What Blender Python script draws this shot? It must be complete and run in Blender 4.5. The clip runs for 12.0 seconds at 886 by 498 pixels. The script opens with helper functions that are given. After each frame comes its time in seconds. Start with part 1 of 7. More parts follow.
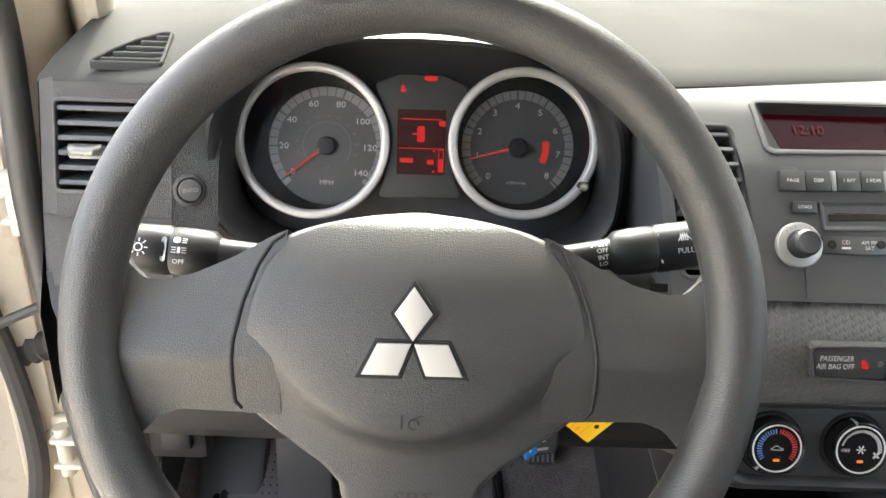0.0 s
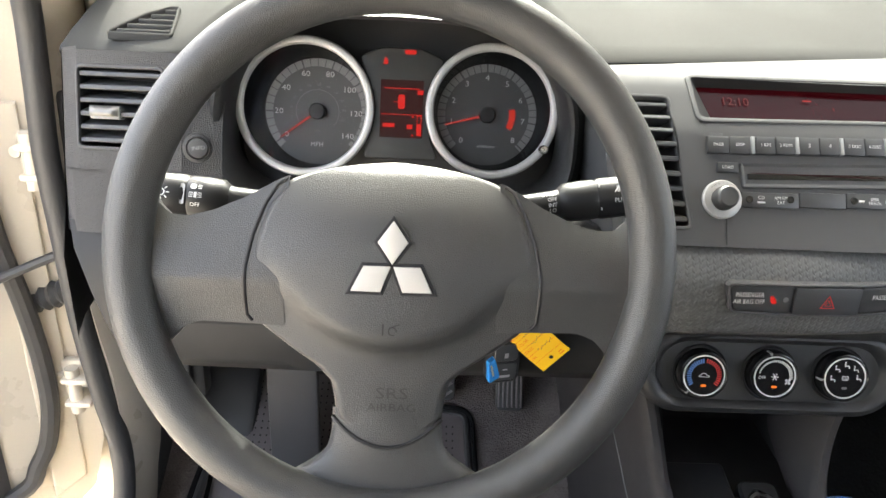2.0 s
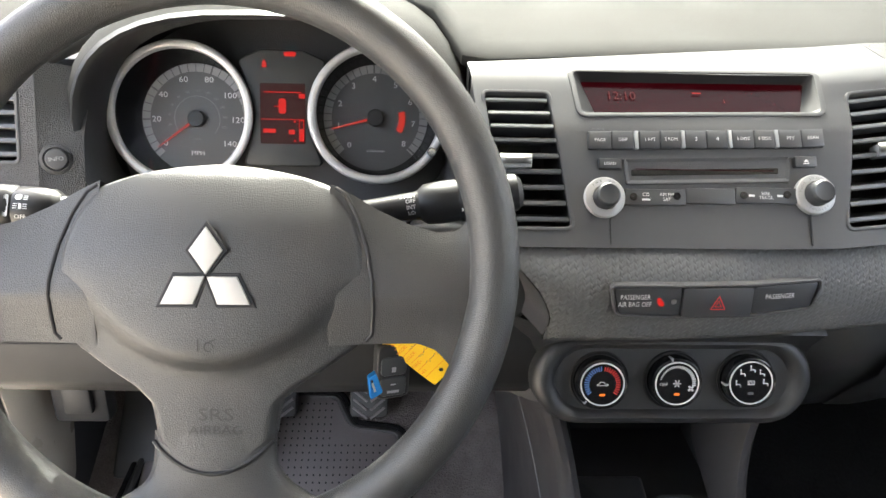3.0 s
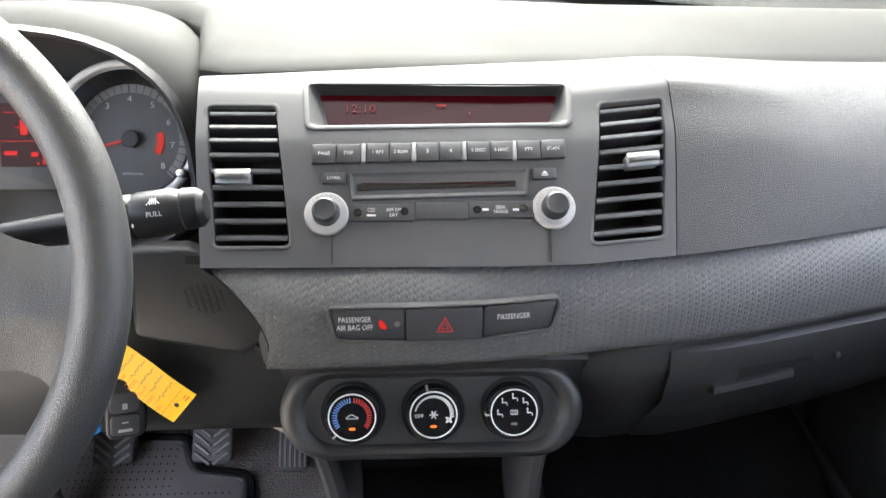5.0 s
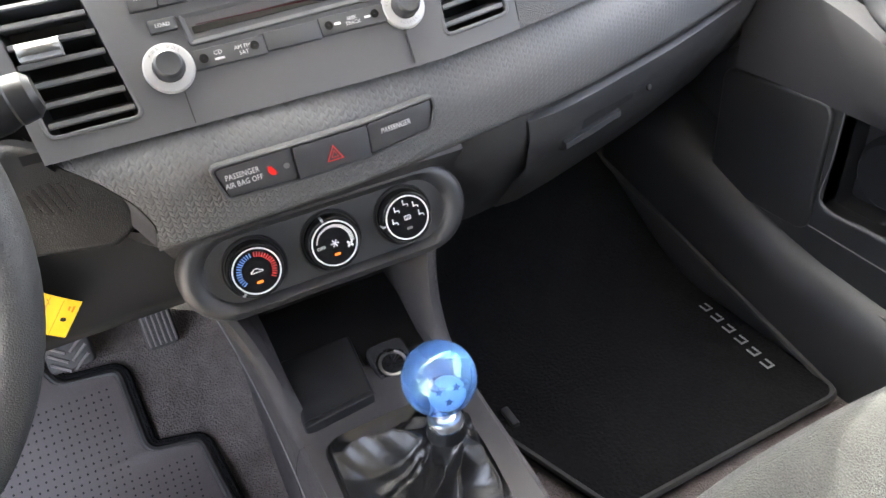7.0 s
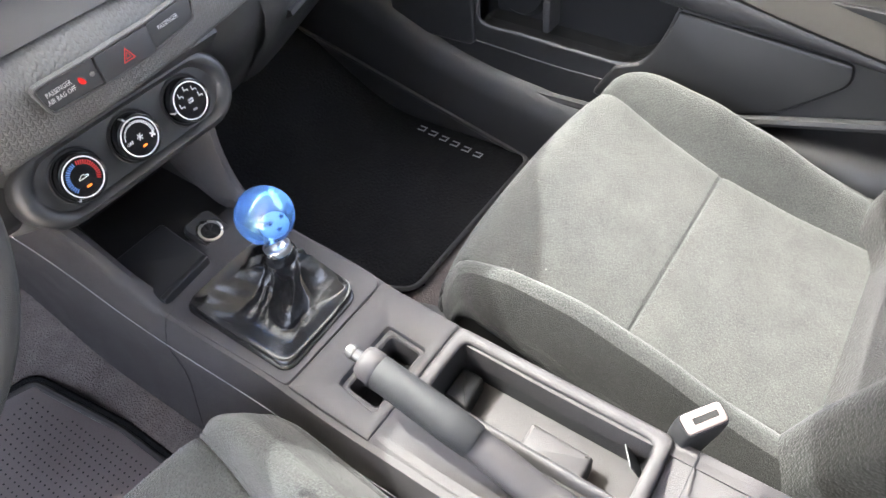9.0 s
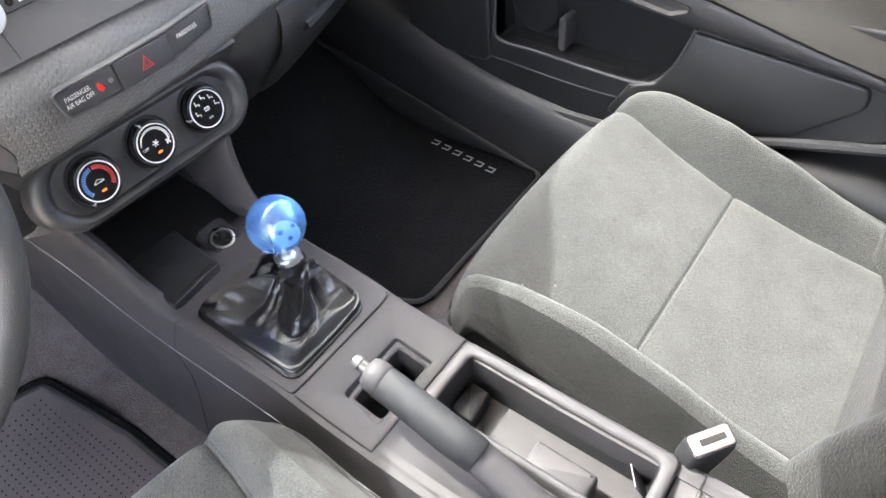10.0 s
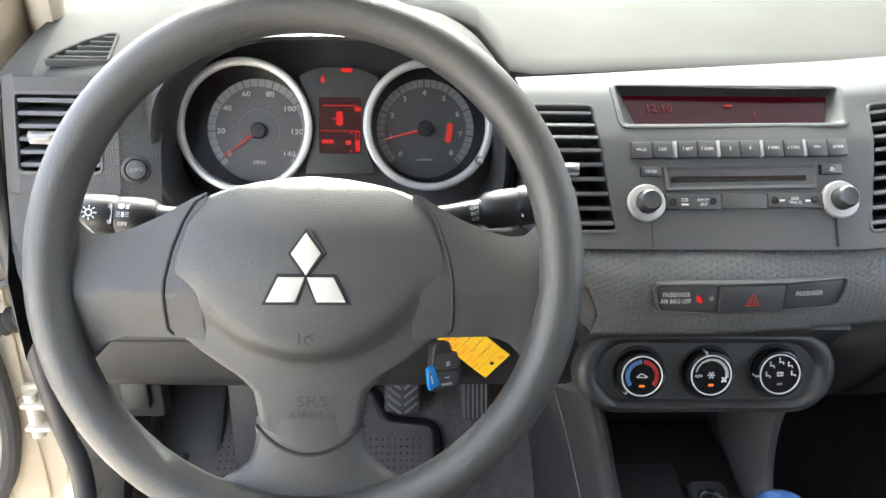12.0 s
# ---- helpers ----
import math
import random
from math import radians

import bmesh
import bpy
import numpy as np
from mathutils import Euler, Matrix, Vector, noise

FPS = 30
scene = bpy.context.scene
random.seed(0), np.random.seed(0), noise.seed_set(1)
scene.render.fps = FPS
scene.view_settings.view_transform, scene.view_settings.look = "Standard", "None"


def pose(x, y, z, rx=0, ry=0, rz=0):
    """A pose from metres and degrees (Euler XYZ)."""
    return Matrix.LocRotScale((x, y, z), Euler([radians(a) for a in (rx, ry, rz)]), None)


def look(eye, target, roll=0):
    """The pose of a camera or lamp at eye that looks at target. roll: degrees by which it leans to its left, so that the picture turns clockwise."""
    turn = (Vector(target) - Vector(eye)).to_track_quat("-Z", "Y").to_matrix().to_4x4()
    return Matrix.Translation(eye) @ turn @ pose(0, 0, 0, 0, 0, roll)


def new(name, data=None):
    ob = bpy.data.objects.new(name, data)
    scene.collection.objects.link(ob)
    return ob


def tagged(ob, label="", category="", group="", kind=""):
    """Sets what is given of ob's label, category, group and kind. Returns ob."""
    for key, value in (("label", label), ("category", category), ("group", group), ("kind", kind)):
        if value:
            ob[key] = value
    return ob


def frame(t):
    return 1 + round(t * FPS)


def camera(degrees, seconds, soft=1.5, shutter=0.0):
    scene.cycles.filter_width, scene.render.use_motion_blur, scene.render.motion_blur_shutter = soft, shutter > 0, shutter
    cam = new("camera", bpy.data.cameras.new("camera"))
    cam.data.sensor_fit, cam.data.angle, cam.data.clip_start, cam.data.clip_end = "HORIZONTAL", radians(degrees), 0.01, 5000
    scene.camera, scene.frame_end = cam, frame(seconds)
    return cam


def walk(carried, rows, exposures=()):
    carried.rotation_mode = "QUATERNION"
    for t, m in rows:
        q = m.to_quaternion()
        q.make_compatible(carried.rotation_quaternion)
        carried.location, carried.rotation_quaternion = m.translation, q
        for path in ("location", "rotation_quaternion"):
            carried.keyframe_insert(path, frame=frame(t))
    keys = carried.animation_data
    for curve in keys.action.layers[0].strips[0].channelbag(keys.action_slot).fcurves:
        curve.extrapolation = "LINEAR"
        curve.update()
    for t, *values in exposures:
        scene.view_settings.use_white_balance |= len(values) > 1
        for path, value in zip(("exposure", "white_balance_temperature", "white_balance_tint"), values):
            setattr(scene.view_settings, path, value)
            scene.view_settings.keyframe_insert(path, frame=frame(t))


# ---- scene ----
cam = camera(64.7, 12.0)
PATH = [
    (0, (0.015, 0.009, 1.126), (0.018, 1.872, 0.397), 1.8),
    (0.5, (0.017, -0.071, 1.14), (0.048, 1.774, 0.37), 2.4),
    (1, (0.016, -0.081, 1.139), (0.066, 1.756, 0.35), 2.9),
    (1.5, (0.018, -0.082, 1.139), (0.073, 1.754, 0.347), 3.1),
    (2, (0.021, -0.08, 1.137), (0.077, 1.757, 0.349), 2.9),
    (2.5, (0.024, -0.079, 1.136), (0.086, 1.765, 0.364), 2.3),
    (3, (0.125, -0.053, 1.121), (0.2, 1.8, 0.374), 1.5),
    (3.1, (0.169, -0.051, 1.116), (0.245, 1.808, 0.382), 1.2),
    (3.5, (0.292, -0.041, 1.097), (0.401, 1.83, 0.399), 1.0),
    (5.5, (0.34, -0.031, 1.091), (0.46, 1.865, 0.468), 0.8),
    (6, (0.339, -0.031, 1.088), (0.482, 1.86, 0.452), 0.7),
    (6.5, (0.331, -0.024, 1.09), (0.562, 1.826, 0.365), -0.9),
    (7, (0.255, -0.011, 1.102), (0.891, 1.505, -0.037), -6.5),
    (7.2, (0.202, -0.008, 1.125), (0.996, 1.295, -0.168), -8.0),
    (7.5, (0.138, -0.039, 1.169), (1.063, 1.028, -0.247), -9.1),
    (7.7, (0.112, -0.07, 1.166), (1.092, 0.912, -0.275), -9.4),
    (9.3, (0.084, -0.112, 1.182), (1.162, 0.753, -0.263), -6.6),
    (9.5, (0.084, -0.112, 1.18), (1.165, 0.761, -0.258), -6.6),
    (10, (0.084, -0.114, 1.18), (1.166, 0.795, -0.235), -6.0),
    (10.5, (0.088, -0.099, 1.161), (1.103, 1.068, -0.107), -3.9),
    (10.7, (0.09, -0.078, 1.149), (0.963, 1.318, 0.013), -2.5),
    (11, (0.076, -0.067, 1.139), (0.688, 1.573, 0.17), 0.0),
    (11.5, (0.073, -0.091, 1.138), (0.277, 1.735, 0.346), 1.6),
    (12, (0.074, -0.096, 1.139), (0.149, 1.759, 0.395), 1.2),
]
walk(cam, [(t, look(eye, target, roll)) for t, eye, target, roll in PATH],
     exposures=[(0, 4.08, 6800, 7), (2.5, 4.16, 6800, 7), (3.5, 4.32, 6600, 9), (5.5, 4.42, 6400, 10), (6.5, 4.45, 6400, 9), (7.0, 4.94, 6600, 11), (7.5, 5.20, 6600, 11), (9.5, 5.04, 6350, 12), (10.0, 5.04, 6350, 12), (10.5, 5.16, 6400, 10), (11.0, 5.18, 6500, 11), (11.5, 4.66, 6450, 7), (12, 4.34, 6400, 5)])

# ---- light ----
SUN = Vector((-0.02, 0.83, 1.0)).normalized()
world = bpy.data.worlds.new("sky")
scene.world = world
world.use_nodes = True
wn = world.node_tree.nodes
sky = wn.new("ShaderNodeTexSky")
sky.sky_type, sky.sun_disc = "NISHITA", False
sky.air_density, sky.dust_density, sky.ozone_density = 0.75, 6.0, 0.4
sky.sun_elevation = math.asin(SUN.z)
sky.sun_rotation = math.atan2(SUN.x, SUN.y)
wn["Background"].inputs[1].default_value = 0.15
haze = wn.new("ShaderNodeHueSaturation")
haze.inputs["Saturation"].default_value = 0.55
world.node_tree.links.new(sky.outputs[0], haze.inputs["Color"])
world.node_tree.links.new(haze.outputs[0], wn["Background"].inputs[0])
lamp = bpy.data.lights.new("sun", "SUN")
lamp.energy, lamp.angle, lamp.color = 1.05, radians(0.6), (1.0, 0.975, 0.94)
new("sun", lamp).matrix_world = look(SUN * 20, (0, 0, 0))


# ---- materials ----
def principled(name, color, rough, metal=0.0, spec=0.5):
    m = bpy.data.materials.new(name)
    m.use_nodes = True
    b = m.node_tree.nodes["Principled BSDF"]
    b.inputs["Base Color"].default_value = (*color, 1)
    b.inputs["Roughness"].default_value = rough
    b.inputs["Metallic"].default_value = metal
    b.inputs["Specular IOR Level"].default_value = spec
    return m, m.node_tree.nodes, m.node_tree.links, b


def surface(name, color, rough, grain=0.0, size=0.001, vary=0.15, stain=0.06, metal=0.0, spec=0.5, kind="NOISE", dist=0.0004, rvary=0.12):
    """A worn surface: fine relief of the given grain size in metres, colour and gloss that vary on two scales."""
    m, n, l, b = principled(name, color, rough, metal, spec)
    co = n.new("ShaderNodeTexCoord")
    fine = n.new("ShaderNodeTexNoise")
    fine.inputs["Scale"].default_value, fine.inputs["Detail"].default_value = 0.6 / size, 3
    big = n.new("ShaderNodeTexNoise")
    big.inputs["Scale"].default_value, big.inputs["Detail"].default_value = 1 / stain, 5
    l.new(co.outputs["Object"], fine.inputs["Vector"])
    l.new(co.outputs["Object"], big.inputs["Vector"])
    mix = n.new("ShaderNodeMix")
    mix.data_type = "RGBA"
    mix.inputs[6].default_value = (*[c * (1 - vary) for c in color], 1)
    mix.inputs[7].default_value = (*[min(1, c * (1 + vary)) for c in color], 1)
    half = n.new("ShaderNodeMath")
    half.operation = "MULTIPLY_ADD"
    half.inputs[1].default_value, half.inputs[2].default_value = 0.45, 0.1
    l.new(fine.outputs[0], half.inputs[0])
    both = n.new("ShaderNodeMath")
    both.operation = "MULTIPLY_ADD"
    both.inputs[1].default_value = 0.5
    l.new(big.outputs[0], both.inputs[0])
    l.new(half.outputs[0], both.inputs[2])
    l.new(both.outputs[0], mix.inputs[0])
    l.new(mix.outputs[2], b.inputs["Base Color"])
    ro = n.new("ShaderNodeMapRange")
    ro.inputs[3].default_value, ro.inputs[4].default_value = max(0.02, rough - rvary), min(1, rough + rvary)
    l.new(big.outputs[0], ro.inputs[0])
    l.new(ro.outputs[0], b.inputs["Roughness"])
    if grain:
        if kind == "VORONOI":
            tex = n.new("ShaderNodeTexVoronoi")
            tex.feature = "DISTANCE_TO_EDGE"
            tex.inputs["Scale"].default_value = 1 / size
            warp = n.new("ShaderNodeVectorMath")
            warp.operation = "MULTIPLY_ADD"
            warp.inputs[1].default_value = (size * 0.4,) * 3
            l.new(fine.outputs["Color"], warp.inputs[0])
            l.new(co.outputs["Object"], warp.inputs[2])
            l.new(warp.outputs[0], tex.inputs["Vector"])
            clamp = n.new("ShaderNodeMapRange")
            clamp.inputs[2].default_value = 0.28
            l.new(tex.outputs[0], clamp.inputs[0])
            h = clamp.outputs[0]
        elif kind == "WEAVE":
            tex = n.new("ShaderNodeTexWave")
            tex.inputs["Scale"].default_value, tex.inputs["Distortion"].default_value = 0.32 / size, 1.5
            tex.bands_direction = "DIAGONAL"
            l.new(co.outputs["Object"], tex.inputs["Vector"])
            add = n.new("ShaderNodeMath")
            l.new(tex.outputs["Fac"], add.inputs[0])
            l.new(fine.outputs[0], add.inputs[1])
            h = add.outputs[0]
        else:
            h = fine.outputs[0]
        bump = n.new("ShaderNodeBump")
        bump.inputs["Strength"].default_value, bump.inputs["Distance"].default_value = grain, dist
        l.new(h, bump.inputs["Height"])
        l.new(bump.outputs[0], b.inputs["Normal"])
    return m


def glow(name, color, strength):
    m, n, l, b = principled(name, (0.01, 0.01, 0.01), 0.4, 0.0, 0.08)
    b.inputs["Emission Color"].default_value = (*color, 1)
    b.inputs["Emission Strength"].default_value = strength
    return m


def clear(name, color, rough=0.02, ior=1.45, body=0.0, bodycolor=(1, 1, 1)):
    m, n, l, b = principled(name, color, rough)
    b.inputs["Transmission Weight"].default_value = 1 - body
    b.inputs["IOR"].default_value = ior
    return m


def pane(name, tint, gloss, ior=1.45):
    """Thin clear sheet: mostly let through, with a gloss that grows at a slant."""
    m = bpy.data.materials.new(name)
    m.use_nodes = True
    n, l = m.node_tree.nodes, m.node_tree.links
    n.remove(n["Principled BSDF"])
    t, g, f, x = n.new("ShaderNodeBsdfTransparent"), n.new("ShaderNodeBsdfGlossy"), n.new("ShaderNodeFresnel"), n.new("ShaderNodeMixShader")
    t.inputs[0].default_value = (*tint, 1)
    g.inputs["Roughness"].default_value = gloss
    f.inputs[0].default_value = ior
    l.new(f.outputs[0], x.inputs[0])
    l.new(t.outputs[0], x.inputs[1])
    l.new(g.outputs[0], x.inputs[2])
    l.new(x.outputs[0], n["Material Output"].inputs[0])
    return m


DASH = surface("dash_plastic", (0.058, 0.058, 0.0595), 0.58, 0.8, 0.0018, 0.12, 0.08, spec=0.16, kind="VORONOI", dist=0.0006)
TOP = surface("dash_top_plastic", (0.045, 0.045, 0.0435), 0.80, 0.5, 0.0018, 0.10, 0.1, spec=0.06, kind="VORONOI", dist=0.0002)
STACK = surface("satin_plastic", (0.080, 0.080, 0.082), 0.50, 0.2, 0.0009, 0.06, 0.07, spec=0.12, dist=0.0001)
TAB = surface("tab_silver", (0.15, 0.147, 0.14), 0.33, 0.1, 0.0008, 0.08, 0.02, metal=0.7)
LOWER = surface("lower_plastic", (0.046, 0.045, 0.048), 0.50, 0.3, 0.0015, 0.12, 0.07, kind="VORONOI", dist=0.0004)
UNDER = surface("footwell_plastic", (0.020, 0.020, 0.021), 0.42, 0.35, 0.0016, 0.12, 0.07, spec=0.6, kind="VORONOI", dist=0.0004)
LID = surface("lid_plastic", (0.016, 0.016, 0.017), 0.32, 0.1, 0.001, 0.12, 0.05, rvary=0.03)
CONSOLE = surface("console_plastic", (0.046, 0.0425, 0.043), 0.52, 0.6, 0.0015, 0.14, 0.06, spec=0.30, kind="VORONOI", dist=0.0003)
LEATHER = surface("wheel_grain", (0.031, 0.031, 0.0315), 0.46, 0.6, 0.0014, 0.15, 0.05, spec=0.65, kind="VORONOI", dist=0.00018, rvary=0.05)
GRIP = surface("grip_vinyl", (0.020, 0.020, 0.0205), 0.52, 0.8, 0.0016, 0.25, 0.03, spec=0.35, kind="VORONOI", dist=0.00034)
BLACK = surface("black_plastic", (0.017, 0.017, 0.018), 0.50, 0.1, 0.001, 0.2, 0.04, spec=0.3)
GLOSSY = surface("gloss_black", (0.008, 0.008, 0.009), 0.16, 0, 0.001, 0.2, 0.04)
BUTTON = surface("button_plastic", (0.032, 0.033, 0.036), 0.42, 0.1, 0.0007, 0.08, 0.03)
SLAT = surface("slat_plastic", (0.052, 0.053, 0.056), 0.42, 0.1, 0.0008, 0.1, 0.03)
CHROME = surface("chrome", (0.66, 0.65, 0.62), 0.26, 0, 0.001, 0.04, 0.02, metal=1.0, rvary=0.05)
SATIN = surface("satin_emblem", (0.46, 0.45, 0.43), 0.45, 0.05, 0.0006, 0.04, 0.02, metal=0.15)
RING = surface("ring_silver", (0.45, 0.45, 0.45), 0.40, 0.05, 0.0006, 0.05, 0.03, metal=0.35)
DIVIDER = surface("divider_grey", (0.22, 0.225, 0.23), 0.45, 0, 0.001, 0.05, 0.02)
KNOBRING = surface("knob_ring_silver", (0.33, 0.33, 0.33), 0.42, 0.05, 0.0006, 0.05, 0.03, metal=0.3)
PLATE = surface("buckle_plate", (0.19, 0.15, 0.14), 0.4, 0, 0.001, 0.06, 0.01)
SIDE = surface("seat_skirt_fabric", (0.020, 0.0193, 0.0187), 0.85, 0.8, 0.0012, 0.3, 0.05, spec=0.2, dist=0.0006)
INK = surface("white_print", (0.62, 0.62, 0.62), 0.5, 0, 0.001, 0.05, 0.02)
INKDIM = surface("grey_print", (0.30, 0.30, 0.31), 0.5, 0, 0.001, 0.1, 0.02)
INKDARK = surface("dark_print", (0.12, 0.12, 0.12), 0.5, 0, 0.001, 0.1, 0.02)
DIALMID = surface("cluster_panel", (0.030, 0.031, 0.031), 0.5, 0.05, 0.0008, 0.1, 0.03, spec=0.3)
DIAL = surface("dial_face", (0.046, 0.046, 0.0475), 0.5, 0.05, 0.0008, 0.1, 0.03)
DIALRIM = surface("dial_band", (0.17, 0.17, 0.175), 0.45, 0.05, 0.0008, 0.1, 0.03)
RED = glow("red_lamp", (1.0, 0.02, 0.015), 0.036)
REDDIM = glow("red_needle", (1.0, 0.06, 0.04), 0.027)
CLOCKRED = glow("clock_digits", (1.0, 0.02, 0.03), 0.010)
STALK = surface("stalk_plastic", (0.010, 0.010, 0.011), 0.40, 0.1, 0.001, 0.2, 0.04, spec=0.35)
EMBOSS = surface("moulded_letters", (0.022, 0.022, 0.023), 0.5, 0.3, 0.001, 0.1, 0.02)
DIALINK = surface("dial_print", (0.44, 0.44, 0.45), 0.5, 0, 0.001, 0.1, 0.02)
REDBACK = glow("lcd_back", (0.35, 0.012, 0.005), 0.0042)
REDINK = surface("red_print", (0.55, 0.03, 0.03), 0.45, 0, 0.001, 0.1, 0.02)
BLUEINK = surface("blue_print", (0.10, 0.22, 0.55), 0.45, 0, 0.001, 0.1, 0.02)
ORANGE = glow("amber_lamp", (1.0, 0.22, 0.03), 0.06)
SCREEN = surface("display_lens", (0.010, 0.0010, 0.0018), 0.16, 0, 0.001, 0.1, 0.05, spec=0.08)
SCREEN.node_tree.nodes["Principled BSDF"].inputs["Emission Color"].default_value = (0.6, 0.015, 0.04, 1)
SCREEN.node_tree.nodes["Principled BSDF"].inputs["Emission Strength"].default_value = 0.0022
PADVINYL = surface("pad_vinyl", (0.024, 0.0228, 0.0195), 0.62, 0.6, 0.0016, 0.12, 0.06, spec=0.3, kind="VORONOI", dist=0.0004)
CARPET = surface("carpet", (0.115, 0.100, 0.096), 0.95, 1.0, 0.0016, 1.0, 0.03, spec=0.1, dist=0.004)
MATBLACK = surface("mat_carpet", (0.010, 0.010, 0.0105), 0.95, 1.0, 0.0030, 0.9, 0.06, spec=0.08, dist=0.003)
RUBBER = surface("rubber", (0.034, 0.033, 0.033), 0.55, 0.3, 0.0012, 0.25, 0.05)
MATRUBBER = surface("mat_rubber", (0.130, 0.114, 0.114), 0.45, 0.6, 0.0012, 0.35, 0.07, spec=0.7, dist=0.0006)
BOOT = surface("boot_leather", (0.009, 0.009, 0.0095), 0.24, 0.4, 0.0010, 0.2, 0.04, spec=0.55, kind="VORONOI", dist=0.00008, rvary=0.05)
PAINT = surface("white_paint", (0.50, 0.45, 0.37), 0.30, 0.05, 0.002, 0.08, 0.07)
HEADLINER = surface("headliner", (0.60, 0.585, 0.55), 0.95, 0.5, 0.0012, 0.08, 0.1, spec=0.1)
PILLAR = surface("pillar_trim", (0.46, 0.43, 0.37), 0.75, 0.4, 0.0012, 0.06, 0.08)
YELLOW = surface("tag_yellow", (0.85, 0.52, 0.015), 0.55, 0.2, 0.001, 0.08, 0.02)
TAGINK = surface("tag_orange", (0.75, 0.18, 0.01), 0.6, 0, 0.001, 0.1, 0.01)
PEN = surface("pen_ink", (0.10, 0.12, 0.10), 0.6, 0, 0.001, 0.1, 0.01)
KEYBLUE = surface("key_blue", (0.02, 0.20, 0.55), 0.22, 0.1, 0.001, 0.3, 0.006)
METAL = surface("bare_metal", (0.55, 0.55, 0.54), 0.28, 0.1, 0.0008, 0.08, 0.02, metal=1.0)
BRASS = surface("socket_metal", (0.40, 0.30, 0.20), 0.3, 0.1, 0.0008, 0.3, 0.01, metal=1.0)
CONCRETE = surface("concrete", (0.52, 0.47, 0.39), 0.9, 0.6, 0.006, 0.22, 0.5, dist=0.002)
STAR = surface("star_print", (0.03, 0.10, 0.16), 0.5, 0, 0.001, 0.1, 0.01)
BALL = clear("blue_resin", (0.20, 0.44, 1.0), 0.02, 1.46, 0.22)
for socket, amount in (("Thin Film Thickness", 420.0), ("Thin Film IOR", 1.7)):
    BALL.node_tree.nodes["Principled BSDF"].inputs[socket].default_value = amount
WHITEBALL = surface("pearl_core", (0.75, 0.93, 0.96), 0.4, 0.05, 0.001, 0.1, 0.01)
LENS = pane("clear_lens", (0.95, 0.95, 0.95), 0.05, 1.12)
GLASS = pane("window_glass", (0.570, 0.605, 0.580), 0.01)
# glass of the added band that weakens sun through the upper windscreen
DIMGLASS = pane("added_dim_glass", (0.50, 0.53, 0.51), 0.01)
TINTED = pane("tinted_glass", (0.28, 0.28, 0.265), 0.01)


def calc(n, l, op, a, b=None, c=None):
    """Math node on sockets or numbers."""
    k = n.new("ShaderNodeMath")
    k.operation = op
    for i, v in enumerate((a, b, c)):
        if v is None:
            continue
        if isinstance(v, (int, float)):
            k.inputs[i].default_value = v
        else:
            l.new(v, k.inputs[i])
    return k.outputs[0]


def cloth(name, dark, light, size):
    """Woven seat cloth: fine diagonal twill with uneven threads, slight soiling and a few pale flecks."""
    m, n, l, b = principled(name, light, 0.92, 0, 0.12)
    co, sp = n.new("ShaderNodeTexCoord"), n.new("ShaderNodeSeparateXYZ")
    l.new(co.outputs["Object"], sp.inputs[0])
    x, y, z = sp.outputs
    k = 2 * math.pi / size
    yy = calc(n, l, "SUBTRACT", y, z)
    w1 = calc(n, l, "SINE", calc(n, l, "MULTIPLY", calc(n, l, "ADD", x, yy), k * 0.7))
    w2 = calc(n, l, "SINE", calc(n, l, "MULTIPLY", calc(n, l, "SUBTRACT", x, calc(n, l, "MULTIPLY", yy, 0.6)), k * 0.8))
    weave = calc(n, l, "MULTIPLY_ADD", calc(n, l, "MULTIPLY", w1, w2), 0.5, 0.5)
    fine, big, fleck = [n.new("ShaderNodeTexNoise") for i in range(3)]
    for t, s, d in ((fine, 0.9 / size, 2), (big, 26, 6), (fleck, 130, 1)):
        t.inputs["Scale"].default_value, t.inputs["Detail"].default_value = s, d
        l.new(co.outputs["Object"], t.inputs["Vector"])
    h = calc(n, l, "ADD", calc(n, l, "MULTIPLY", weave, 0.16), calc(n, l, "MULTIPLY_ADD", fine.outputs[0], 1.5, -0.30))
    f = calc(n, l, "ADD", h, calc(n, l, "MULTIPLY_ADD", big.outputs[0], 0.60, -0.30))
    mix = n.new("ShaderNodeMix")
    mix.data_type = "RGBA"
    mix.inputs[6].default_value, mix.inputs[7].default_value = (*dark, 1), (*light, 1)
    l.new(f, mix.inputs[0])
    spot = n.new("ShaderNodeMapRange")
    spot.inputs[1].default_value, spot.inputs[2].default_value, spot.inputs[4].default_value = 0.80, 0.90, 0.40
    l.new(fleck.outputs[0], spot.inputs[0])
    mix2 = n.new("ShaderNodeMix")
    mix2.data_type = "RGBA"
    mix2.inputs[7].default_value = (0.45, 0.45, 0.43, 1)
    l.new(spot.outputs[0], mix2.inputs[0])
    l.new(mix.outputs[2], mix2.inputs[6])
    l.new(mix2.outputs[2], b.inputs["Base Color"])
    bump = n.new("ShaderNodeBump")
    bump.inputs["Strength"].default_value, bump.inputs["Distance"].default_value = 1.0, 0.0010
    l.new(h, bump.inputs["Height"])
    l.new(bump.outputs[0], b.inputs["Normal"])
    b.inputs["Sheen Weight"].default_value, b.inputs["Sheen Roughness"].default_value = 0.15, 0.5
    return m


FABRIC = cloth("seat_fabric", (0.020, 0.0205, 0.0195), (0.066, 0.067, 0.063), 0.0018)
BOLSTER = cloth("seat_bolster_fabric", (0.006, 0.0058, 0.0054), (0.024, 0.0233, 0.022), 0.0014)

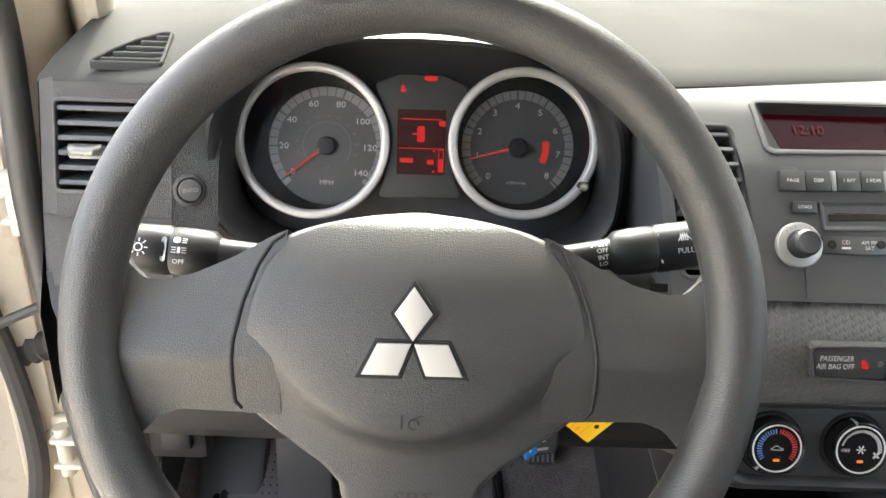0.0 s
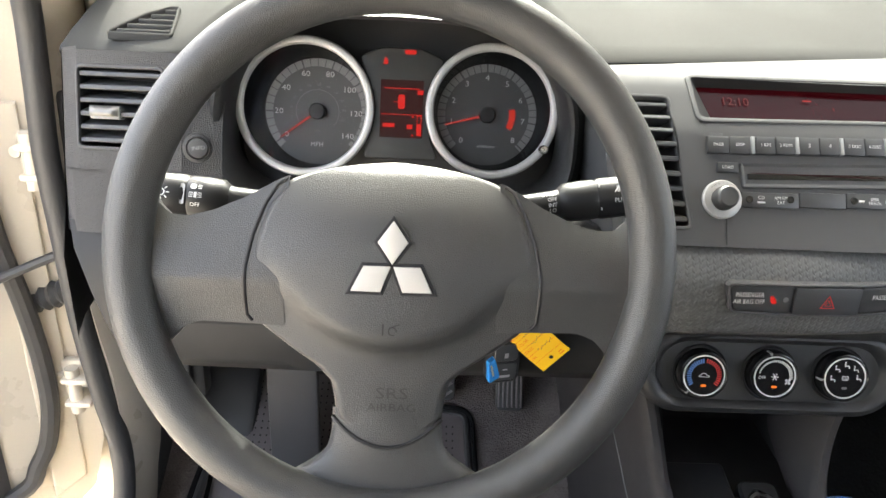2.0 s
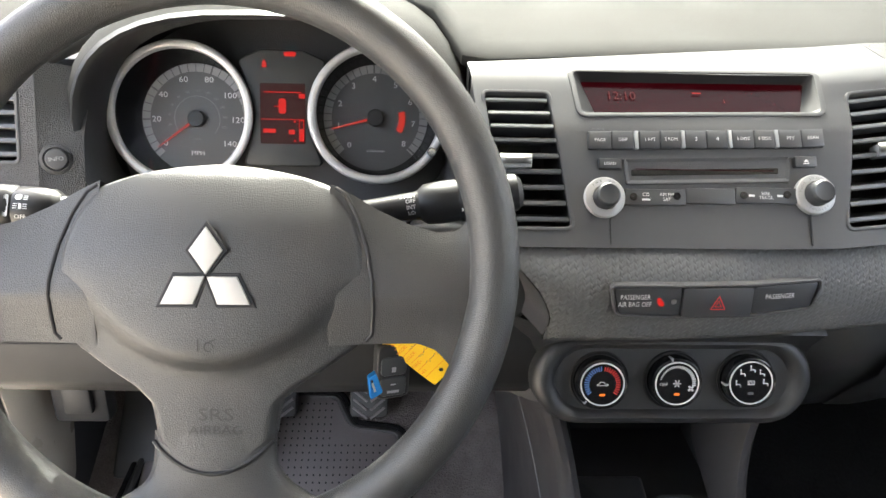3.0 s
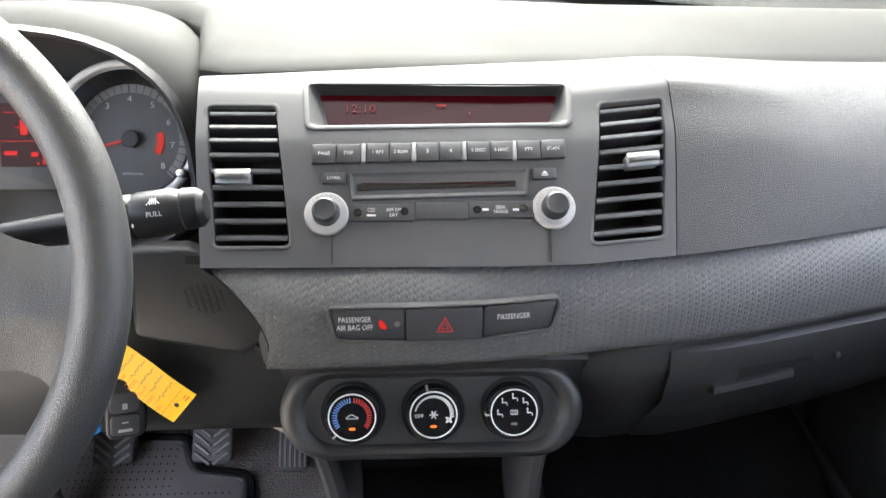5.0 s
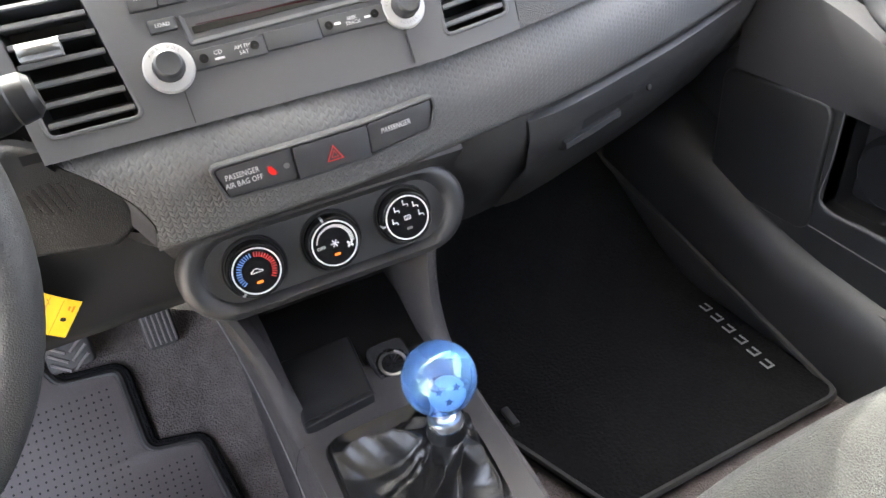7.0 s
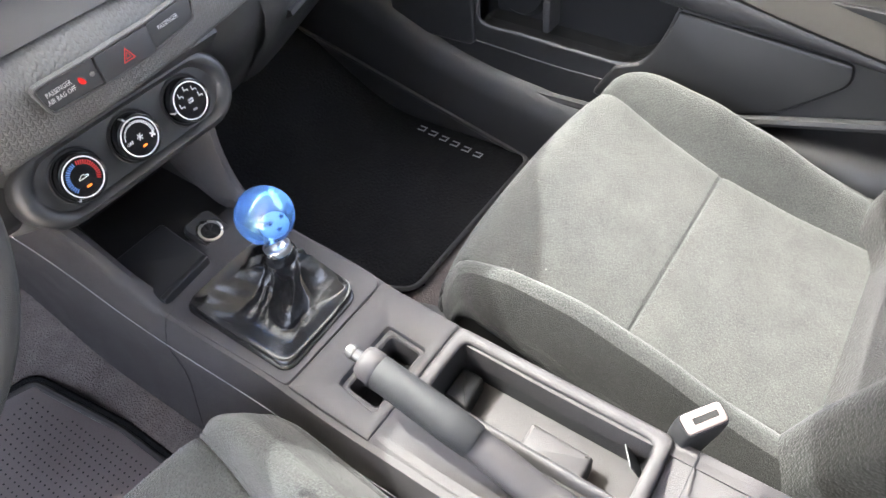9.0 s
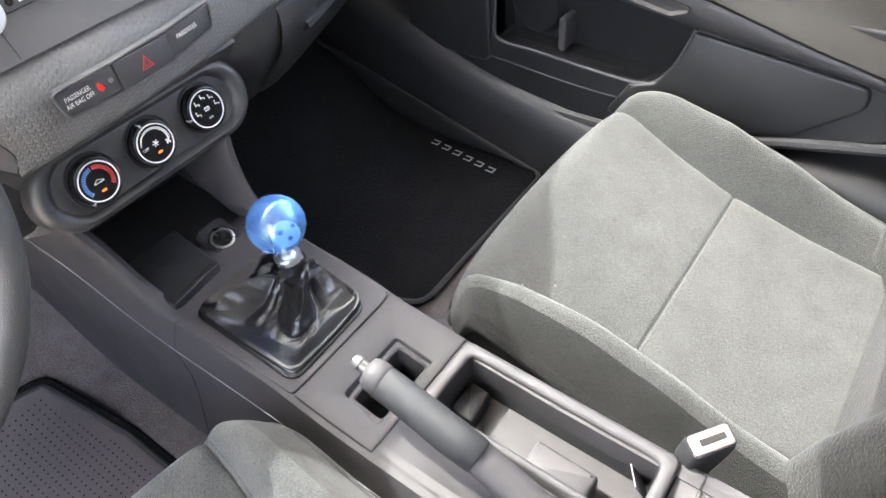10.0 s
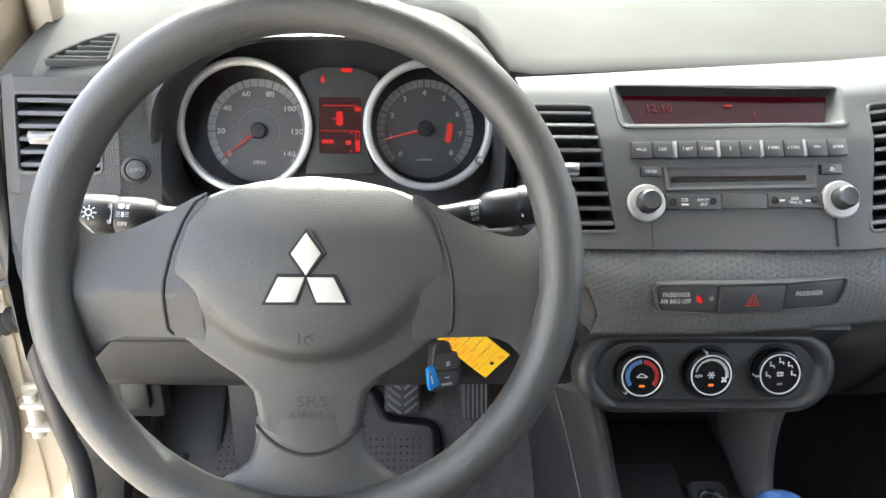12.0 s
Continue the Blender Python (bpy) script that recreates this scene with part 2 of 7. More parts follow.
# ribbed knit of the backrests, with shade put into its dark colours
SHADEKNIT = cloth("shaded_ribbed_knit", (0.006, 0.006, 0.0055), (0.022, 0.0215, 0.020), 0.0030)


def weave_band():
    """Dark plastic with an embossed pattern of small interlocked chevrons."""
    m, n, l, b = principled("embossed_band", (0.094, 0.094, 0.095), 0.55, 0, 0.3)
    co, sp = n.new("ShaderNodeTexCoord"), n.new("ShaderNodeSeparateXYZ")
    l.new(co.outputs["Object"], sp.inputs[0])
    x, y, z = sp.outputs
    half, row = 0.0031, 0.0024
    px = calc(n, l, "PINGPONG", x, half)
    column = calc(n, l, "MODULO", calc(n, l, "FLOOR", calc(n, l, "DIVIDE", calc(n, l, "ADD", x, 2.0), 2 * half)), 2.0)
    v = calc(n, l, "ADD", calc(n, l, "MULTIPLY_ADD", column, row, z), calc(n, l, "MULTIPLY", px, 0.75))
    lines = calc(n, l, "DIVIDE", calc(n, l, "PINGPONG", v, row), row)
    edge = calc(n, l, "DIVIDE", px, half)
    h = calc(n, l, "MULTIPLY", calc(n, l, "SMOOTH_MIN", lines, 0.6, 0.3), calc(n, l, "SMOOTH_MIN", calc(n, l, "ADD", edge, 0.25), 0.7, 0.3))
    bump = n.new("ShaderNodeBump")
    bump.inputs["Strength"].default_value, bump.inputs["Distance"].default_value = 0.8, 0.0018
    l.new(h, bump.inputs["Height"])
    l.new(bump.outputs[0], b.inputs["Normal"])
    big = n.new("ShaderNodeTexNoise")
    big.inputs["Scale"].default_value = 14
    l.new(co.outputs["Object"], big.inputs["Vector"])
    ro = n.new("ShaderNodeMapRange")
    ro.inputs[3].default_value, ro.inputs[4].default_value = 0.48, 0.62
    l.new(big.outputs[0], ro.inputs[0])
    l.new(ro.outputs[0], b.inputs["Roughness"])
    return m


BAND = weave_band()


# ---- mesh helpers ----
def thing(name, at, label, category, group="", kind=""):
    e = new(name)
    e.location, e.empty_display_size = at, 0.02
    return tagged(e, label, category, group, kind)


def solid(name, vf, mat, parent=None, label="", smooth=35, tags=()):
    """One mesh object from vertices and faces in world metres, under a thing or a part."""
    me = bpy.data.meshes.new(name)
    me.from_pydata([tuple(v) for v in vf[0]], [], vf[1])
    bm = bmesh.new()
    bm.from_mesh(me)
    bmesh.ops.remove_doubles(bm, verts=bm.verts, dist=1e-6)
    bmesh.ops.recalc_face_normals(bm, faces=bm.faces)
    for f in bm.faces:
        f.smooth = smooth > 0
    for e in bm.edges:
        e.smooth = len(e.link_faces) == 2 and e.calc_face_angle(0) < radians(smooth)
    bm.to_mesh(me)
    bm.free()
    me.materials.append(mat)
    ob = new(name, me)
    if parent:
        ob.parent = parent
        top = parent
        while top.parent:
            top = top.parent
        if top.type == "EMPTY" and parent == top:
            ob.matrix_parent_inverse = Matrix.Translation(-Vector(top.location))
    if label:
        ob["label"] = label
    if tags:
        tagged(ob, *tags)
    return ob


def join(*parts):
    v, f = [], []
    for a, b in parts:
        o = len(v)
        v += list(a)
        f += [tuple(i + o for i in q) for q in b]
    return v, f


def moved(vf, m):
    return [m @ Vector(v) for v in vf[0]], vf[1]


def mapped(vf, fn):
    return [fn(*v) for v in vf[0]], vf[1]


def axes(o, x, y, z):
    """Matrix with the given origin and axes."""
    x, y, z = Vector(x).normalized(), Vector(y).normalized(), Vector(z).normalized()
    return Matrix(((x.x, y.x, z.x, o[0]), (x.y, y.y, z.y, o[1]), (x.z, y.z, z.z, o[2]), (0, 0, 0, 1)))


def aim(o, z, up=(0, 0, 1)):
    """Matrix at o with its z axis along z and its y axis as near to up as can be."""
    z = Vector(z).normalized()
    x = Vector(up).cross(z).normalized()
    return axes(o, x, z.cross(x), z)


def rrect(x0, x1, y0, y1, r, n=4):
    out = []
    for cx, cy, a in ((x1 - r, y1 - r, 0), (x0 + r, y1 - r, 90), (x0 + r, y0 + r, 180), (x1 - r, y0 + r, 270)):
        for i in range(n + 1):
            t = radians(a + 90 * i / n)
            out.append((cx + r * math.cos(t), cy + r * math.sin(t)))
    return out


def quad_round(pts, r, n=4):
    """Corner-rounded polygon."""
    out, k = [], len(pts)
    for i in range(k):
        p, a, b = Vector(pts[i]), Vector(pts[i - 1]), Vector(pts[(i + 1) % k])
        u, w = (a - p).normalized(), (b - p).normalized()
        ri = r[i] if isinstance(r, (list, tuple)) else r
        d = ri / max(0.05, math.tan(u.angle(w) / 2))
        p0, p1 = p + u * d, p + w * d
        for j in range(n + 1):
            s = j / n
            out.append(tuple((1 - s) ** 2 * p0 + 2 * s * (1 - s) * p + s * s * p1))
    return out


def circle(cx, cy, r, n=32):
    return [(cx + r * math.cos(2 * math.pi * i / n), cy + r * math.sin(2 * math.pi * i / n)) for i in range(n)]


def inset(poly, d):
    out, k = [], len(poly)
    area = sum(poly[i - 1][0] * poly[i][1] - poly[i][0] * poly[i - 1][1] for i in range(k))
    sg = 1 if area > 0 else -1
    for i in range(k):
        a, p, b = Vector(poly[i - 1]), Vector(poly[i]), Vector(poly[(i + 1) % k])
        e0, e1 = (p - a), (b - p)
        n0 = Vector((-e0.y, e0.x)).normalized() * sg
        n1 = Vector((-e1.y, e1.x)).normalized() * sg
        m = (n0 + n1)
        m = m / max(0.35, m.length_squared / 2)
        out.append(tuple(p + m * d))
    return out


def loft(rows, wrap=False, caps=False, ends=False):
    """Skin over rows of points; wrap closes each row, caps fills the first and last, ends joins last row to first."""
    k = len(rows[0])
    v = [p for r in rows for p in r]
    f = []
    m = len(rows)
    for i in range(m if ends else m - 1):
        for j in range(k if wrap else k - 1):
            a, b = i * k + j, i * k + (j + 1) % k
            c, d = ((i + 1) % m) * k + (j + 1) % k, ((i + 1) % m) * k + j
            f.append((a, b, c, d))
    if caps:
        f.append(tuple(range(k)))
        f.append(tuple((m - 1) * k + j for j in range(k)))
    return v, f


def slab(poly, z0, z1, r=0.0, n=3):
    """Plate of an outline, from z0 to z1, with a rounded upper edge."""
    rows = [[(x, y, z0) for x, y in poly]]
    if r:
        for i in range(n + 1):
            t = math.pi / 2 * i / n
            q = inset(poly, r * (1 - math.cos(t)))
            rows.append([(x, y, z1 - r + r * math.sin(t)) for x, y in q])
    else:
        rows.append([(x, y, z1) for x, y in poly])
    return loft(rows, wrap=True, caps=True)


def rim(outer, inner, z0, z1, r=0.0):
    """Raised border between two outlines with the same number of points."""
    o2, i2 = inset(outer, r), inset(inner, -r)
    rows = [[(x, y, z0) for x, y in outer], [(x, y, z1 - r) for x, y in outer], [(x, y, z1) for x, y in o2], [(x, y, z1) for x, y in i2],
            [(x, y, z1 - r) for x, y in inner], [(x, y, z0) for x, y in inner]]
    return loft(rows, wrap=True, ends=True)


def lathe(prof, n=32, a0=0.0, a1=360.0):
    rows = []
    full = abs(a1 - a0) >= 360
    for i in range(n if full else n + 1):
        t = radians(a0 + (a1 - a0) * i / n)
        rows.append([(r * math.cos(t), r * math.sin(t), z) for r, z in prof])
    return loft(rows, ends=full)


def tube(pts, r, n=10, caps=True):
    pts = [Vector(p) for p in pts]
    rows, x = [], None
    for i, p in enumerate(pts):
        d = (pts[min(i + 1, len(pts) - 1)] - pts[max(i - 1, 0)]).normalized()
        if x is None:
            x = d.orthogonal().normalized()
        x = (x - d * x.dot(d)).normalized()
        y = d.cross(x)
        ri = r[i] if isinstance(r, (list, tuple)) else r
        rows.append([p + (x * math.cos(2 * math.pi * j / n) + y * math.sin(2 * math.pi * j / n)) * ri for j in range(n)])
    return loft(rows, wrap=True, caps=caps)


def curve(pts, n=8):
    """Points along a smooth line through pts."""
    P = [Vector(p) for p in pts]
    P = [2 * P[0] - P[1]] + P + [2 * P[-1] - P[-2]]
    out = []
    for i in range(1, len(P) - 2):
        for j in range(n):
            s = j / n
            a, b, c, d = P[i - 1:i + 3]
            out.append(0.5 * (2 * b + (c - a) * s + (2 * a - 5 * b + 4 * c - d) * s * s + (3 * b - a - 3 * c + d) * s ** 3))
    return out + [P[-2]]


def brick(x0, x1, y0, y1, z0, z1, r=0.002, seg=2):
    bm = bmesh.new()
    bmesh.ops.create_cube(bm, size=1)
    for v in bm.verts:
        v.co = Vector(((x0 + x1) / 2 + v.co.x * (x1 - x0), (y0 + y1) / 2 + v.co.y * (y1 - y0), (z0 + z1) / 2 + v.co.z * (z1 - z0)))
    if r:
        bmesh.ops.bevel(bm, geom=bm.edges[:], offset=r, segments=seg, affect="EDGES", profile=0.5)
    bm.verts.index_update()
    out = [v.co.copy() for v in bm.verts], [tuple(v.index for v in f.verts) for f in bm.faces]
    bm.free()
    return out


def words(text, size, x=0.0, y=0.0, z=0.0, align="CENTER", wide=1.0):
    """Flat letters in the plane, size metres high capitals."""
    c = bpy.data.curves.new("letters", "FONT")
    c.body, c.size, c.align_x, c.align_y, c.resolution_u = text, size / 0.69, align, "CENTER", 2
    o = bpy.data.objects.new("letters", c)
    scene.collection.objects.link(o)
    bpy.context.view_layer.update()
    me = bpy.data.meshes.new_from_object(o.evaluated_get(bpy.context.evaluated_depsgraph_get()))
    out = [(v.co.x * wide + x, v.co.y + y, z) for v in me.vertices], [tuple(p.vertices) for p in me.polygons]
    bpy.data.objects.remove(o)
    bpy.data.meshes.remove(me)
    bpy.data.curves.remove(c)
    return out


def bar(x, y, w, h, z=0.0):
    return [(x - w / 2, y - h / 2, z), (x + w / 2, y - h / 2, z), (x + w / 2, y + h / 2, z), (x - w / 2, y + h / 2, z)], [(0, 1, 2, 3)]


def flat(poly, z=0.0):
    return [(x, y, z) for x, y in poly], [tuple(range(len(poly)))]


def arc(cx, cy, r0, r1, a0, a1, z=0.0, n=16):
    rows = []
    for i in range(n + 1):
        t = radians(a0 + (a1 - a0) * i / n)
        rows.append([(cx + r * math.cos(t), cy + r * math.sin(t), z) for r in (r0, r1)])
    return loft(rows)


def interp(x, xs, ys):
    return float(np.interp(x, xs, ys))


def smooth_interp(x, xs, ys, w):
    return sum(interp(x + w * k / 3, xs, ys) for k in range(-3, 4)) / 7


# ---- ground and surroundings ----
solid("ground", ([(-60, -60, 0), (60, -60, 0), (60, 60, 0), (-60, 60, 0)], [(0, 1, 2, 3)]), CONCRETE, smooth=0,
      tags=("pale sunlit concrete ground beside the car", "ground", "", "structure"))

# ---- car shell: floor, sills, pillars, roof ----
LEFT, RIGHT, FLOOR, ROOF = -0.40, 1.14, 0.315, 1.43
MID = 0.37


def floor_z(y):
    """Floor pan: flat, then the toe board rises to the bulkhead."""
    return smooth_interp(y, (-2, 0.72, 1.12, 1.3), (FLOOR, FLOOR, 0.56, 0.72), 0.06)


rows = []
for i in range(60):
    y = -1.75 + i * (3.0 / 59)
    z = floor_z(y)
    rows.append([(LEFT + 0.01, y, z + 0.02), (LEFT + 0.05, y, z), (0.18, y, z), (0.27, y, z + 0.02), (0.31, y, z + 0.15), (0.43, y, z + 0.15), (0.47, y, z + 0.02), (0.54, y, z),
                 (RIGHT - 0.06, y, z), (RIGHT - 0.01, y, z + 0.02)])
solid("floor", loft(rows), CARPET, smooth=60, tags=("dark grey tufted car floor carpet", "carpet", "", "structure"))

body = thing("car_body", (MID, -0.4, 0.0), "white car body shell around the cabin", "car body", "", "structure")
# rocker sills
for sx, nm in ((LEFT - 0.03, -1), (RIGHT + 0.02, 1)):
    prof = [(-0.05, 0.20), (0.05, 0.20), (0.05, 0.36), (0.02, 0.385), (-0.03, 0.38), (-0.05, 0.35)]
    solid("sill", loft([[(sx - nm * x, y, z) for x, z in prof] for y in (-1.0, 0.66)], wrap=True, caps=True), PAINT, body, "white painted door sill")
# roof
rows = []
for i in range(13):
    y = 0.53 - i * 0.168
    rows.append([(MID + x, y, ROOF - 0.06 * (x / 0.62) ** 4 - 0.024 * ((y + 0.55) / 0.7) ** 2) for x in (-0.62, -0.5, -0.3, 0, 0.3, 0.5, 0.62)])
top = [[(x, y, z + 0.03) for x, y, z in r] for r in rows]
solid("ceiling", loft(rows), HEADLINER, smooth=60, tags=("pale cloth headliner under the car roof", "headliner", "", "structure"))
solid("roof", loft(top), PAINT, body)
# windscreen pillars, trimmed inside
for s in (-1, 1):
    base, tip = Vector((MID + s * 0.755, 0.84, 0.98)), Vector((MID + s * 0.61, 0.51, 1.350))
    line = curve([base, base.lerp(tip, 0.3) + Vector((0, 0, 0.028)), base.lerp(tip, 0.7) + Vector((0, 0, 0.03)), tip], 6)
    rows = []
    for k, p in enumerate(line):
        w = 0.055 - 0.012 * k / len(line)
        rows.append([p + Vector((s * w * 0.7 * math.cos(a), 0.55 * w * math.cos(a) + 0.4 * w * math.sin(a), w * math.sin(a))) for a in [2 * math.pi * j / 14 for j in range(14)]])
    solid("pillar_trim", loft(rows, wrap=True, caps=True), PILLAR, body, "beige plastic windscreen pillar trim")
    # rear of the door opening, roof rails and rear pillars
    solid("roof_rail", tube(curve([(MID + s * 0.61, 0.53, 1.338), (MID + s * 0.62, 0.1, 1.390), (MID + s * 0.63, -0.6, 1.40), (MID + s * 0.60, -1.4, 1.34)], 6), 0.04, 10), PAINT, body)
    solid("door_pillar", loft([[(MID + s * (0.77 - (z - 0.35) * 0.13), y, z) for y in (-0.36, -0.52)] + [(MID + s * (0.72 - (z - 0.35) * 0.13), y, z) for y in (-0.52, -0.36)]
                               for z in (0.33, 0.9, 1.40)], wrap=True, caps=True), PILLAR, body, "beige plastic door pillar trim")
    solid("rear_side_panel", loft([[(MID + s * 0.77, y, z) for y in (-0.5, -1.75)] for z in (0.33, 0.97)]), LOWER, body)
    solid("rear_pillar", tube([(MID + s * 0.72, -1.75, 0.95), (MID + s * 0.60, -1.35, 1.36)], 0.07, 10), PILLAR, body)
solid("rear_bulkhead", brick(LEFT, RIGHT, -1.80, -1.74, 0.3, 0.98, 0.01), LOWER, body)
solid("bulkhead", brick(LEFT, RIGHT, 1.22, 1.26, 0.3, 1.06, 0.01), LOWER, body)
solid("cowl", brick(LEFT, RIGHT, 1.085, 1.30, 0.98, 1.118, 0.01), BLACK, body, "black plastic cowl under the windscreen")
solid("bonnet", brick(LEFT, RIGHT, 1.31, 2.3, 0.9, 1.03, 0.02), PAINT, body, "white bonnet ahead of the windscreen")
for s, x in ((-1, LEFT), (1, RIGHT)):
    solid("kick_panel", brick(x - 0.02, x + 0.02, 0.66, 1.24, 0.3, 0.95, 0.008) if s > 0 else brick(-0.388, -0.368, 0.672, 1.24, 0.3, 0.98, 0.006), LOWER, body)
GY, GZ, GW = (1.11, 0.94, 0.74, 0.545), (1.06, 1.16, 1.26, 1.34), (0.74, 0.71, 0.66, 0.615)


def screen_row(y):
    """Points across the curved windscreen at one depth."""
    z, w = float(np.interp(-y, [-v for v in GY], GZ)), float(np.interp(-y, [-v for v in GY], GW))
    return [(MID + x * w, y, z + 0.05 * (1 - x * x)) for x in (-1, -0.6, -0.2, 0.2, 0.6, 1)]


solid("windscreen", loft([screen_row(y) for y in (1.11, 0.94, 0.82, 0.74, 0.695)]), GLASS, smooth=60, tags=("clear curved windscreen glass", "windscreen", "", "structure"))
# unseen strip of glass, added to dim the sun on wheel rim and pad
solid("added_dim_band", loft([screen_row(y) for y in (0.695, 0.62, 0.545)]), DIMGLASS, body, "unseen tinted band added to dim the sun on the wheel", smooth=60)

# tinted rear windows
for s in (-1, 1):
    solid("rear_window", loft([[(MID + s * 0.755, -0.52, 0.97), (MID + s * 0.755, -1.72, 0.97)], [(MID + s * 0.63, -0.52, 1.40), (MID + s * 0.61, -1.40, 1.35)]]), TINTED, body, "lightly tinted rear side glass")
solid("rear_window", loft([[(MID + x, -1.74, 0.98 + 0.01 * (1 - (x / 0.7) ** 2)) for x in (-0.72, -0.3, 0.3, 0.72)], [(MID + x * 0.85, -1.42, 1.36 + 0.02 * (1 - (x / 0.7) ** 2)) for x in (-0.72, -0.3, 0.3, 0.72)]]), TINTED, body, "lightly tinted rear screen")
# rear bench
bench = thing("rear_seat", (MID, -1.3, FLOOR), "grey fabric rear bench seat", "seat")
solid("cushion", brick(LEFT + 0.1, RIGHT - 0.1, -1.45, -0.95, FLOOR, 0.58, 0.05, 4), FABRIC, bench)
solid("backrest", moved(brick(LEFT + 0.1, RIGHT - 0.1, -0.08, 0.08, 0, 0.6, 0.05, 4), pose(0, -1.48, 0.5, 18, 0, 0)), FABRIC, bench)

# ---- driver's door frame and open door ----
solid("door_seal", tube(curve([(-0.335, 0.56, 1.20), (-0.366, 0.625, 1.12), (-0.379, 0.652, 1.06), (-0.384, 0.655, 0.987), (-0.388, 0.655, 0.915), (-0.386, 0.655, 0.836), (-0.382, 0.655, 0.714), (-0.371, 0.655, 0.601), (-0.360, 0.655, 0.513), (-0.362, 0.63, 0.43), (-0.375, 0.56, 0.392), (-0.385, 0.40, 0.385), (-0.385, -0.2, 0.385)], 6), 0.0135, 12),
      RUBBER, body, "black rubber door weatherstrip")
jx = lambda z: interp(z, (0.3, 0.40, 0.52, 0.62, 0.69, 0.78, 0.88, 0.95, 1.06, 1.2), (-0.410, -0.402, -0.386, -0.384, -0.394, -0.405, -0.418, -0.417, -0.410, -0.37))
jamb = [(0.030, -0.035), (0.012, -0.020), (0.0, 0.0), (-0.004, 0.02), (-0.004, 0.10), (0.03, 0.10), (0.05, 0.0)]
solid("door_jamb", loft([[(jx(z) + x, 0.69 + y, z) for x, y in jamb] for z in np.linspace(0.30, 1.2, 28)], wrap=True, caps=True), PAINT, body, "white painted hinge pillar", smooth=50)
solid("jamb_face", brick(-0.47, -0.40, 0.785, 0.80, 0.30, 1.2, 0.004), PAINT, body)
solid("fender", loft([[(-0.47, 0.80, z), (-0.49, 1.0, z), (-0.49, 1.6, z)] for z in (0.25, 0.6, 0.9, 1.04)]), PAINT, body, "white front wing")
door = thing("open_door", (-0.45, 0.74, 0.30), "open white front car door with dark inner trim", "car door")
HD = axes((-0.440, 0.765, 0), Vector((-0.80, -0.60, 0)), Vector((-0.60, 0.80, 0)), (0, 0, 1))
inner = [(0.02, 0.375), (0.05, 0.35), (0.9, 0.33), (0.98, 0.4), (1.0, 0.97), (0.35, 0.99), (0.12, 1.20), (-0.005, 1.20), (-0.01, 0.70), (0.0, 0.45)]
solid("door_shell", moved(loft([[(x, y, z) for x, z in inner] for y in (0.0, 0.05, 0.11)], wrap=True, caps=True), HD), PAINT, door, "white painted door shell")
solid("pressed_step", moved(slab([(x, z) for x, z in ((0.03, 0.40), (0.075, 0.38), (0.075, 0.95), (0.03, 0.95))], 0.0, 0.006, 0.004), HD @ Matrix(((1, 0, 0, 0), (0, 0, -1, 0), (0, 1, 0, 0), (0, 0, 0, 1)))), PAINT, door)
solid("inner_trim", moved(loft([[(0.125 + 0.85 * x, -0.075 + 0.07 * abs(2 * x - 1) ** 6, z) for x in (0, 0.03, 0.1, 0.3, 0.5, 0.85, 0.95, 1)] for z in (0.40, 0.45, 0.6, 0.8, 0.95, 1.0)]), HD), LOWER, door, "dark grey inner door trim", smooth=60)
solid("door_rubber", moved(tube(curve([(0.085, -0.012, 1.15), (0.085, -0.012, 0.95), (0.080, -0.012, 0.80), (0.066, -0.012, 0.70), (0.058, -0.012, 0.60), (0.062, -0.012, 0.52), (0.085, -0.012, 0.455), (0.15, -0.012, 0.405), (0.5, -0.012, 0.38)], 6), 0.012, 10), HD), RUBBER, door, "black rubber seal on the door")
for z in (0.572, 0.888):
    hinge = solid("hinge", join(brick(-0.472, -0.410, 0.738, 0.752, z - 0.028, z + 0.028, 0.004), brick(-0.45, -0.415, 0.700, 0.742, z - 0.022, z - 0.014, 0.003), brick(-0.45, -0.415, 0.700, 0.742, z + 0.014, z + 0.022, 0.003), moved(lathe([(0, -0.034), (0.009, -0.034), (0.009, 0.034), (0, 0.034)], 14), pose(-0.438, 0.712, z))), PAINT, door, "white painted steel hinge")
    for dx in (-0.022, 0.008):
        solid("bolt", moved(lathe([(0, 0.007), (0.007, 0.006), (0.008, 0)], 8), pose(-0.446 + dx, 0.738, z + 0.004, 90, 0, 0)), PAINT, hinge)
solid("check_strap", tube([(-0.400, 0.70, 0.785), (-0.45, 0.70, 0.762), (-0.52, 0.67, 0.735)], 0.006, 8), RUBBER, door, "bare metal door check strap")
bell = [(0.014 + 0.0045 * (i % 2), 0.0062 * i) for i in range(13)]
solid("cable_gaiter", moved(lathe(bell, 16), aim((-0.415, 0.745, 0.712), (-1.0, -0.1, -0.3))), RUBBER, door, "black ribbed rubber cable gaiter")
for z in (0.50, 0.44):
    solid("jamb_plug", moved(lathe([(0, 0.004), (0.007, 0.003), (0.009, 0)], 12), pose(-0.435, 0.783, z, 90, 0, 0)), RUBBER, door)

# ---- passenger's door ----
pdoor = thing("passenger_door", (1.08, 0.2, 0.42), "closed dark grey inner door panel with map pocket and armrest", "car door")
# lower panel with an opening for the pocket; local: u = y, v = z
DX = 1.050


def door_map(u, v, h):
    return Vector((DX - h, u, v))


def ledge(u):
    """Height of the line under the armrest face, falling towards the rear."""
    return smooth_interp(u, (-0.36, -0.07, 0.17, 0.28, 0.52, 0.72), (0.605, 0.634, 0.656, 0.672, 0.690, 0.70), 0.03)


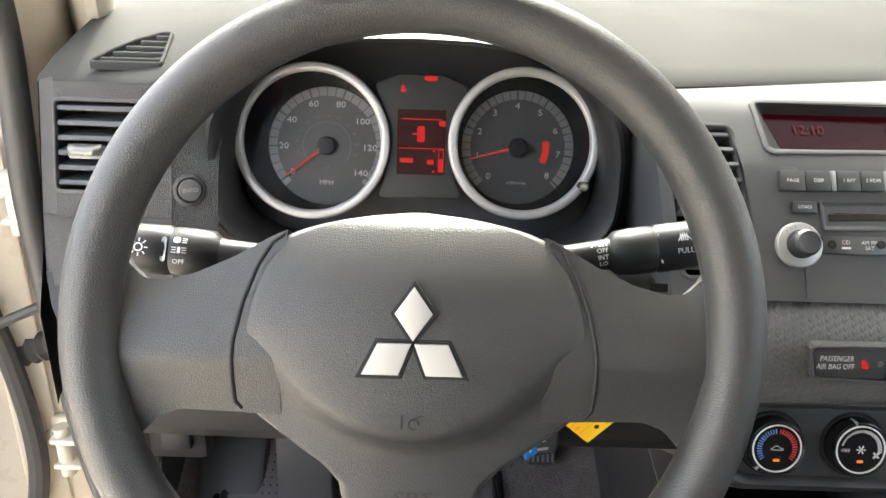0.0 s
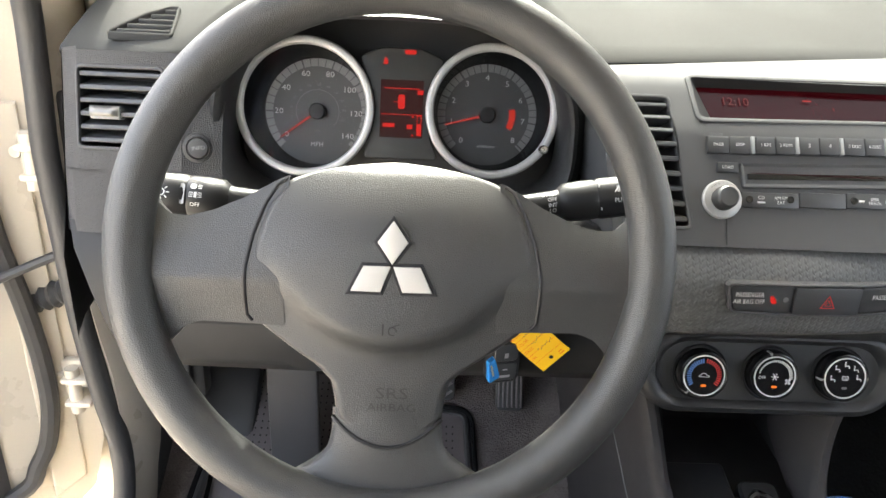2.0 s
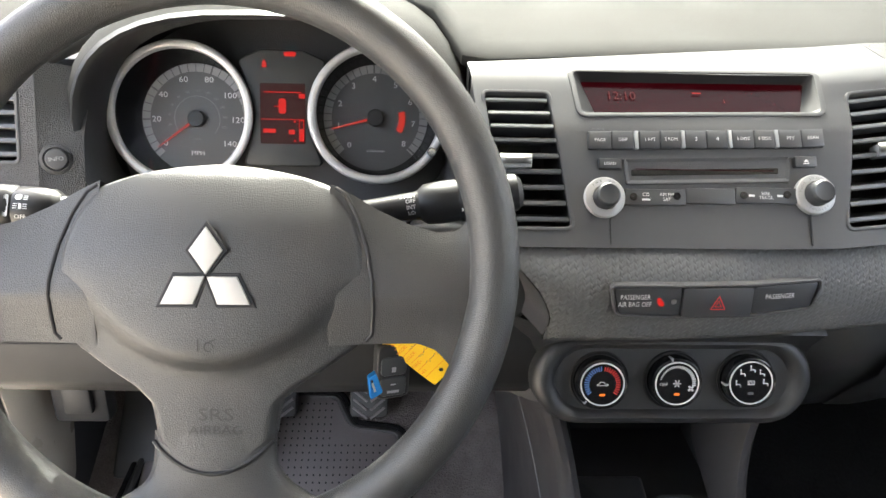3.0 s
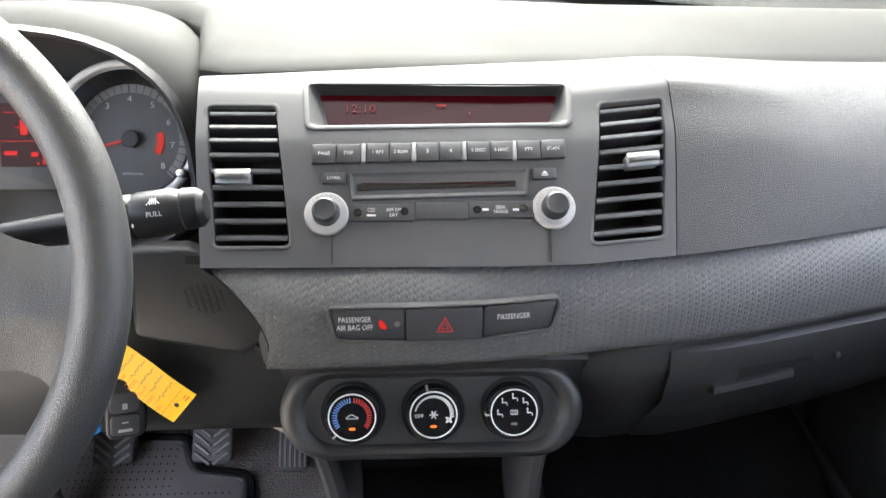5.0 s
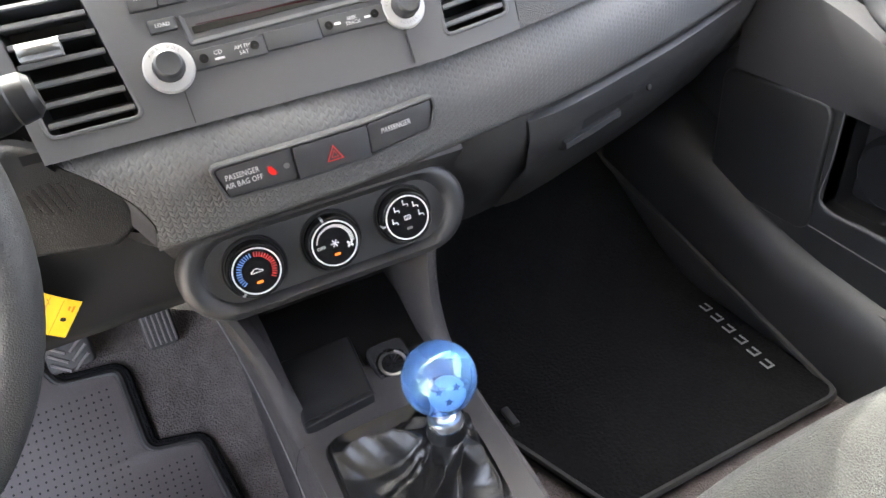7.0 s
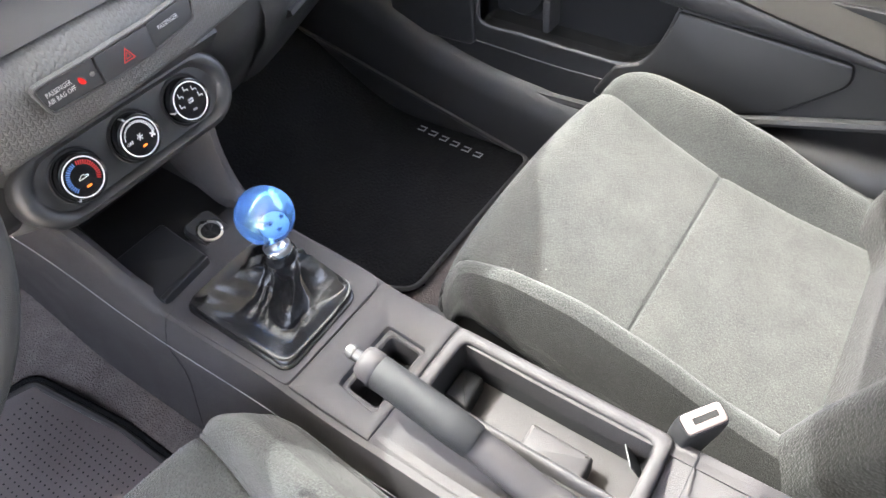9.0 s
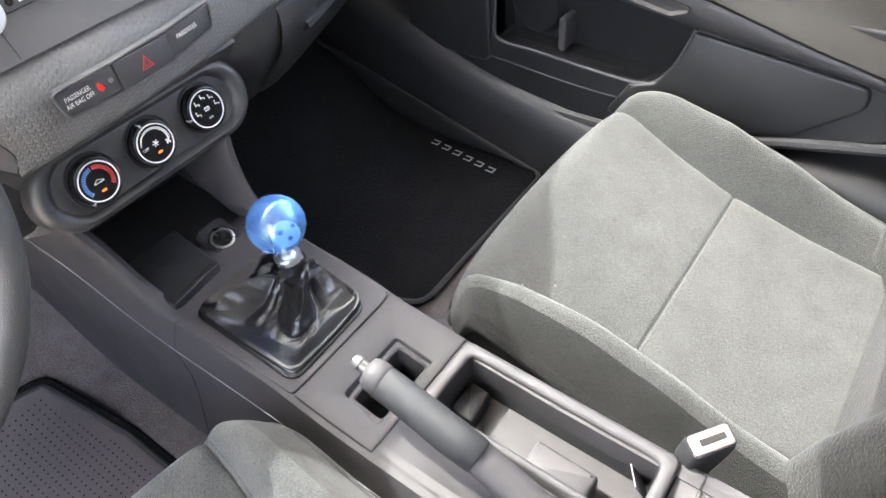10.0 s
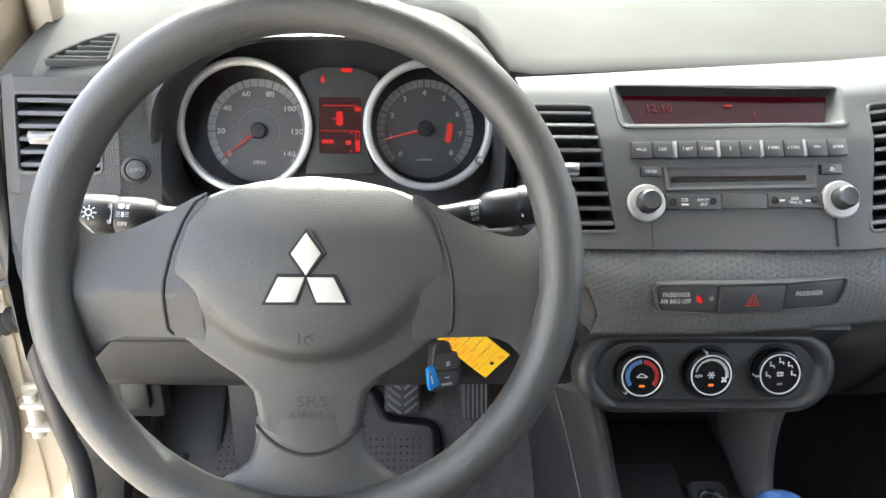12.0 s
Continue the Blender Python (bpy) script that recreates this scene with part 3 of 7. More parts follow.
def belt(u):
    """Upper edge of the armrest face."""
    return smooth_interp(u, (-0.36, 0.035, 0.155, 0.36, 0.44, 0.52, 0.72), (0.60, 0.682, 0.712, 0.748, 0.772, 0.805, 0.86), 0.03)


solid("outer_skin", brick(1.115, 1.15, -0.36, 0.72, 0.36, 0.96, 0.01), RUBBER, pdoor, "dark inner side of the door skin")
pocket = quad_round([(0.521, 0.546), (0.245, 0.538), (0.205, 0.560), (0.170, 0.6545), (0.30, 0.671), (0.521, 0.688)], [0.008, 0.03, 0.03, 0.006, 0.03, 0.010], 6)
outer = quad_round([(0.72, 0.43), (0.22, 0.450), (0.03, 0.512), (-0.36, 0.62), (-0.36, 0.70), (0.72, 0.72)], [0.004, 0.05, 0.05, 0.004, 0.004, 0.004], 6)
solid("lower_panel", mapped(rim(outer, pocket, -0.03, 0.0, 0.0015), door_map), UNDER, pdoor)
solid("pocket_back", mapped(slab(inset(pocket, -0.004), -0.072, -0.062), door_map), BLACK, pdoor)
solid("pocket_wall", mapped(loft([[(u, v, h) for u, v in pocket] for h in (-0.002, -0.065)], wrap=True), door_map), BLACK, pdoor)
lip = curve([(0.519, 0.690, 0), (0.520, 0.62, 0), (0.520, 0.552, 0), (0.44, 0.546, 0), (0.34, 0.541, 0), (0.250, 0.540, 0), (0.212, 0.558, 0), (0.188, 0.60, 0), (0.170, 0.655, 0)], 6)
solid("pocket_lip", mapped(tube([Vector((p.x, p.y, 0.0005)) for p in lip], [0.0022 if i < 12 else 0.0034 for i in range(len(lip))], 8), door_map), STACK, pdoor, "pale edge of the map pocket")
solid("pocket_divider", mapped(slab(rrect(0.395, 0.409, 0.545, 0.605, 0.006), -0.06, -0.022, 0.003), door_map), LOWER, pdoor)
solid("speaker_dome", mapped(moved(lathe([(0.055, 0.0), (0.045, 0.012), (0.02, 0.017), (0, 0.018)], 28), Matrix.Translation((0.470, 0.60, -0.062))), door_map), BLACK, pdoor)
solid("pocket_front", mapped(slab(rrect(0.531, 0.72, 0.50, 0.695, 0.02), 0.0, 0.006, 0.005), door_map), UNDER, pdoor)
solid("fold_line", mapped(tube([Vector((u, smooth_interp(u, (0.18, 0.35, 0.6, 0.72), (0.505, 0.500, 0.515, 0.55), 0.05), 0.0)) for u in np.linspace(0.16, 0.70, 18)], 0.0016, 6), door_map), STACK, pdoor)
insertp = quad_round([(0.172, 0.651), (0.06, 0.642), (-0.074, 0.630), (-0.080, 0.600), (0.0, 0.528), (0.13, 0.485), (0.30, 0.47), (0.262, 0.535), (0.216, 0.554), (0.190, 0.60)], [0.003, 0.03, 0.016, 0.03, 0.09, 0.09, 0.01, 0.01, 0.02, 0.03], 8)
solid("round_insert", mapped(slab(insertp, 0.0005, 0.007, 0.005), door_map), UNDER, pdoor, "smooth black rounded lower insert")
# armrest face, pad behind it and satin grab handle
US = np.linspace(-0.36, 0.70, 44)
rows = []
for u in US:
    a, b = ledge(u), belt(u)
    w = smooth_interp(u, (-0.36, 0.30, 0.55, 0.70), (0.030, 0.028, 0.012, 0.004), 0.06)
    rows.append([(DX + 0.004, u, a - 0.003), (DX - 0.004, u, a + 0.001), (DX - 0.6 * w, u, a + 0.25 * (b - a)), (DX - 0.92 * w, u, a + 0.6 * (b - a)), (DX - w, u, b - 0.004), (DX - 0.93 * w, u, b), (DX + 0.02, u, b + 0.004)])
arm = solid("armrest", loft(rows), LOWER, pdoor, "dark grey armrest face", smooth=50)
rows = []
for u in np.linspace(-0.36, 0.150, 22):
    b = belt(u)
    rows.append([(DX - 0.024, u, b - 0.001), (DX - 0.030, u, b + 0.006), (DX - 0.024, u, b + 0.016), (DX - 0.004, u, b + 0.030), (DX + 0.020, u, b + 0.055), (DX + 0.034, u, b + 0.11), (DX + 0.038, u, b + 0.18)])
solid("fabric_pad", loft([[Vector(p) + Vector((0.02, 0, -0.004)) for p in rows[0]]] + rows + [[Vector(p) + Vector((0.02, 0.004, -0.004)) for p in rows[-1]]]), PADVINYL, pdoor, "olive grey padded armrest top", smooth=60)
# unseen frame, placed and sized to keep sun off the armrest pad
solid("unseen_window_frame", tube(curve([(1.155, 0.86, 0.98), (1.115, 0.74, 1.14), (1.06, 0.60, 1.29), (1.032, 0.48, 1.365), (1.035, 0.20, 1.405), (1.045, -0.20, 1.420), (1.045, -0.50, 1.420)], 6), 0.036, 10), BLACK, pdoor, "unseen black window frame, sized to shade the armrest pad")
cup = quad_round([(0.318, 0.722), (0.300, 0.694), (0.205, 0.679), (0.178, 0.690), (0.178, 0.699)], [0.006, 0.02, 0.016, 0.008, 0.003], 5)
rows = [[(u, v, h) for u, v in inset(cup, d)] for d, h in ((-0.0015, 0.024), (0.0, 0.0292), (0.0012, 0.0290), (0.006, 0.022), (0.010, 0.0205))]
solid("pull_cup", mapped(loft(rows, wrap=True, caps=True), door_map), CONSOLE, arm, "smooth moulded pull cup")
bar_rows = []
for u, v, w, d in ((0.150, 0.712, 0.020, 0.026), (0.156, 0.716, 0.026, 0.034), (0.20, 0.727, 0.027, 0.036), (0.30, 0.745, 0.026, 0.034), (0.40, 0.772, 0.020, 0.026), (0.47, 0.798, 0.016, 0.020), (0.512, 0.822, 0.014, 0.017), (0.536, 0.855, 0.013, 0.015), (0.552, 0.90, 0.012, 0.014), (0.560, 0.94, 0.011, 0.012)):
    bar_rows.append((u, v, w, d))
path = curve([(u, v, 0) for u, v, w, d in bar_rows], 4)
rows = []
for i, p in enumerate(path):
    q = path[min(i + 1, len(path) - 1)] - path[max(i - 1, 0)]
    n2 = Vector((-q.y, q.x, 0)).normalized()
    if n2.y < 0:
        n2 = -n2
    k = i / 4
    w = interp(k, range(len(bar_rows)), [r[2] for r in bar_rows])
    d = interp(k, range(len(bar_rows)), [r[3] for r in bar_rows])
    rows.append([(p + n2 * (w * c)).to_tuple()[:2] + (h * d,) for c, h in ((-0.10, 0.5), (0.0, 0.92), (0.25, 1.0), (0.7, 0.86), (1.0, 0.60), (1.05, 0.2))])
solid("grab_handle", mapped(loft(rows), door_map), SLAT, pdoor, "satin grey grab handle trim", smooth=60)
loop = [(0.185, 0.772), (0.20, 0.790), (0.30, 0.812), (0.38, 0.825), (0.43, 0.815)]
solid("handle_loop", mapped(tube([Vector((u, v, 0.014)) for u, v in [(p.x, p.y) for p in curve([(0.165, 0.745, 0)] + [(u, v, 0) for u, v in loop] + [(0.45, 0.80, 0)], 5)]], 0.009, 10), door_map), SLAT, pdoor, "satin grey handle loop")
rows = []
for u in np.linspace(-0.36, 0.72, 14):
    rows.append([(DX + 0.046, u, 0.70), (DX + 0.044, u, 0.80), (DX + 0.042, u, 0.90), (DX + 0.048, u, 0.965), (DX + 0.08, u, 0.975)])
solid("upper_trim", loft(rows), LOWER, pdoor, "grey upper door trim", smooth=50)
seal = [Vector((1.046, u, smooth_interp(u, (-0.36, 0.03, 0.22, 0.70), (0.612, 0.506, 0.444, 0.43), 0.05))) for u in np.linspace(-0.36, 0.68, 24)]
solid("door_rubber", tube(seal, 0.009, 8), RUBBER, pdoor, "black rubber seal along the door's lower edge")
# sill and kick trim by the passenger's feet
rows = []
for y in np.linspace(-0.35, 0.95, 24):
    lift = smooth_interp(y, (-0.4, 0.0, 0.25, 0.55, 0.95), (0.085, 0.075, 0.020, 0.055, 0.22), 0.08)
    rows.append([(1.00, y, FLOOR + 0.002), (1.015, y, FLOOR + 0.05 + lift), (1.028, y, FLOOR + 0.082 + lift), (1.045, y, FLOOR + 0.098 + lift), (1.065, y, FLOOR + 0.10 + lift), (1.115, y, FLOOR + 0.10 + lift), (1.118, y, FLOOR + 0.22 + lift)])
solid("sill_trim", loft(rows), UNDER, None, smooth=60, tags=("dark grey plastic door sill scuff trim", "sill trim", "", "structure"))


# ---- dashboard ----
dash = thing("dashboard", (MID, 0.75, 0.8), "dark grey moulded dashboard with pale sunlit top", "dashboard")
# side profile of the centre stack, as length along the face
PY = (0.440, 0.455, 0.470, 0.4865, 0.5275, 0.575, 0.640, 0.80, 0.95)
PZ = (0.845, 0.872, 0.897, 0.925, 0.9955, 1.039, 1.053, 1.087, 1.113)
PB = [0.0]
for i in range(8):
    PB.append(PB[-1] + math.hypot(PY[i + 1] - PY[i], PZ[i + 1] - PZ[i]))
PB = [b - PB[1] for b in PB]


def stack(a, b, h=0.0):
    """Point on the stack face: a across, b up along the face, h out of it."""
    w = 0.010
    y, z = smooth_interp(b, PB, PY, w), smooth_interp(b, PB, PZ, w)
    y2, z2 = smooth_interp(b + 0.002, PB, PY, w), smooth_interp(b + 0.002, PB, PZ, w)
    n = Vector((0, -(z2 - z), y2 - y)).normalized()
    c = min(1, max(0, (a - 0.45) / 0.115)) ** 1.4 * smooth_interp(b, (0.18, 0.235), (1, 0), 0.01)
    return Vector((a + c * (0.0105 - 0.03 * max(0, b - 0.06)), y + 0.026 * c, z + c * (0.0015 + 0.05 * (b - 0.06)))) + n * h


# upper edge, lower edge of the face and lower edge of the band along the dash


def e1(x):
    return Vector((x, smooth_interp(x, (-0.34, -0.2, 0.17, 0.378, 0.556, 0.63, 0.79, 0.92, 1.12), (0.60, 0.575, 0.593, 0.632, 0.664, 0.70, 0.755, 0.79, 0.83), 0.03),
                   smooth_interp(x, (-0.34, -0.2, 0.17, 0.378, 0.614, 1.12), (1.036, 1.042, 1.0475, 1.0525, 1.054, 1.048), 0.03)))


def e2(x):
    return Vector((x, smooth_interp(x, (0.17, 0.37, 0.569, 0.69, 0.804, 1.0, 1.12), (0.483, 0.477, 0.513, 0.547, 0.586, 0.66, 0.71), 0.04), 0.910))


def e3(x):
    return Vector((x, smooth_interp(x, (0.17, 0.24, 0.37, 0.473, 0.63, 0.81, 1.0, 1.12), (0.462, 0.458, 0.462, 0.476, 0.508, 0.568, 0.648, 0.70), 0.04), 0.836))


# top pad
rows = []
for x in np.linspace(-0.326, 1.12, 60):
    p = e1(x)
    lift = smooth_interp(x, (-0.36, -0.188, -0.160, 0.135, 0.163, 0.3), (0, 0, 1, 1, 0, 0), 0.008)
    p = p.lerp(Vector((x, 0.735, 1.088)), lift)
    hump = 0.045 * smooth_interp(x, (-0.36, -0.23, -0.17, 0.13, 0.19, 0.3), (0.0, 0.0, 1.0, 1.0, 0.0, 0.0), 0.03)
    r = [p + Vector((0, 0.004, -0.012)), p + Vector((0, 0.0, -0.003)), p + Vector((0, 0.004, 0.001))]
    rise = smooth_interp(x, (-0.36, -0.2, 0.1, 0.25, 0.6, 1.1), (0.30, 0.30, 0.24, 0.17, 0.15, 0.15), 0.05)
    for y in (0.03, 0.07, 0.12, 0.2, 0.28, 0.34):
        yy = p.y + y * (0.97 - p.y) / 0.34
        zz = p.z + (1.113 - p.z) * (1 - (1 - (yy - p.y) / (0.97 - p.y)) ** (2.2 if x < -0.19 else 1.6)) + hump * min(1, max(0, (yy - 0.60) / 0.05)) * (1 - ((yy - 0.6) / 0.4) ** 2 if yy > 0.6 else 1) * 0.35
        r.append(Vector((x, yy, zz)))
    r += [Vector((x, 1.03, 1.112)), Vector((x, 1.08, 1.10)), Vector((x, 1.09, 1.04))]
    rows.append(r)
solid("top_pad", loft(rows), TOP, dash, "pale sunlit grained dash top", smooth=60)

# stack panel with openings; slanted columns
CX = 0.3705


def col(lo, hi):
    return (lambda b: lo + (hi - lo) * (b - 0.059) / (0.1835 - 0.059))


VL0, VL1 = (0.1953, 0.1810), (0.2533, 0.2366)


def mirrored(c):
    return (2 * CX - c[0], 2 * CX - c[1])


def top_b(a):
    p = e1(a)
    return interp(p.y, PY, PB) - 0.002


cols = [(0.1845, 0.1725), VL0, VL1, (0.2645, 0.2620), (0.32, 0.32), (0.37, 0.37), (0.42, 0.42), (0.4765, 0.4790), mirrored(VL1), mirrored(VL0), mirrored((0.1855, 0.1735))]
cuts = [0.0440, 0.050, 0.0595, 0.08, 0.10, 0.12, 0.1431, 0.1515, 0.1632, 0.1730, 0.1835, 0.195, 0.2085, None, None]
rows, skip = [], set()
for bi, b in enumerate(cuts):
    r = []
    for c in cols:
        bb = b if b is not None else 0
        a = col(*c)(min(bb, 0.24) if b is not None else 0.225)
        if b is None:
            tb = top_b(a)
            bb = 0.2085 + (tb - 0.2085) * (0.55 if bi == 13 else 1.0)
        r.append(stack(a, bb))
    rows.append(r)
v, f = loft(rows)
k = len(cols)
keep = []
for i in range(len(cuts) - 1):
    for j in range(k - 1):
        vent = 2 <= i < 10 and j in (1, 8)
        lcd = 8 <= i < 12 and 3 <= j < 7
        if not vent and not lcd:
            keep.append((i * k + j, i * k + j + 1, (i + 1) * k + j + 1, (i + 1) * k + j))
solid("center_panel", (v, keep), STACK, dash, "satin dark grey centre stack panel", smooth=60)
# side wall of the stack towards the wheel
solid("panel_flank", loft([[stack(col(*cols[0])(b), b, h) for b in np.linspace(0.044, 0.225, 14)] for h in (0.0, -0.10)]), STACK, dash)

# passenger panel, which carries on the shape of the stack's edge
PX = [0.5675] + list(np.linspace(0.575, 1.12, 26))
SP = np.linspace(0, 1, 14)


def panel_own(x, s):
    bulge = 0.030 * math.sin(math.pi * s) ** 0.9 * (1.0 - 0.25 * s)
    return e2(x).lerp(e1(x), s) + Vector((0, -bulge * 0.62, bulge * 0.78))


def stack_edge(s):
    edge_col = col(*cols[-1])
    b = 0.044 + (top_b(edge_col(0.225)) - 0.044) * s
    return stack(edge_col(min(b, 0.225)), b)


rows = []
for x in PX:
    t = min(1, (x - 0.5675) / 0.24)
    fade = 1 - t * t * (3 - 2 * t)
    r = []
    for s in SP:
        d = stack_edge(s) - panel_own(0.5675, s)
        r.append(panel_own(x, s) + Vector((d.x * max(0, 1 - t * 1.5), d.y * fade, d.z * fade)) + Vector((0.0012 * (x == 0.5675), 0.0006, 0)))
    rows.append(r)
solid("passenger_panel", loft(rows), DASH, dash, "grained passenger airbag panel", smooth=60)
# dark joint under the upper panels
solid("panel_joint", loft([[e2(x) + Vector((0, 0.006, -0.001)), e2(x) + Vector((0, 0.006, 0.006))] for x in np.linspace(0.172, 1.12, 40)]), BLACK, dash)

# embossed band; its left end sweeps down in a curve and returns to the panel behind


def band_point(x, s):
    p, q = e2(x) + Vector((0, 0.002, -0.002)), e3(x)
    return p.lerp(q, s) + Vector((0, -0.013 * math.sin(math.pi * s ** 0.8), 0.0))


def band_left(s):
    return smooth_interp(s, (0, 0.2, 0.5, 0.8, 1.0), (0.186, 0.210, 0.230, 0.238, 0.232), 0.08)


SS = list(np.linspace(0, 1, 14))
rows = []
for k in np.linspace(0, 1, 64):
    r = [e2(max(band_left(0), 0.178 + 0.942 * k)) + Vector((0, 0.014, -0.002))]
    for s in SS:
        x = band_left(s) + (1.12 - band_left(s)) * k
        r.append(band_point(x, s) + Vector((0, 0.004 * max(0, 1 - k * 63), 0)))
    q = e3(band_left(1) + (1.12 - band_left(1)) * k)
    r += [q + Vector((0, 0.006, -0.006)), q + Vector((0, 0.03, -0.010))]
    rows.append(r)
solid("embossed_band", loft(rows), BAND, dash, "dark grey embossed trim band", smooth=60)
solid("band_return", loft([[band_point(band_left(s), s) + Vector((-0.001 - d * 0.3, 0.004 + d, 0)) for s in SS] for d in (0, 0.01, 0.06)]), LOWER, dash, smooth=60)
# lower edge under the band, to the glove box
rows = []
for x in np.linspace(0.47, 1.12, 40):
    q = e3(x) + Vector((0, 0.034 * max(0, 1 - (x - 0.47) / 0.075) ** 1.5, 0))
    r = [q + Vector((0, 0.012, -0.004)), q + Vector((0, 0.010, -0.03)), q + Vector((0, 0.022, -0.06)), q + Vector((0, 0.05, -0.10)), q + Vector((0, 0.09, -0.15)), q + Vector((0, 0.16, -0.19)), q + Vector((0, 0.4, -0.2))]
    rows.append(r)
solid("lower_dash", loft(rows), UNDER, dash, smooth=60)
glove = thing("glove_box", (0.80, 0.58, 0.74), "closed dark grey glove box door with recessed latch", "glove box")
rows = []
for x in np.linspace(0.572, 1.02, 18):
    q = e3(x)
    e = 0.0 if 0.58 < x < 1.0 else 0.006
    k0 = 0.0 if x > 0.60 else (0.60 - x) * 0.4
    r = [q + Vector((0, 0.010 + e, -0.012)), q + Vector((0, 0.003 + e, -0.016)), q + Vector((0, 0.001 + e, -0.035)), q + Vector((0, 0.012 + e, -0.06 - k0)), q + Vector((0, 0.040 + e, -0.10)), q + Vector((0, 0.078 + e, -0.148)), q + Vector((0, 0.10 + e, -0.15))]
    rows.append(r)
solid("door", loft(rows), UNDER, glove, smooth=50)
solid("latch_recess", loft([[Vector((x, e3(x).y + 0.0035 + 0.0035 * k - 0.0012, 0.7985 - 0.012 * k + 0.02 * (x - 0.68))) for k in (0, 1)] for x in np.linspace(0.642, 0.728, 8)]), BLACK, glove, "dark latch recess")
latch = solid("latch", loft([[Vector((x, e3(x).y + 0.0115 + dy, z + 0.02 * (x - 0.66))) for dy, z in ((0.004, 0.784), (-0.0075, 0.782), (-0.0085, 0.776), (0.004, 0.770))] for x in np.linspace(0.618, 0.706, 10)], wrap=True, caps=True), UNDER, glove, "dark grey pull latch lip")
solid("key_slot", moved(lathe([(0, 0.003), (0.003, 0.002), (0.004, 0)], 14), aim((0.756, 0.553, 0.790), (0, -1, 0.2))), BLACK, latch)

# ---- left end of the dash ----
LA = radians(15)
LU, LN = Vector((0, math.sin(LA), math.cos(LA))), Vector((0, -math.cos(LA), math.sin(LA)))
LO = Vector((-0.30, 0.550, 0.955))


def left(a, b, h=0.0):
    """Point on the outer vent panel: a = x, b = height above its lower vent edge along the face."""
    bend = max(0.0, -0.298 - a)
    return Vector((a, LO.y, LO.z)) + LU * b + LN * (h - bend * 0.9)


solid("outer_panel", loft([[left(a, b) for a in (-0.322, -0.316, -0.308, -0.299, -0.299)] for b in (-0.02, 0, 0.02, 0.05, 0.072, 0.09)]), DASH, dash, smooth=60)
lv, cutsl = [], (-0.02, 0.0, 0.036, 0.0725, 0.087)
va = (-0.299, -0.298, -0.222, -0.21, -0.205)
rows = [[left(a, b) for a in va] for b in cutsl]
v, f = loft(rows)
keep = [q for n_, q in enumerate(f) if not ((n_ // 4) in (1, 2) and (n_ % 4) == 1)]
solid("vent_panel", (v, keep), DASH, dash, smooth=60)
rows = []
for s in np.linspace(0, 1, 8):
    rows.append([left(a, -0.02 - 0.06 * s, -0.0 - 0.002 * s) for a in (-0.322, -0.316, -0.308, -0.27, -0.23, -0.205)])
solid("under_panel", loft(rows), DASH, dash, "grey panel under the outer vent", smooth=60)
solid("panel_seam", loft([[left(a, -0.0195 - d, 0.0006) for a in (-0.322, -0.316, -0.308, -0.25, -0.205)] for d in (0, 0.0016)]), BLACK, dash)
solid("inner_slope", loft([[left(a, b, h - 0.42 * max(0, b - 0.022) * min(1, (a + 0.205) / 0.014)) for a, h in ((-0.2050, 0.0), (-0.2035, -0.0012), (-0.200, -0.003), (-0.19, -0.0075), (-0.180, -0.0110), (-0.172, -0.0150))] for b in np.linspace(-0.08, 0.087, 12)]), DASH, dash, "grey slope beside the dials", smooth=60)
# end cap towards the door
caprow = []
for z in (1.035, 1.0, 0.955, 0.90, 0.85, 0.80, 0.76):
    b = (z - 0.955) / math.cos(LA)
    p = left(-0.322, max(b, -0.08)) if b > -0.08 else Vector((-0.322, 0.535, z))
    caprow.append([Vector((p.x, p.y, z)), Vector((-0.327, p.y + 0.012, z)), Vector((-0.338, p.y + 0.05, z)), Vector((-0.352, 0.68, z)), Vector((-0.355, 0.90, z + 0.02))])
solid("end_cap", loft(caprow), DASH, dash, "grey dash end by the door", smooth=60)
solid("core", brick(-0.345, 1.10, 0.74, 1.09, 0.78, 1.02, 0.005), BLACK, dash)


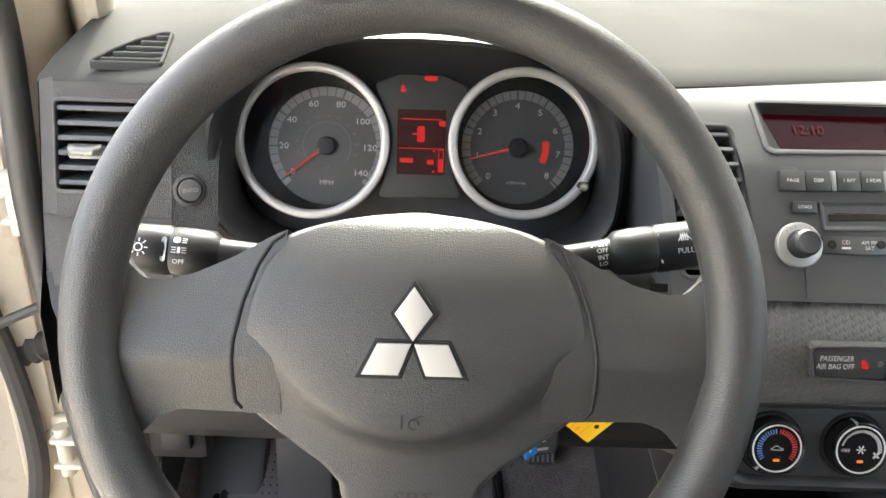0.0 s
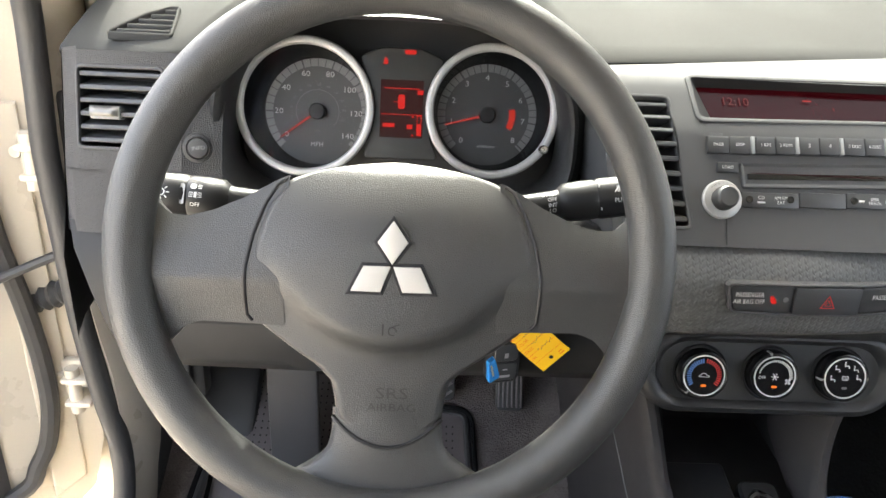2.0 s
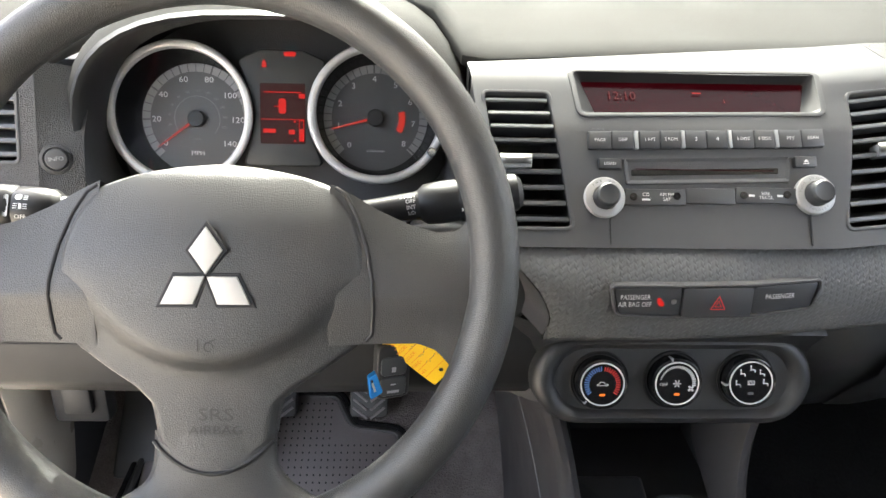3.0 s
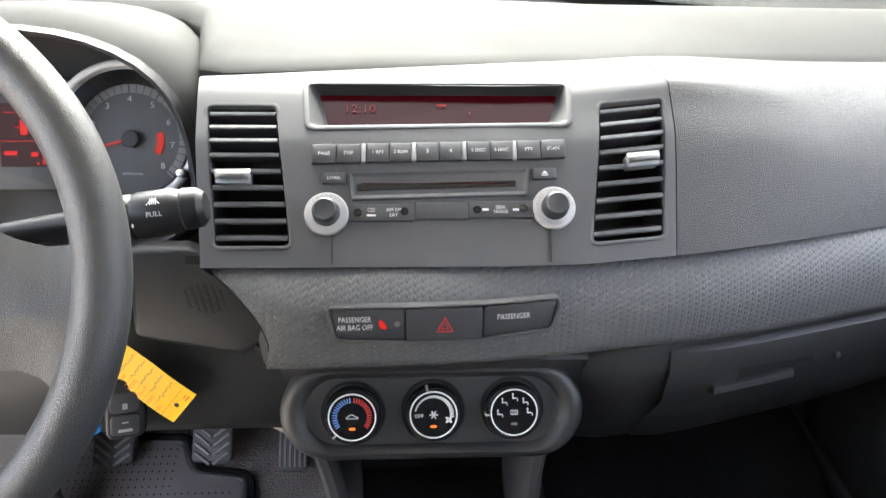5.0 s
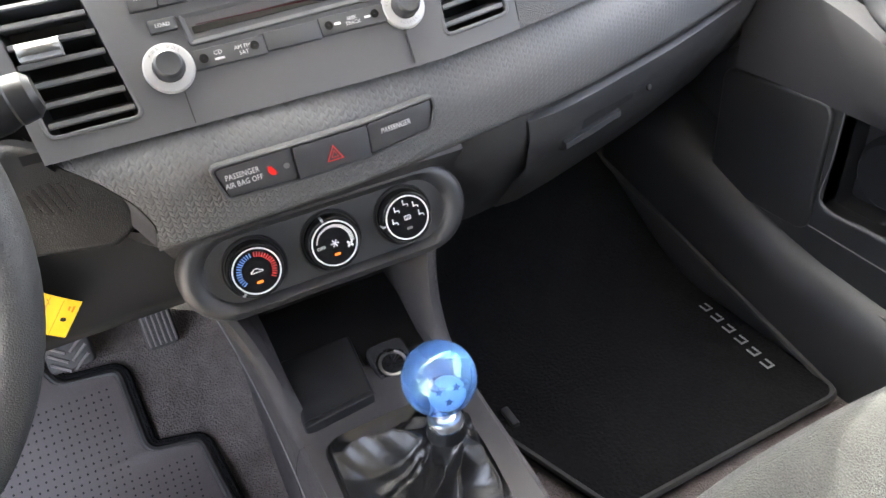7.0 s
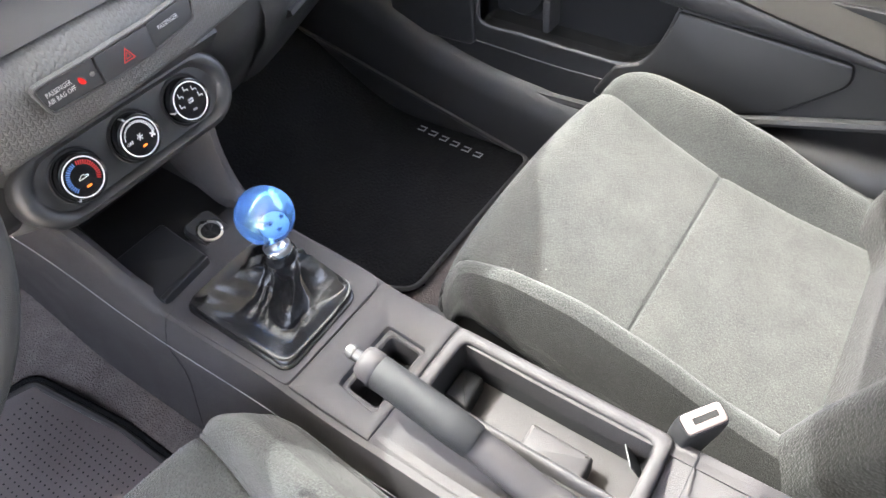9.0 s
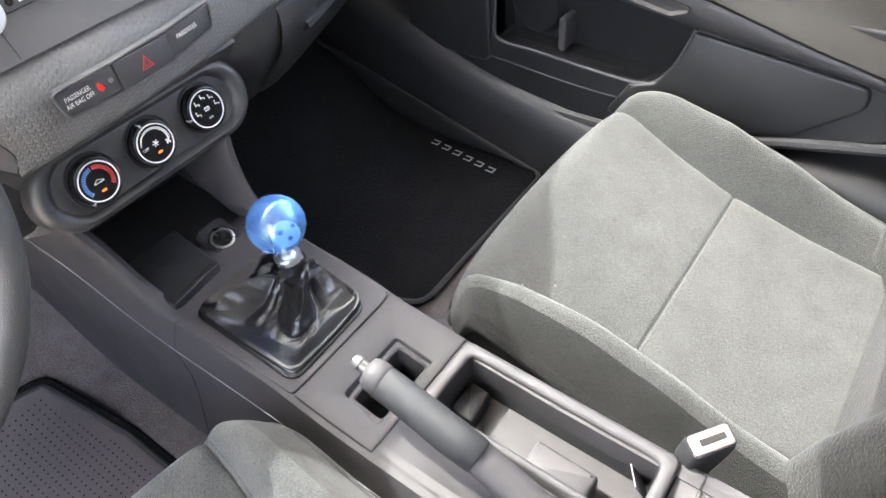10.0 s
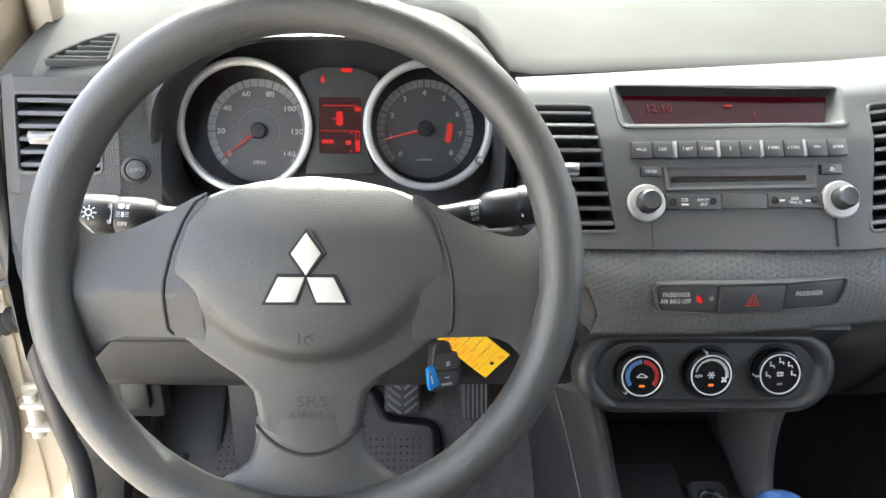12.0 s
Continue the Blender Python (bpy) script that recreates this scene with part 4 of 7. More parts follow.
def vent(name, at, mp, quad, slats, tab_a, tab_b, tilt, label):
    """Air vent: framed opening with slats and a thumb tab. mp places (a, b, h)."""
    t = thing(name, at, label, "air vent", "dash air vents")
    out = quad_round(quad, 0.005, 4)
    solid("bezel", mapped(rim(inset(out, -0.0028), inset(out, 0.0005), -0.004, 0.0012, 0.0008), mp), STACK, t)
    solid("duct", mapped(loft([[(x, y, 0.0) for x, y in inset(out, -0.001)], [(x, y, -0.045) for x, y in inset(out, 0.003)]], wrap=True), mp), BLACK, t)
    solid("duct_back", mapped(flat(inset(out, -0.003), -0.045), mp), BLACK, t)
    (ax0, by0), (ax1, _), (ax2, by1), (ax3, _) = quad
    for i in range(slats):
        s = (i + 0.55) / slats
        b = by0 + (by1 - by0) * s
        l, r = ax0 + (ax3 - ax0) * s + 0.0015, ax1 + (ax2 - ax1) * s - 0.0015
        sec = [(-0.0024, 0.0), (-0.0014, 0.0007), (0.0014, 0.0003), (0.0020, -0.0008), (0.0085, -0.024), (0.0060, -0.0245), (-0.0020, -0.003)]
        solid("slat", mapped(loft([[(a, b + sb, sh - 0.002) for sb, sh in sec] for a in (l, l + 0.004, r - 0.004, r)], wrap=True, caps=True), mp), SLAT, t)
    w, hgt = 0.0270, 0.0095
    tab = solid("tab", mapped(loft([[(tab_a + (x - 0.5) * w * (1 - 0.06 * (1 - s)), tab_b + hgt * (s - 0.5), 0.006 * math.sin(math.pi * min(1, 0.25 + 0.75 * s)) * (1 - abs(2 * x - 1) ** 8 * 0.5) + 0.001)
                              for x in np.linspace(0, 1, 9)] for s in np.linspace(0, 1, 9)]), mp), TAB, t, "brushed silver thumb tab", smooth=60)
    solid("tab_base", mapped(brick(tab_a - w / 2, tab_a + w / 2, tab_b - hgt * 0.75, tab_b + hgt * 0.4, -0.012, 0.0015, 0.0015), mp), DIVIDER, t)
    return t


vent("air_vent", stack(0.2165, 0.12), stack, [(VL0[0], 0.0605), (VL1[0], 0.0605), (VL1[1], 0.1825), (VL0[1], 0.1825)], 9, 0.2070, 0.118, 0, "upright rectangular dash air vent with silver tab")
m0, m1 = mirrored(VL0), mirrored(VL1)
vent("air_vent", stack(0.525, 0.12), stack, [(m1[0], 0.0605), (m0[0], 0.0605), (m0[1], 0.1825), (m1[1], 0.1825)], 9, 0.5340, 0.127, 0, "upright rectangular dash air vent with silver tab")
vent("air_vent", left(-0.26, 0.036), left, [(-0.298, 0.0005), (-0.222, 0.0005), (-0.222, 0.072), (-0.298, 0.072)], 6, -0.2735, 0.033, 0, "outer rectangular dash air vent beside the open door")
# demister vent on top of the dash end
dm = thing("demister_vent", (-0.24, 0.63, 1.06), "small black wedge-shaped demister vent in the dash top", "air vent")


def dmap(a, b, h=0.0):
    return Vector((a, 0.600 + b * 0.895, 1.0450 + b * 0.36 + h))


wedge = [(-0.281, 0.0), (-0.222, 0.0), (-0.229, 0.056), (-0.237, 0.055), (-0.256, 0.039), (-0.271, 0.018)]
wedge = quad_round(wedge, 0.003, 3)
solid("frame", mapped(rim(inset(wedge, -0.002), inset(wedge, 0.001), 0.001, 0.0075, 0.001), dmap), TOP, dm)
solid("backing", mapped(flat(inset(wedge, -0.001), 0.0025), dmap), BLACK, dm)
for i in range(5):
    b = 0.007 + 0.0105 * i
    l = -0.274 + 0.0075 * i * (0.8 + 0.08 * i)
    solid("slat", mapped(brick(l, -0.224 - 0.0013 * i, b - 0.0014, b + 0.0014, 0.003, 0.0068, 0.0006, 1), dmap), TOP, dm)

# push button by the cluster
info = thing("round_push_button", (-0.192, 0.560, 0.957), "round grey push button marked INFO", "button")
IM = aim(left(-0.1925, 0.003, -0.0065), LN + Vector((0.45, 0, 0)))
solid("collar", moved(lathe([(0.0150, -0.003), (0.0132, 0.001), (0.0106, 0.004), (0.0099, 0.003), (0.0099, -0.002)], 32), IM), DASH, info)
cap = solid("cap", moved(lathe([(0.0091, -0.002), (0.0091, 0.004), (0.0082, 0.0055), (0.005, 0.0062), (0, 0.0064)], 32), IM), STACK, info)
solid("lettering", moved(words("INFO", 0.0036, 0, 0, 0.0068), IM), INKDIM, cap)

# ---- instrument hood ----
hood = thing("instrument_hood", (-0.01, 0.60, 1.0), "dark arched instrument binnacle with pale sunlit outer skin", "instrument hood")
HX, HZ = -0.010, 0.955


def arch(rx, up, down, y, n=40, cx=HX, lean=0.0):
    out = []
    for i in range(n):
        t = 2 * math.pi * i / n
        c, s = math.cos(t), math.sin(t)
        e = 0.72
        x = rx * math.copysign(abs(c) ** e, c)
        z = (up if s > 0 else down) * math.copysign(abs(s) ** e, s)
        out.append(Vector((cx + x, y + lean * z, HZ + z)))
    return out


solid("lip", loft([arch(0.176, 0.129, 0.075, 0.578, lean=-0.05), arch(0.171, 0.1255, 0.072, 0.571, lean=-0.05), arch(0.166, 0.122, 0.070, 0.575, lean=-0.05), arch(0.163, 0.117, 0.066, 0.63, lean=0.05)], wrap=True), UNDER, hood, "dark inner lip", smooth=60)
solid("outer_skin", loft([[p for p in arch(0.1755, 0.1285, 0.075, 0.5785, lean=-0.05)], arch(0.185, 0.139, 0.080, 0.592, lean=-0.02), arch(0.190, 0.146, 0.085, 0.64, lean=0.1), arch(0.193, 0.150, 0.085, 0.75, lean=0.2), arch(0.19, 0.14, 0.085, 0.90, lean=0.2)], wrap=True), TOP, hood, "pale sunlit outer skin", smooth=60)

# ---- instrument cluster ----
clu = thing("instrument_cluster", (-0.01, 0.64, 0.975), "instrument cluster with two silver-ringed dials and a red display", "instrument cluster")
GA = radians(15)
GN, GU = Vector((0, -math.cos(GA), math.sin(GA))), Vector((0, math.sin(GA), math.cos(GA)))
GM = axes((0, 0.628, 0.985), (1, 0, 0), GU, GN)
backplate = [(x - GM.translation.x, (z - 0.985)) for x, z in [(p.x, p.z) for p in arch(0.164, 0.128, 0.066, 0.63)]]


def dial(cx, cy, r, hub, speed):
    d = solid("gauge", moved(lathe([(r, -0.004), (r + 0.0036, 0.0), (r + 0.0030, 0.0030), (r + 0.0015, 0.0040), (r - 0.0026, 0.0038), (r - 0.0040, 0.0028), (r - 0.0050, -0.002)], 64), GM @ Matrix.Translation((cx, cy, 0))), RING, clu, "silver gauge ring", smooth=60)
    D = GM @ Matrix.Translation((cx, cy, 0))
    hx, hy = hub
    rows = []
    for (rr, zz, m) in ((r - 0.0046, -0.001, 0), (r - 0.0080, -0.012, 0.4), (r - 0.0120, -0.024, 0.8)):
        rows.append([(m * hx + rr * math.cos(t), m * hy + rr * math.sin(t), zz) for t in [2 * math.pi * i / 64 for i in range(64)]])
    solid("cup", moved(loft(rows, wrap=True), D), GLOSSY, d, "black gauge cup", smooth=60)
    H = D @ Matrix.Translation((hx * 0.8, hy * 0.8, -0.024))
    ro = r - 0.0115
    solid("face", moved(flat(circle(0, 0, ro + 0.001, 64)), H), DIAL, d)
    solid("scale_band", moved(arc(0, 0, ro - 0.0090, ro - 0.0010, -45, 225, 0.0008, 64), H), DIALRIM, d, "grey scale band")
    tk, lt = [], []
    if speed:
        nums, a0, a1, steps = ("0", "20", "40", "60", "80", "100", "120", "140"), 218, -38, 28
    else:
        nums, a0, a1, steps = ("0", "1", "2", "3", "4", "5", "6", "7", "8"), 226, -42, 32
    for i in range(steps + 1):
        t = radians(a0 + (a1 - a0) * i / steps)
        mj = i % 4 == 0
        m = Matrix.Rotation(t, 4, "Z")
        tk.append(moved(bar(ro - 0.0050, 0, 0.0082, 0.0016 if mj else 0.0008, 0.0014), m))
    for i, s in enumerate(nums):
        t = radians(a0 + (a1 - a0) * i / (len(nums) - 1))
        rr = ro - 0.0150
        lt.append(words(s, 0.0056, rr * math.cos(t), rr * math.sin(t), 0.0012, wide=1.15))
    solid("tick_marks", moved(join(*tk), H), DIAL, d)
    solid("numerals", moved(join(*lt), H), DIALINK, d)
    solid("caption", moved(words("MPH" if speed else "x1000r/min", 0.0046 if speed else 0.0028, 0, -ro * 0.62, 0.0012), H), DIALINK, d)
    if speed:
        solid("inner_scale", moved(join(arc(0, 0, ro * 0.40, ro * 0.41, -40, 220, 0.0011, 40), *[words(str(k * 20), 0.0022, ro * 0.5 * math.cos(radians(214 - k * 21)), ro * 0.5 * math.sin(radians(214 - k * 21)), 0.0012) for k in range(1, 12)]), H), INKDARK, d)
        solid("unit", moved(words("km/h", 0.0020, 0, -ro * 0.36, 0.0012), H), INKDARK, d)
    else:
        solid("red_zone", moved(arc(0, 0, ro * 0.44, ro * 0.56, -30, 14, 0.0012, 16), H), REDDIM, d, "red rev limit mark")
    ang = radians(217 if speed else 195)
    nd = [(-0.0, -0.0013), (ro * 0.86, -0.0005), (ro * 0.86, 0.0005), (0, 0.0013)]
    solid("needle", moved(slab(nd, 0.0045, 0.0058, 0.0003, 1), H @ Matrix.Rotation(ang, 4, "Z")), REDDIM, d, "red lit needle")
    solid("hub", moved(lathe([(0.0085, 0.001), (0.0085, 0.0065), (0.0075, 0.0078), (0, 0.0082)], 28), H), BLACK, d)
    lens = solid("lens", moved(flat(circle(0, 0, r - 0.0050, 48), -0.0022), D), LENS, d, "clear lens")
    lens.visible_shadow = False
    return d


dial(-0.1045, -0.001, 0.0665, (0.012, -0.004), True)
dial(0.0855, 0.002, 0.0645, (-0.004, -0.003), False)
solid("trip_stem", moved(lathe([(0.0045, 0.0), (0.0045, 0.012), (0.0035, 0.0135), (0, 0.014)], 18), GM @ Matrix.Translation((0.1385, -0.034, 0.003))), CHROME, clu, "small chrome trip stem")
solid("backing", moved(flat(inset(backplate, -0.004), -0.046), GM), LOWER, clu)
mid = [(-0.050, 0.052), (-0.028, 0.062), (0.012, 0.062), (0.036, 0.052), (0.026, 0.025), (0.019, 0.0), (0.024, -0.03), (0.034, -0.05), (-0.046, -0.05), (-0.040, -0.03), (-0.034, 0.0), (-0.040, 0.025)]
solid("middle_panel", moved(slab(quad_round(mid, 0.006, 3), -0.011, -0.004, 0.002), GM), DIALMID, clu)
lcd = solid("lcd", moved(flat(rrect(-0.0285, 0.0150, -0.028, 0.030, 0.001), -0.0034), GM), REDBACK, clu, "red backlit display")
sg = [bar(-0.0067, 0.0215, 0.036, 0.0009, -0.0030), bar(-0.0067, -0.0045, 0.042, 0.0007, -0.0030), bar(0.012, 0.018, 0.006, 0.0045, -0.0030),
      flat(rrect(-0.0105, -0.0035, 0.001, 0.0155, 0.002), -0.0030), bar(-0.012, 0.008, 0.006, 0.0012, -0.0030), bar(-0.0195, -0.0155, 0.012, 0.004, -0.0030), bar(0.002, -0.0165, 0.006, 0.0045, -0.0030),
      bar(0.0115, -0.0195, 0.005, 0.012, -0.0030), bar(0.0095, -0.0090, 0.0008, 0.008, -0.0030), bar(0.0135, -0.0090, 0.0008, 0.008, -0.0030), bar(0.0115, -0.0055, 0.005, 0.0008, -0.0030), bar(0.005, -0.0065, 0.002, 0.0022, -0.0030), bar(0.005, -0.025, 0.002, 0.0022, -0.0030)]
solid("display_symbol", moved(join(*sg), GM), RED, lcd, "lit red symbols")
for pts in ([(-0.0265, 0.045), (-0.0215, 0.045), (-0.0225, 0.050), (-0.024, 0.0525), (-0.0255, 0.050)], rrect(-0.005, 0.0065, 0.0555, 0.0598, 0.0015)):
    solid("warning_lamp", moved(flat(pts, -0.0032), GM), RED, clu, "lit red warning lamp")


# ---- radio ----
radio = thing("car_radio", stack(CX, 0.13), "built-in car radio with red display, button row and two silver knobs", "radio")
win = quad_round([(0.2650, 0.1620), (0.4755, 0.1660), (0.4790, 0.2105), (0.2605, 0.2085)], 0.005, 4)
scr = quad_round([(0.2790, 0.1660), (0.4610, 0.1680), (0.4735, 0.2092), (0.2690, 0.2076)], 0.003, 4)


def sunk(b):
    """Depth of the display window below the face."""
    return -0.0085 - 0.0015 * (b - 0.168) / 0.038


solid("display_bezel", mapped(loft([[(x, y, -0.002) for x, y in inset(win, -0.005)], [(x, y, 0.0012) for x, y in inset(win, -0.0045)], [(x, y, 0.0016) for x, y in inset(win, -0.003)], [(x, y, 0.0006) for x, y in win]], wrap=True), stack), STACK, radio, "satin grey display frame", smooth=50)
solid("display_recess", mapped(loft([[(x, y, 0.0006) for x, y in win], [(x, y, sunk(y)) for x, y in scr]], wrap=True), stack), BLACK, radio, "dark recess around the display", smooth=50)
disp = solid("display", mapped(flat(inset(scr, -0.003), 0), lambda x, y, z: stack(x, y, sunk(y) + 0.0002)), SCREEN, radio, "dark red display window")
solid("lit_mark", mapped(bar(0.3725, 0.1925, 0.008, 0.0016), lambda x, y, z: stack(x, y, sunk(y) + 0.0006)), RED, disp)
solid("lit_mark", mapped(bar(0.396, 0.184, 0.0006, 0.004), lambda x, y, z: stack(x, y, sunk(y) + 0.0006)), RED, disp)
solid("clock_digits", mapped(words("12:10", 0.0088, 0.304, 0.188, wide=0.95), lambda x, y, z: stack(x, y, sunk(y) + 0.0006)), CLOCKRED, disp, "faint red clock digits")
# row of preset buttons
edges = [(0.2679, 0.2871, "PAGE"), (0.2876, 0.3063, "DISP"), (0.3112, 0.3288, "1 RPT"), (0.3292, 0.3469, "2 RDM"), (0.3503, 0.3684, "3"), (0.3688, 0.3869, "4"), (0.3908, 0.4094, "5 DISC"), (0.4098, 0.4274, "6 DISC"), (0.4312, 0.4505, "PTY"), (0.4509, 0.4703, "SCAN")]


def rowb(a):
    return 0.1345 + (a - 0.268) * 0.026


def button(t, a0, a1, b0, b1, text="", size=0.0026, marks=(), h=0.0032, mat=None, name="button"):
    o = solid(name, mapped(slab(rrect(a0, a1, b0, b1, 0.0008, 2), -0.002, h, 0.0007, 2), stack), mat or BUTTON, t)
    bits = []
    if text:
        bits.append(words(text, size, (a0 + a1) / 2, (b0 + b1) / 2, h + 0.00025))
    bits += [mapped(m, lambda x, y, z: (x + (a0 + a1) / 2, y + (b0 + b1) / 2, h + 0.00025)) for m in marks]
    if bits:
        solid("lettering", mapped(join(*bits), stack), INK, o)
    return o


for a0, a1, t in edges:
    c = rowb((a0 + a1) / 2)
    marks = ()
    size = 0.0027 if len(t) > 1 else 0.0034
    button(radio, a0, a1, c - 0.0078, c + 0.0078, t, size, marks)
for a in (0.3087, 0.3486, 0.3889, 0.4293):
    c = rowb(a)
    solid("divider", mapped(slab(rrect(a - 0.0017, a + 0.0017, c - 0.0078, c + 0.0078, 0.0006, 2), -0.002, 0.0036, 0.0006, 2), stack), DIVIDER, radio, "silver divider bar")
solid("clock_lettering", mapped(words("CLOCK", 0.0024, 0.2775, 0.1452, 0.0004), stack), INKDARK, radio)
button(radio, 0.2762, 0.2948, 0.1103, 0.1192, "LOAD", 0.0026)
button(radio, 0.4433, 0.4622, 0.1143, 0.1236, "", 0, (([(-0.0025, -0.0004, 0), (0.0025, -0.0004, 0), (0, 0.0022, 0)], [(0, 1, 2)]), bar(0, -0.0016, 0.005, 0.0008)))
slotq = quad_round([(0.3000, 0.0985), (0.4375, 0.1025), (0.4392, 0.1232), (0.2980, 0.1190)], 0.0015, 3)
slin = quad_round([(0.3040, 0.1050), (0.4290, 0.1085), (0.4295, 0.1135), (0.3035, 0.1100)], 0.0008, 2)
solid("disc_slot_frame", mapped(loft([[(x, y, 0.0) for x, y in inset(slotq, -0.0015)], [(x, y, 0.0022) for x, y in inset(slotq, -0.001)], [(x, y, 0.0022) for x, y in slotq], [(x, y, 0.0008) for x, y in inset(slotq, 0.0025)]], wrap=True), stack), STACK, radio, smooth=20)
solid("disc_slot_floor", mapped(flat(inset(slotq, 0.002), 0.0008), stack), LOWER, radio)
solid("disc_slot", mapped(slab(slin, 0.0, 0.0013, 0.0002, 1), stack), GLOSSY, radio, "black disc slot")
solid("slot_flap", mapped(bar(0.366, 0.1108, 0.118, 0.0007, 0.0016), stack), SCREEN, radio)
for a0, a1, txt in ((0.2975, 0.3486, ("CD", 0.316, "AM FM", 0.333)), (0.3491, 0.3907, None), (0.3912, 0.4435, None)):
    c0 = 0.0795 + (a0 - 0.2975) * 0.028
    o = button(radio, a0, a1, c0 + 0.0005, c0 + 0.0140, h=0.0026)
    if txt:
        solid("lettering", mapped(join(words("CD", 0.0030, 0.3150, c0 + 0.0092, 0.0029), bar(0.3150, c0 + 0.0050, 0.007, 0.0016, 0.0029), words("AM FM", 0.0028, 0.3325, c0 + 0.0093, 0.0029), words("SAT", 0.0028, 0.3325, c0 + 0.0052, 0.0029)), stack), INK, o)
    elif a0 > 0.39:
        solid("lettering", mapped(join(words("SEEK", 0.0026, 0.4165, c0 + 0.0088, 0.0029), words("TRACK", 0.0026, 0.4165, c0 + 0.0052, 0.0029), bar(0.4045, c0 + 0.007, 0.005, 0.0018, 0.0029), bar(0.4285, c0 + 0.007, 0.005, 0.0018, 0.0029)), stack), INK, o)
for a, b in ((0.3045, 0.0868), (0.3410, 0.0878), (0.3978, 0.0892), (0.4348, 0.0902)):
    M = axes(stack(a, b, 0.0026), (1, 0, 0), stack(a, b + 0.004) - stack(a, b), stack(a, b, 1) - stack(a, b))
    solid("dimple", moved(lathe([(0.0032, 0.0), (0.0030, 0.0008), (0.0022, 0.0009), (0, -0.0002)], 18), M), GLOSSY, radio)


def stack_axes(a, b, h=0.0):
    return axes(stack(a, b, h), (1, 0, 0), stack(a, b + 0.004) - stack(a, b - 0.004), stack(a, b, 0.01) - stack(a, b))


for a, b, txt in ((0.2803, 0.0859, "PWR/VOL"), (0.4590, 0.0905, "TUNE SOUND FAST")):
    M = stack_axes(a, b)
    ring = solid("knob_ring", moved(lathe([(0.0172, -0.001), (0.0172, 0.0030), (0.0162, 0.0042), (0.0108, 0.0055), (0.0100, 0.003)], 48), M), KNOBRING, radio, "matt silver knob ring")
    kn = solid("knob", moved(lathe([(0.0102, 0.002), (0.0100, 0.014), (0.0094, 0.0162), (0.0080, 0.0175), (0.0060, 0.0170), (0, 0.0168)], 40), M), BUTTON, ring, "dark rotary knob")
    lt, n = [], len(txt)
    span = 90 if n < 9 else 160
    for i, ch in enumerate(txt):
        if ch == " ":
            continue
        t = radians(90 + span / 2 - span * i / (n - 1))
        m = Matrix.Translation((0.0136 * math.cos(t), 0.0136 * math.sin(t), 0)) @ Matrix.Rotation(t - math.pi / 2, 4, "Z")
        lt.append(moved(words(ch, 0.0020, 0, 0, 0.0052), m))
    if n > 9:
        for i, ch in enumerate("-FOLDER+"):
            t = radians(230 + 80 * i / 7)
            lt.append(moved(words(ch, 0.0020, 0, 0, 0.0052), Matrix.Translation((0.0136 * math.cos(t), 0.0136 * math.sin(t), 0)) @ Matrix.Rotation(t + math.pi / 2, 4, "Z")))
    solid("lettering", moved(join(*lt), M), INKDARK, ring)
for a0, b0, b1 in ((0.2850, 0.046, 0.070), (0.4555, 0.0475, 0.074)):
    solid("panel_seam", mapped(brick(a0 - 0.0004, a0 + 0.0004, b0, b1, -0.001, 0.0003, 0), stack), BLACK, radio)

# ---- switch strip in the band ----
sw = thing("switch_strip", (CX, 0.46, 0.872), "black switch strip with hazard button and airbag lamp", "switch panel")
TA = radians(4)
SWM = axes((0.3715, 0.4560, 0.8725), Vector((1, 0.0, 0.015)), Vector((0, math.sin(TA), math.cos(TA))), Vector((0, -math.cos(TA), math.sin(TA))))


def sbend(x, y, z):
    return SWM @ Vector((x, y, z + 0.0015 - (0.0 if x < 0 else 1.15) * x * x))


strip = quad_round([(-0.0825, -0.0105), (-0.03, -0.0128), (0.03, -0.0120), (0.0825, -0.0085), (0.0880, 0.0085), (0.0870, 0.0150), (0.03, 0.0135), (-0.03, 0.0130), (-0.0880, 0.0135)], [0.006, 0.01, 0.01, 0.007, 0.004, 0.003, 0.01, 0.01, 0.004], 3)
solid("surround", mapped(rim(inset(strip, -0.0022), inset(strip, 0.0002), -0.006, 0.0022, 0.0008), sbend), LOWER, sw)
for x0, x1 in ((-0.0870, -0.0305), (0.0290, 0.0868)):
    tile = quad_round([(x0 + (0.006 if x0 < 0 else 0), -0.0100 if x0 < 0 else -0.0112), (x1 - (0.005 if x0 > 0 else 0), -0.0120 if x0 < 0 else -0.0080), (x1, 0.0124 if x0 < 0 else 0.0138), (x0, 0.0124)], 0.003, 3)
    p = solid("tile", mapped(slab(tile, -0.008, 0.0008, 0.0006, 2), sbend), BUTTON, sw)
    if x0 < 0:
        solid("lettering", mapped(join(words("PASSENGER", 0.0042, -0.0685, 0.0045, 0.0012, wide=0.78), words("AIR BAG OFF", 0.0042, -0.0685, -0.0018, 0.0012, wide=0.78)), sbend), INK, p)
        lampm = flat(quad_round([(-0.0505, 0.0036), (-0.0485, 0.0044), (-0.0450, -0.0002), (-0.0440, -0.0034), (-0.0480, -0.0032), (-0.0500, -0.0008)], 0.0008, 2), 0.0012)
        solid("airbag_lamp", mapped(lampm, sbend), RED, p, "lit red airbag lamp")
        solid("dimple", mapped(slab(circle(-0.0365, 0.0006, 0.0024, 18), 0.0008, 0.0013, 0.0003, 1), sbend), INKDARK, p)
    else:
        solid("lettering", mapped(words("PASSENGER", 0.0042, 0.0525, 0.0035, 0.0012, wide=0.82), sbend), INK, p)
